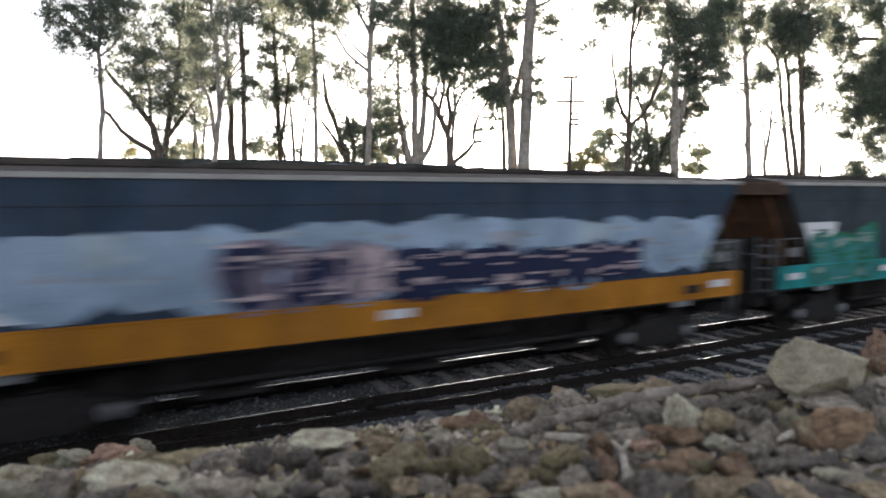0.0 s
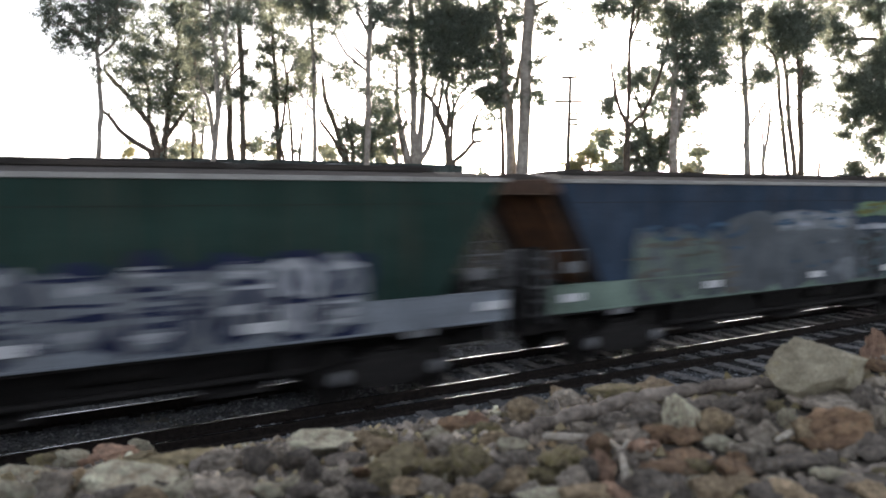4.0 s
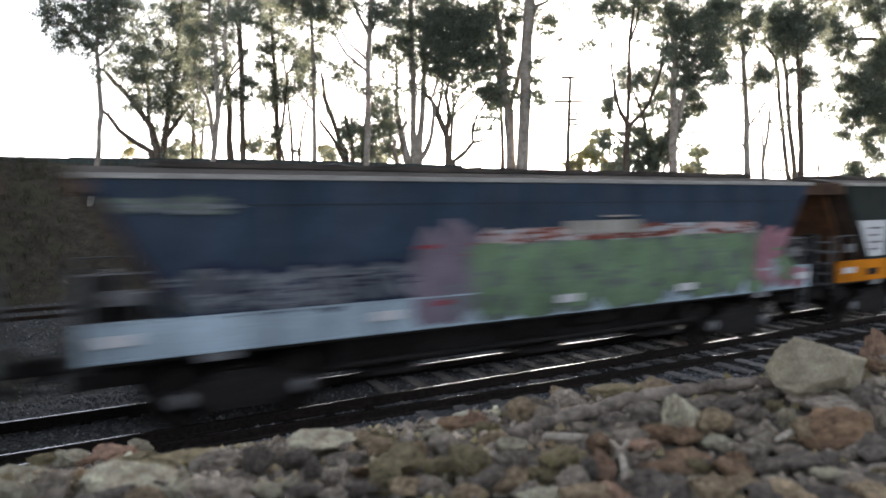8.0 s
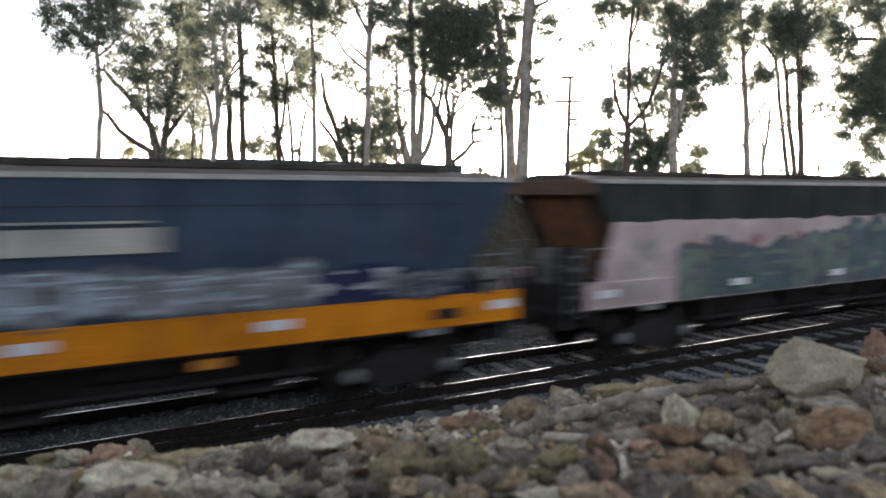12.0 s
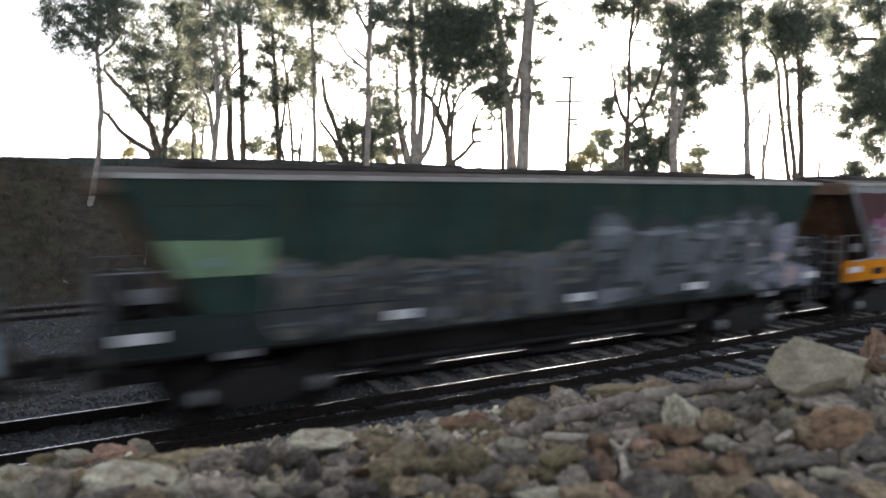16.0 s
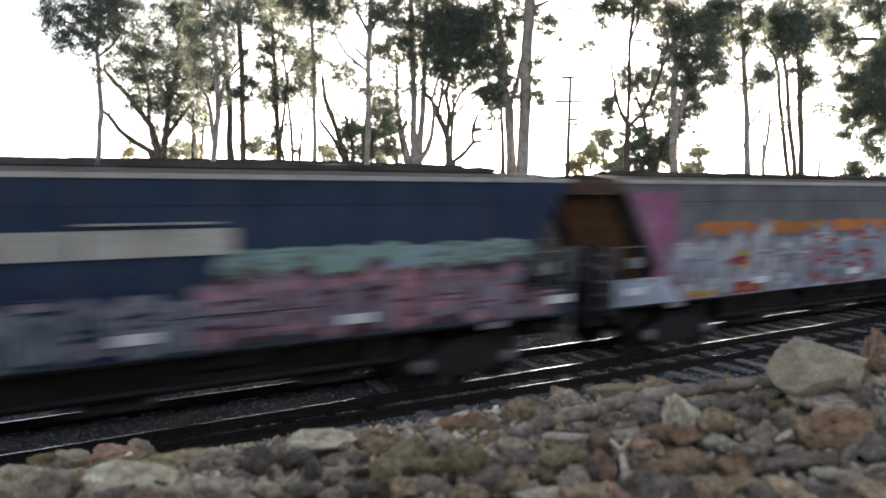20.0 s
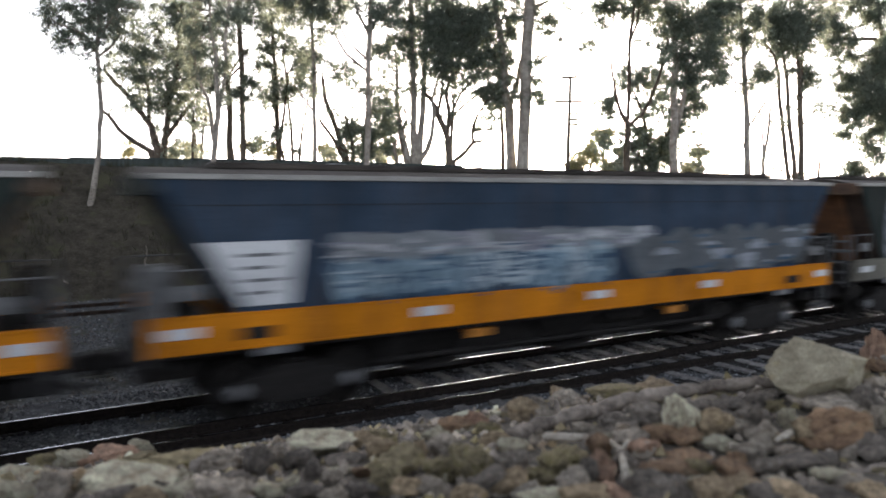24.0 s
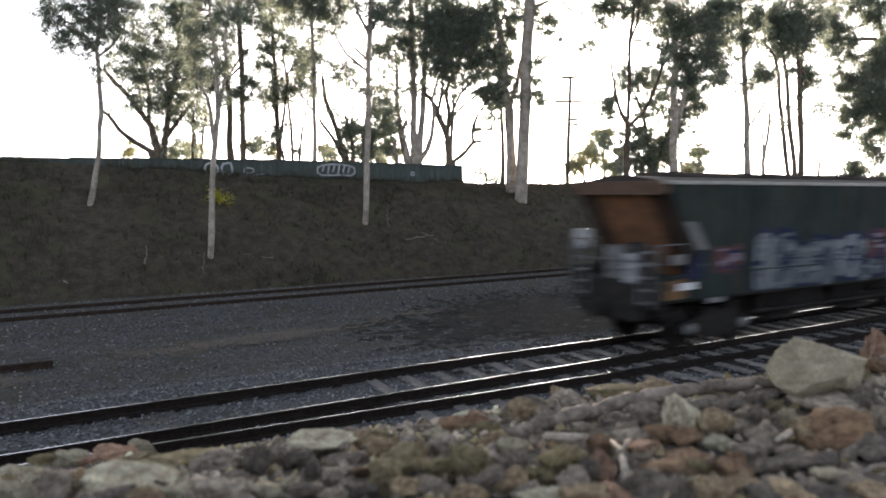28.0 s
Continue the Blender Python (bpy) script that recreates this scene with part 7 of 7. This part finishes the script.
ROCKS_B = ((0.238, 1.635, 2.688, 0.046, 0.021, "pale"),
           (0.192, 1.712, 2.674, 0.034, 0.019, "slate"),
           (0.321, 1.600, 2.694, 0.073, 0.029, "grey"),
           (0.380, 1.714, 2.661, 0.058, 0.020, "slate"),
           (0.442, 1.771, 2.667, 0.042, 0.048, "slate"),
           (0.513, 1.861, 2.637, 0.048, 0.038, "grey"),
           (0.410, 1.543, 2.691, 0.040, 0.019, "pale"),
           (0.459, 1.572, 2.683, 0.027, 0.019, "pale"),
           (0.088, 1.703, 2.687, 0.059, 0.021, "slate"),
           (0.153, 1.638, 2.693, 0.052, 0.018, "buff"),
           (0.676, 1.923, 2.626, 0.100, 0.046, "pale"),
           (0.562, 1.799, 2.649, 0.047, 0.039, "slate"),
           (0.725, 1.849, 2.625, 0.032, 0.027, "grey"),
           (0.809, 1.943, 2.605, 0.050, 0.027, "buff"),
           (0.855, 1.940, 2.605, 0.072, 0.025, "olive"),
           (0.687, 1.767, 2.633, 0.064, 0.016, "slate"))
ROCKS_C = ((0.558, 1.642, 2.674, 0.032, 0.032, "slate"),
           (0.569, 1.550, 2.682, 0.029, 0.021, "grey"),
           (0.660, 1.583, 2.668, 0.028, 0.016, "rust"),
           (0.786, 1.713, 2.659, 0.056, 0.040, "buff"),
           (0.732, 1.528, 2.694, 0.070, 0.043, "olive"),
           (0.824, 1.624, 2.672, 0.047, 0.037, "buff"),
           (0.658, 1.415, 2.708, 0.047, 0.032, "olive"),
           (0.677, 1.353, 2.709, 0.038, 0.023, "buff"),
           (0.586, 1.410, 2.704, 0.039, 0.021, "slate"),
           (1.018, 1.832, 2.626, 0.047, 0.025, "pale"),
           (1.114, 1.875, 2.622, 0.056, 0.028, "rust"),
           (1.191, 1.872, 2.627, 0.049, 0.030, "pink"),
           (1.164, 1.762, 2.641, 0.041, 0.025, "olive"),
           (0.951, 1.620, 2.669, 0.072, 0.035, "grey"),
           (0.868, 1.389, 2.712, 0.059, 0.045, "olive"),
           (0.799, 1.416, 2.706, 0.046, 0.039, "olive"))
ROCKS_D = ((0.729, 1.323, 2.711, 0.040, 0.023, "grey"),
           (0.844, 1.276, 2.721, 0.047, 0.034, "slate"),
           (0.974, 1.362, 2.707, 0.046, 0.037, "slate"),
           (1.088, 1.594, 2.667, 0.051, 0.026, "buff"),
           (1.082, 1.506, 2.680, 0.046, 0.028, "pale"),
           (0.468, 1.460, 2.705, 0.044, 0.023, "slate"),
           (0.521, 1.418, 2.705, 0.038, 0.018, "grey"),
           (1.337, 1.798, 2.656, 0.055, 0.045, "buff"),
           (1.466, 1.895, 2.634, 0.040, 0.026, "grey"),
           (1.343, 1.680, 2.670, 0.042, 0.040, "grey"),
           (1.565, 1.824, 2.659, 0.076, 0.036, "grey"),
           (1.640, 1.997, 2.623, 0.028, 0.024, "buff"),
           (1.070, 1.269, 2.725, 0.064, 0.048, "olive"),
           (0.987, 1.257, 2.711, 0.041, 0.024, "olive"),
           (1.018, 1.183, 2.719, 0.041, 0.026, "grey"),
           (0.910, 1.163, 2.718, 0.053, 0.018, "pale"))
ROCKS_E = ((1.081, 1.199, 2.721, 0.026, 0.034, "slate"),
           (1.190, 1.525, 2.670, 0.031, 0.018, "grey"),
           (1.737, 1.785, 2.672, 0.094, 0.029, "olive"),
           (1.859, 1.723, 2.691, 0.074, 0.029, "buff"),
           (1.254, 1.335, 2.706, 0.035, 0.034, "rust"),
           (1.128, 1.207, 2.723, 0.039, 0.037, "pink"),
           (0.991, 1.112, 2.725, 0.063, 0.023, "buff"),
           (1.057, 1.080, 2.723, 0.050, 0.020, "pink"),
           (1.391, 1.355, 2.696, 0.056, 0.022, "grey"),
           (1.355, 1.278, 2.704, 0.053, 0.023, "pink"),
           (1.474, 1.320, 2.707, 0.050, 0.029, "rust"),
           (1.502, 1.264, 2.710, 0.044, 0.025, "rust"),
           (1.513, 1.389, 2.694, 0.043, 0.018, "olive"),
           (1.559, 1.355, 2.732, 0.040, 0.063, "pale"),
           (1.553, 1.289, 2.737, 0.047, 0.061, "pale"),
           (1.580, 1.251, 2.733, 0.057, 0.051, "buff"))
ROCKS_F = ((1.285, 1.123, 2.718, 0.076, 0.024, "rust"),
           (1.372, 1.142, 2.714, 0.052, 0.019, "rust"),
           (1.142, 1.061, 2.732, 0.058, 0.032, "slate"),
           (1.184, 1.043, 2.729, 0.046, 0.028, "slate"),
           (1.544, 1.172, 2.715, 0.058, 0.020, "pale"),
           (1.666, 1.270, 2.722, 0.066, 0.033, "slate"),
           (1.764, 1.250, 2.731, 0.052, 0.037, "slate"),
           (1.668, 1.217, 2.723, 0.045, 0.029, "grey"),
           (1.619, 1.119, 2.738, 0.042, 0.042, "grey"),
           (1.535, 1.080, 2.733, 0.052, 0.035, "grey"),
           (1.448, 1.071, 2.721, 0.030, 0.020, "rust"),
           (1.380, 1.018, 2.728, 0.050, 0.027, "rust"),
           (1.453, 0.994, 2.731, 0.042, 0.027, "slate"),
           (1.336, 0.957, 2.729, 0.050, 0.021, "buff"),
           (1.233, 0.958, 2.734, 0.048, 0.027, "buff"),
           (1.232, 0.998, 2.729, 0.038, 0.023, "pale"))
ROCKS_G = ((1.411, 0.937, 2.726, 0.022, 0.017, "pale"),
           (1.380, 0.874, 2.734, 0.068, 0.024, "buff"),
           (1.332, 0.895, 2.731, 0.049, 0.020, "slate"),
           (1.810, 1.166, 2.739, 0.031, 0.036, "pale"),
           (1.907, 1.267, 2.729, 0.030, 0.023, "olive"),
           (1.543, 0.966, 2.733, 0.063, 0.027, "slate"),
           (1.601, 0.945, 2.734, 0.043, 0.025, "slate"),
           (1.775, 1.015, 2.758, 0.090, 0.056, "rust"),
           (1.729, 1.058, 2.744, 0.045, 0.041, "buff"),
           (1.817, 0.986, 2.759, 0.046, 0.052, "rust"),
           (2.050, 1.170, 2.749, 0.109, 0.028, "grey"),
           (2.160, 1.263, 2.814, 0.169, 0.099, "khaki"),
           (2.713, 1.404, 2.806, 0.048, 0.061, "pink"),
           (2.474, 1.284, 2.790, 0.040, 0.026, "rust"),
           (2.089, 1.097, 2.771, 0.052, 0.051, "slate"),
           (1.981, 1.008, 2.757, 0.028, 0.040, "grey"))
ROCKS_H = ((1.540, 0.876, 2.733, 0.051, 0.022, "pale"),
           (1.548, 0.824, 2.733, 0.057, 0.019, "grey"),
           (1.756, 0.909, 2.744, 0.051, 0.031, "slate"),
           (1.721, 0.945, 2.731, 0.032, 0.017, "grey"),
           (1.443, 0.826, 2.730, 0.055, 0.016, "slate"),
           (1.515, 0.780, 2.737, 0.044, 0.023, "buff"),
           (1.941, 1.351, 2.730, 0.044, 0.027, "slate"),
           (1.815, 1.370, 2.722, 0.064, 0.032, "slate"),
           (1.575, 1.470, 2.702, 0.063, 0.035, "slate"),
           (1.451, 1.488, 2.691, 0.062, 0.031, "slate"),
           (1.774, 1.444, 2.708, 0.054, 0.024, "slate"),
           (1.229, 1.218, 2.714, 0.037, 0.029, "slate"),
           (1.333, 1.079, 2.721, 0.036, 0.022, "olive"),
           (1.607, 1.033, 2.726, 0.038, 0.020, "grey"),
           (1.363, 1.502, 2.680, 0.051, 0.024, "grey"),
           (0.884, 1.247, 2.719, 0.044, 0.029, "buff"))
ROCKS_I = ((0.894, 1.195, 2.717, 0.038, 0.020, "grey"),
           (0.778, 1.250, 2.715, 0.043, 0.018, "buff"))


def build_rocks():
    rng = random.Random(21)
    forms = [rock_mesh("rock", 40 + k, STONE["grey"], 4, rng.randint(7, 11)) for k in range(13)]
    small = [rock_mesh("stone", 80 + k, STONE["grey"], 3, rng.randint(8, 12)) for k in range(8)]

    def lay(me, x, y, z, rx, rz, colour, group, name):
        ob = new(name, me)
        ob.material_slots[0].link = "OBJECT"
        ob.material_slots[0].material = STONE[colour]
        ry = rx * rng.uniform(0.7, 1.0)
        sway = 0.15 if rx > 0.15 else min(1.0, 0.9 * rz / rx)
        m = Matrix.LocRotScale((x, y, z), Euler((sway * rng.uniform(-0.4, 0.4), sway * rng.uniform(-0.35, 0.35), -YAW + sway * rng.uniform(-0.5, 0.5))), (rx, ry, rz))
        ob.matrix_basis = m
        tagged(ob, "%s rough broken stone lying on the rubble bank" % WORDS[colour], "rock", group)

    boulder = rock_mesh("boulder", 77, STONE["buff"], 5, 0, ((-0.50, -0.62, 0.66, 0.42), (0.62, -0.74, -0.02, 0.34), (0.10, -0.85, -0.40, 0.46), (-0.86, -0.1, 0.34, 0.55), (0.52, -0.1, 0.85, 0.50), (0, 1, 0.2, 0.55)))
    k = 0
    for x, y, z, rx, rz, c in ROCKS_A + ROCKS_B + ROCKS_C + ROCKS_D + ROCKS_E + ROCKS_F + ROCKS_G + ROCKS_H + ROCKS_I:
        lay(boulder if rx > 0.15 else forms[k % 13], x, y, z, rx if rx > 0.15 else rx * 1.08, rz if rx > 0.15 else rz * 1.06, c, "rocks of the rubble bank", "rock")
        k += 1
    kinds = ["grey"] * 6 + ["buff"] * 3 + ["slate"] * 6 + ["pink"] + ["pale"] * 3 + ["olive"] * 2
    for k in range(110):
        u, w = rng.uniform(-1.9, 2.2), rng.uniform(1.2, 2.6)
        p = RIGHT * u + AHEAD * w
        r = rng.uniform(0.018, 0.032)
        rz = r * rng.uniform(0.5, 0.85)
        lay(forms[k % 13], p.x, p.y, ground_height(p.x, p.y) - 0.004, r * rng.uniform(0.9, 1.7), rz, rng.choice(kinds), "rocks of the rubble bank", "rock")
    for k in range(250):
        u, w = rng.uniform(-1.9, 2.2), rng.uniform(1.15, 2.75)
        p = RIGHT * u + AHEAD * w
        r = rng.choice((0.010, 0.013, 0.016, 0.02, 0.024))
        lay(small[k % 8], p.x, p.y, ground_height(p.x, p.y) + r * 0.2, r * rng.uniform(0.9, 1.9), r * rng.uniform(0.35, 0.85), rng.choice(kinds), "small stones of the rubble bank", "stone")


build_rocks()


def build_rubble():
    """The many smaller broken stones that fill the bank between the rocks, as one mesh."""
    rng = np.random.default_rng(31)
    forms = []
    for k in range(6):
        me = rock_mesh("form", 120 + k, STONE["grey"], 2, 9)
        v = np.array([tuple(q.co) for q in me.vertices])
        forms.append((v, np.array([tuple(p.vertices) for p in me.polygons])))
        bpy.data.meshes.remove(me)
    mats = [STONE[c] for c in ("grey", "buff", "slate", "slate", "pale", "grey", "slate", "olive")]
    vs, fs, idx, base = [], [], [], 0
    for k in range(850):
        p = RIGHT * float(rng.uniform(-2.0, 2.4)) + AHEAD * float(rng.uniform(1.1, 3.0))
        v, f = forms[k % 6]
        e = Euler(tuple(rng.uniform(0, 6.28, 3))).to_matrix()
        r = rng.uniform(0.010, 0.024) * np.array((rng.uniform(0.9, 2.1), 1.0, rng.uniform(0.35, 0.8)))
        vs.append((v * r) @ np.array(e).T + np.array((p.x, p.y, ground_height(p.x, p.y) + float(rng.uniform(-0.005, 0.012)))))
        fs.append(f + base)
        idx.append(np.full(len(f), rng.integers(0, len(mats))))
        base += len(v)
    tagged(new("rubble", mesh_of("rubble", np.concatenate(vs).tolist(), np.concatenate(fs).tolist(), mats, np.concatenate(idx))), "small brown and grey broken stones filling the bank", "rubble", kind="stuff")


build_rubble()


def scatter(name, label, seed, count, spot, size, mats):
    """Many small stones as one object: squashed octahedra."""
    rng = np.random.default_rng(seed)
    pts = np.array([spot(rng) for _ in range(count)])
    base = np.array([(1, 0, 0), (0, 1, 0), (-1, 0, 0), (0, -1, 0), (0.15, 0.1, 0.8), (0, 0, -0.8)])
    tri = np.array([(0, 1, 4), (1, 2, 4), (2, 3, 4), (3, 0, 4), (1, 0, 5), (2, 1, 5), (3, 2, 5), (0, 3, 5)])
    r = size[0] + (size[1] - size[0]) * rng.random(count) ** 2
    v = base[None] * r[:, None, None] * rng.uniform(0.6, 1.25, (count, 6, 3))
    a = rng.uniform(0, 6.28, count)
    ca, sa = np.cos(a), np.sin(a)
    x, y = v[..., 0] * ca[:, None] - v[..., 1] * sa[:, None], v[..., 0] * sa[:, None] + v[..., 1] * ca[:, None]
    v = np.stack([x, y, v[..., 2]], axis=-1) + pts[:, None]
    f = (tri[None] + 6 * np.arange(count)[:, None, None]).reshape(-1, 3)
    idx = np.repeat(rng.integers(0, len(mats), count), 8)
    tagged(new(name, mesh_of(name, v.reshape(-1, 3).tolist(), f.tolist(), mats, idx)), label, "gravel", kind="stuff")


def rubble_spot(rng):
    p = RIGHT * float(rng.uniform(-2.0, 2.4)) + AHEAD * float(rng.uniform(1.0, 3.2))
    return (p.x, p.y, ground_height(p.x, p.y) + 0.004)


def bank_spot(rng):
    while True:
        u, w = float(rng.uniform(-7.0, 7.0)), float(rng.uniform(-4.0, 4.2))
        if not (-1.9 < u < 2.3 and 1.1 < w < 3.0):
            break
    p = RIGHT * u + AHEAD * w
    return (p.x, p.y, ground_height(p.x, p.y) + 0.006)


def ballast_spot(rng):
    x, y = float(rng.uniform(-4, 26)), float(rng.uniform(7.7, 13.6))
    return (x, y, ground_height(x, y) + 0.012)


def yard_spot(rng):
    x, y = float(rng.uniform(-5, 24)), float(rng.uniform(13.4, 25.2))
    return (x, y, ground_height(x, y) + 0.006)


M_CHIP = surface("ballast_chip", (0.295, 0.304, 0.312), (0.13, 0.134, 0.138), 30, 0.9, 0, 0.3, 60)
M_CHIP2 = surface("dark_ballast_chip", (0.112, 0.117, 0.124), (0.05, 0.051, 0.053), 30, 0.9, 0, 0.3, 60)
M_CHIP4 = surface("pale_chip", (0.34, 0.335, 0.32), (0.20, 0.195, 0.185), 30, 0.9, 0, 0.3, 60)
M_CHIP3 = surface("brown_chip", (0.15, 0.125, 0.105), (0.08, 0.068, 0.058), 30, 0.9, 0, 0.3, 60)
scatter("rubble_chips", "small broken chips between the rocks", 5, 5200, rubble_spot, (0.008, 0.026), [STONE["grey"], STONE["slate"], STONE["slate"], STONE["olive"]])
scatter("bank_stones", "loose broken stones over the rubble bank", 9, 9000, bank_spot, (0.02, 0.075), [STONE["grey"], STONE["buff"], STONE["slate"], STONE["slate"], STONE["pink"], STONE["olive"]])
scatter("ballast_stones", "loose grey track ballast", 6, 22000, ballast_spot, (0.02, 0.05), [M_CHIP, M_CHIP2, M_CHIP2])
scatter("yard_gravel", "sparse dark gravel between the tracks", 7, 38000, yard_spot, (0.010, 0.042), [M_CHIP2] * 13 + [M_CHIP] * 2 + [M_CHIP3] * 6 + [M_CHIP4])


def ragged_sheet(name, label, category, mat, spots, s, lift, ragged=1.0):
    """Ragged thin sheets that follow the ground: worn dirt, dark fines and painted shade. spots: (x, y, half length,
    half width, lean).
    """
    verts, faces = [], []
    rng = random.Random(17)
    for cx, cy, rx, ry, lean in spots:
        for i in range(int(-rx / s), int(rx / s)):
            for j in range(int(-ry / s), int(ry / s) + 1):
                x, y = cx + i * s, cy + j * s + lean * (i * s)
                e = ((i * s) / rx) ** 2 + ((j * s) / ry) ** 2
                if e + ragged * (0.9 * noise.noise((x * 1.1, y * 1.9, 2.0)) + 0.6 * noise.noise((x * 4.0, y * 4.0, 7.0)) + 0.3 * noise.noise((x * 11.0, y * 11.0, 7.0)) + rng.uniform(-0.6, 0.6)) < 0.66:
                    b = len(verts)
                    verts += [(px, py, ground_height(px, py) + lift) for px, py in ((x, y), (x + s, y + lean * s), (x + s, y + lean * s + s), (x, y + s))]
                    faces.append((b, b + 1, b + 2, b + 3))
    tagged(new(name, mesh_of(name, verts, faces, [mat])), label, category, kind="stuff")


ragged_sheet("dirt_path", "worn bare brown dirt in the gravel", "dirt", M_DIRT, ((4.6, 17.4, 4.6, 0.75, 0.10), (-1.9, 15.6, 1.6, 0.55, 0.10), (9.5, 18.6, 2.0, 0.5, 0.10)), 0.05, 0.020)
# two yard spots of dark fines; the third paints shade under the train
ragged_sheet("dark_fines", "dark fines over the gravel, with under-train shade painted on the track bed", "dirt", M_FINES_SHADE, ((15.0, 16.4, 8.5, 4.2, 0.06), (27.0, 18.0, 9.0, 4.6, 0.05), (22.5, 10.4, 16.0, 3.6, 0.0)), 0.16, 0.024, 0.8)


def build_stick():
    rng = random.Random(5)
    pts, rad = [], []
    for (u0, w0, d0, r0), (u1, w1, d1, r1) in zip(STICK, STICK[1:]):
        for s in range(5):
            t = s / 5
            pts.append(EYE + RIGHT * (u0 + (u1 - u0) * t) + AHEAD * (w0 + (w1 - w0) * t + rng.uniform(-0.006, 0.006)) + Vector((0, 0, -(d0 + (d1 - d0) * t) + rng.uniform(-0.005, 0.005))))
            rad.append((r0 + (r1 - r0) * t) * rng.uniform(0.86, 1.12))
    ob = tagged(new("dead_stick"), "long weathered grey branch lying across the rocks", "branch")
    part("limb", tubes("limb", M_WOOD, (pts, rad), sides=10), ob)
    part("broken_twig", tubes("broken_twig", M_WOOD, ([pts[9], pts[9] + Vector((0.02, 0.03, 0.035)), pts[9] + Vector((0.03, 0.05, 0.05))], [0.014, 0.011, 0.006]), sides=8), ob)
    for run, label in ((((0.405, 1.851, 0.678, 0.009), (0.361, 1.851, 0.680, 0.012), (0.322, 1.876, 0.687, 0.012), (0.293, 1.895, 0.693, 0.013)), "short grey stick end lying under the long branch"),
                       (((0.421, 1.513, 0.652, 0.010), (0.441, 1.612, 0.656, 0.010), (0.458, 1.702, 0.660, 0.010), (0.451, 1.782, 0.664, 0.007)), "bleached forked twig standing among the rocks"),
                       (((0.869, 1.729, 0.643, 0.006), (0.924, 1.769, 0.639, 0.010), (0.980, 1.805, 0.636, 0.008)), "pale broken stick between two stones")):
        pts = [EYE + RIGHT * u + AHEAD * w + Vector((0, 0, -dz)) for u, w, dz, r in run]
        ob = tagged(new("twig", tubes("twig", M_TWIG, (pts, [r for u, w, dz, r in run]), sides=8)), label, "twig")
        if "forked" in label:
            part("fork", tubes("fork", M_TWIG, ([pts[2], EYE + RIGHT * 0.497 + AHEAD * 1.772 + Vector((0, 0, -0.658))], [0.008, 0.005]), sides=8), ob)


M_TWIG = surface("bleached_twig_wood", (0.46, 0.41, 0.34), (0.24, 0.21, 0.17), 12, 0.85, 0, 0.5, 50)
STICK = ((0.203, 1.964, 0.722, 0.024), (0.272, 2.044, 0.720, 0.026), (0.390, 2.114, 0.714, 0.027), (0.513, 2.180, 0.706, 0.027), (0.627, 2.261, 0.698, 0.026), (0.727, 2.272, 0.686, 0.024), (0.871, 2.299, 0.670, 0.022), (1.006, 2.295, 0.653, 0.021), (1.125, 2.261, 0.637, 0.020), (1.208, 2.237, 0.629, 0.018))
build_stick()


# ---- the train runs through at a steady 83 km/h ----
def motions():
    speed = 22.95
    turn = 88.0 * FPS          # degrees a second, just short of rolling so that each frame's turn stays under a right angle
    for w, start, sets in WAGONS:
        walk(w, [(0.0, pose(start, MID, 0)), (28.0, pose(start + speed * 28.0, MID, 0))])
        t0, t1 = (-6.0 - start - 7) / speed, (30.0 - start + 7) / speed
        f0, f1 = max(0, int(t0 * FPS)), min(28 * FPS, int(t1 * FPS))
        for s in sets:
            x = s.matrix_basis.translation.copy()
            rows = [] if f0 <= 0 else [(0.0, pose(x.x, x.y, x.z))]
            for k, f in enumerate(range(f0, f1 + 1)):
                rows.append((f / FPS, pose(x.x, x.y, x.z, 0, (88.0 * k) % 360.0, 0)))
            if f1 < 28 * FPS:
                rows.append((28.0, pose(x.x, x.y, x.z, 0, (88.0 * (f1 - f0)) % 360.0, 0)))
            if len(rows) > 1:
                walk(s, rows)


motions()
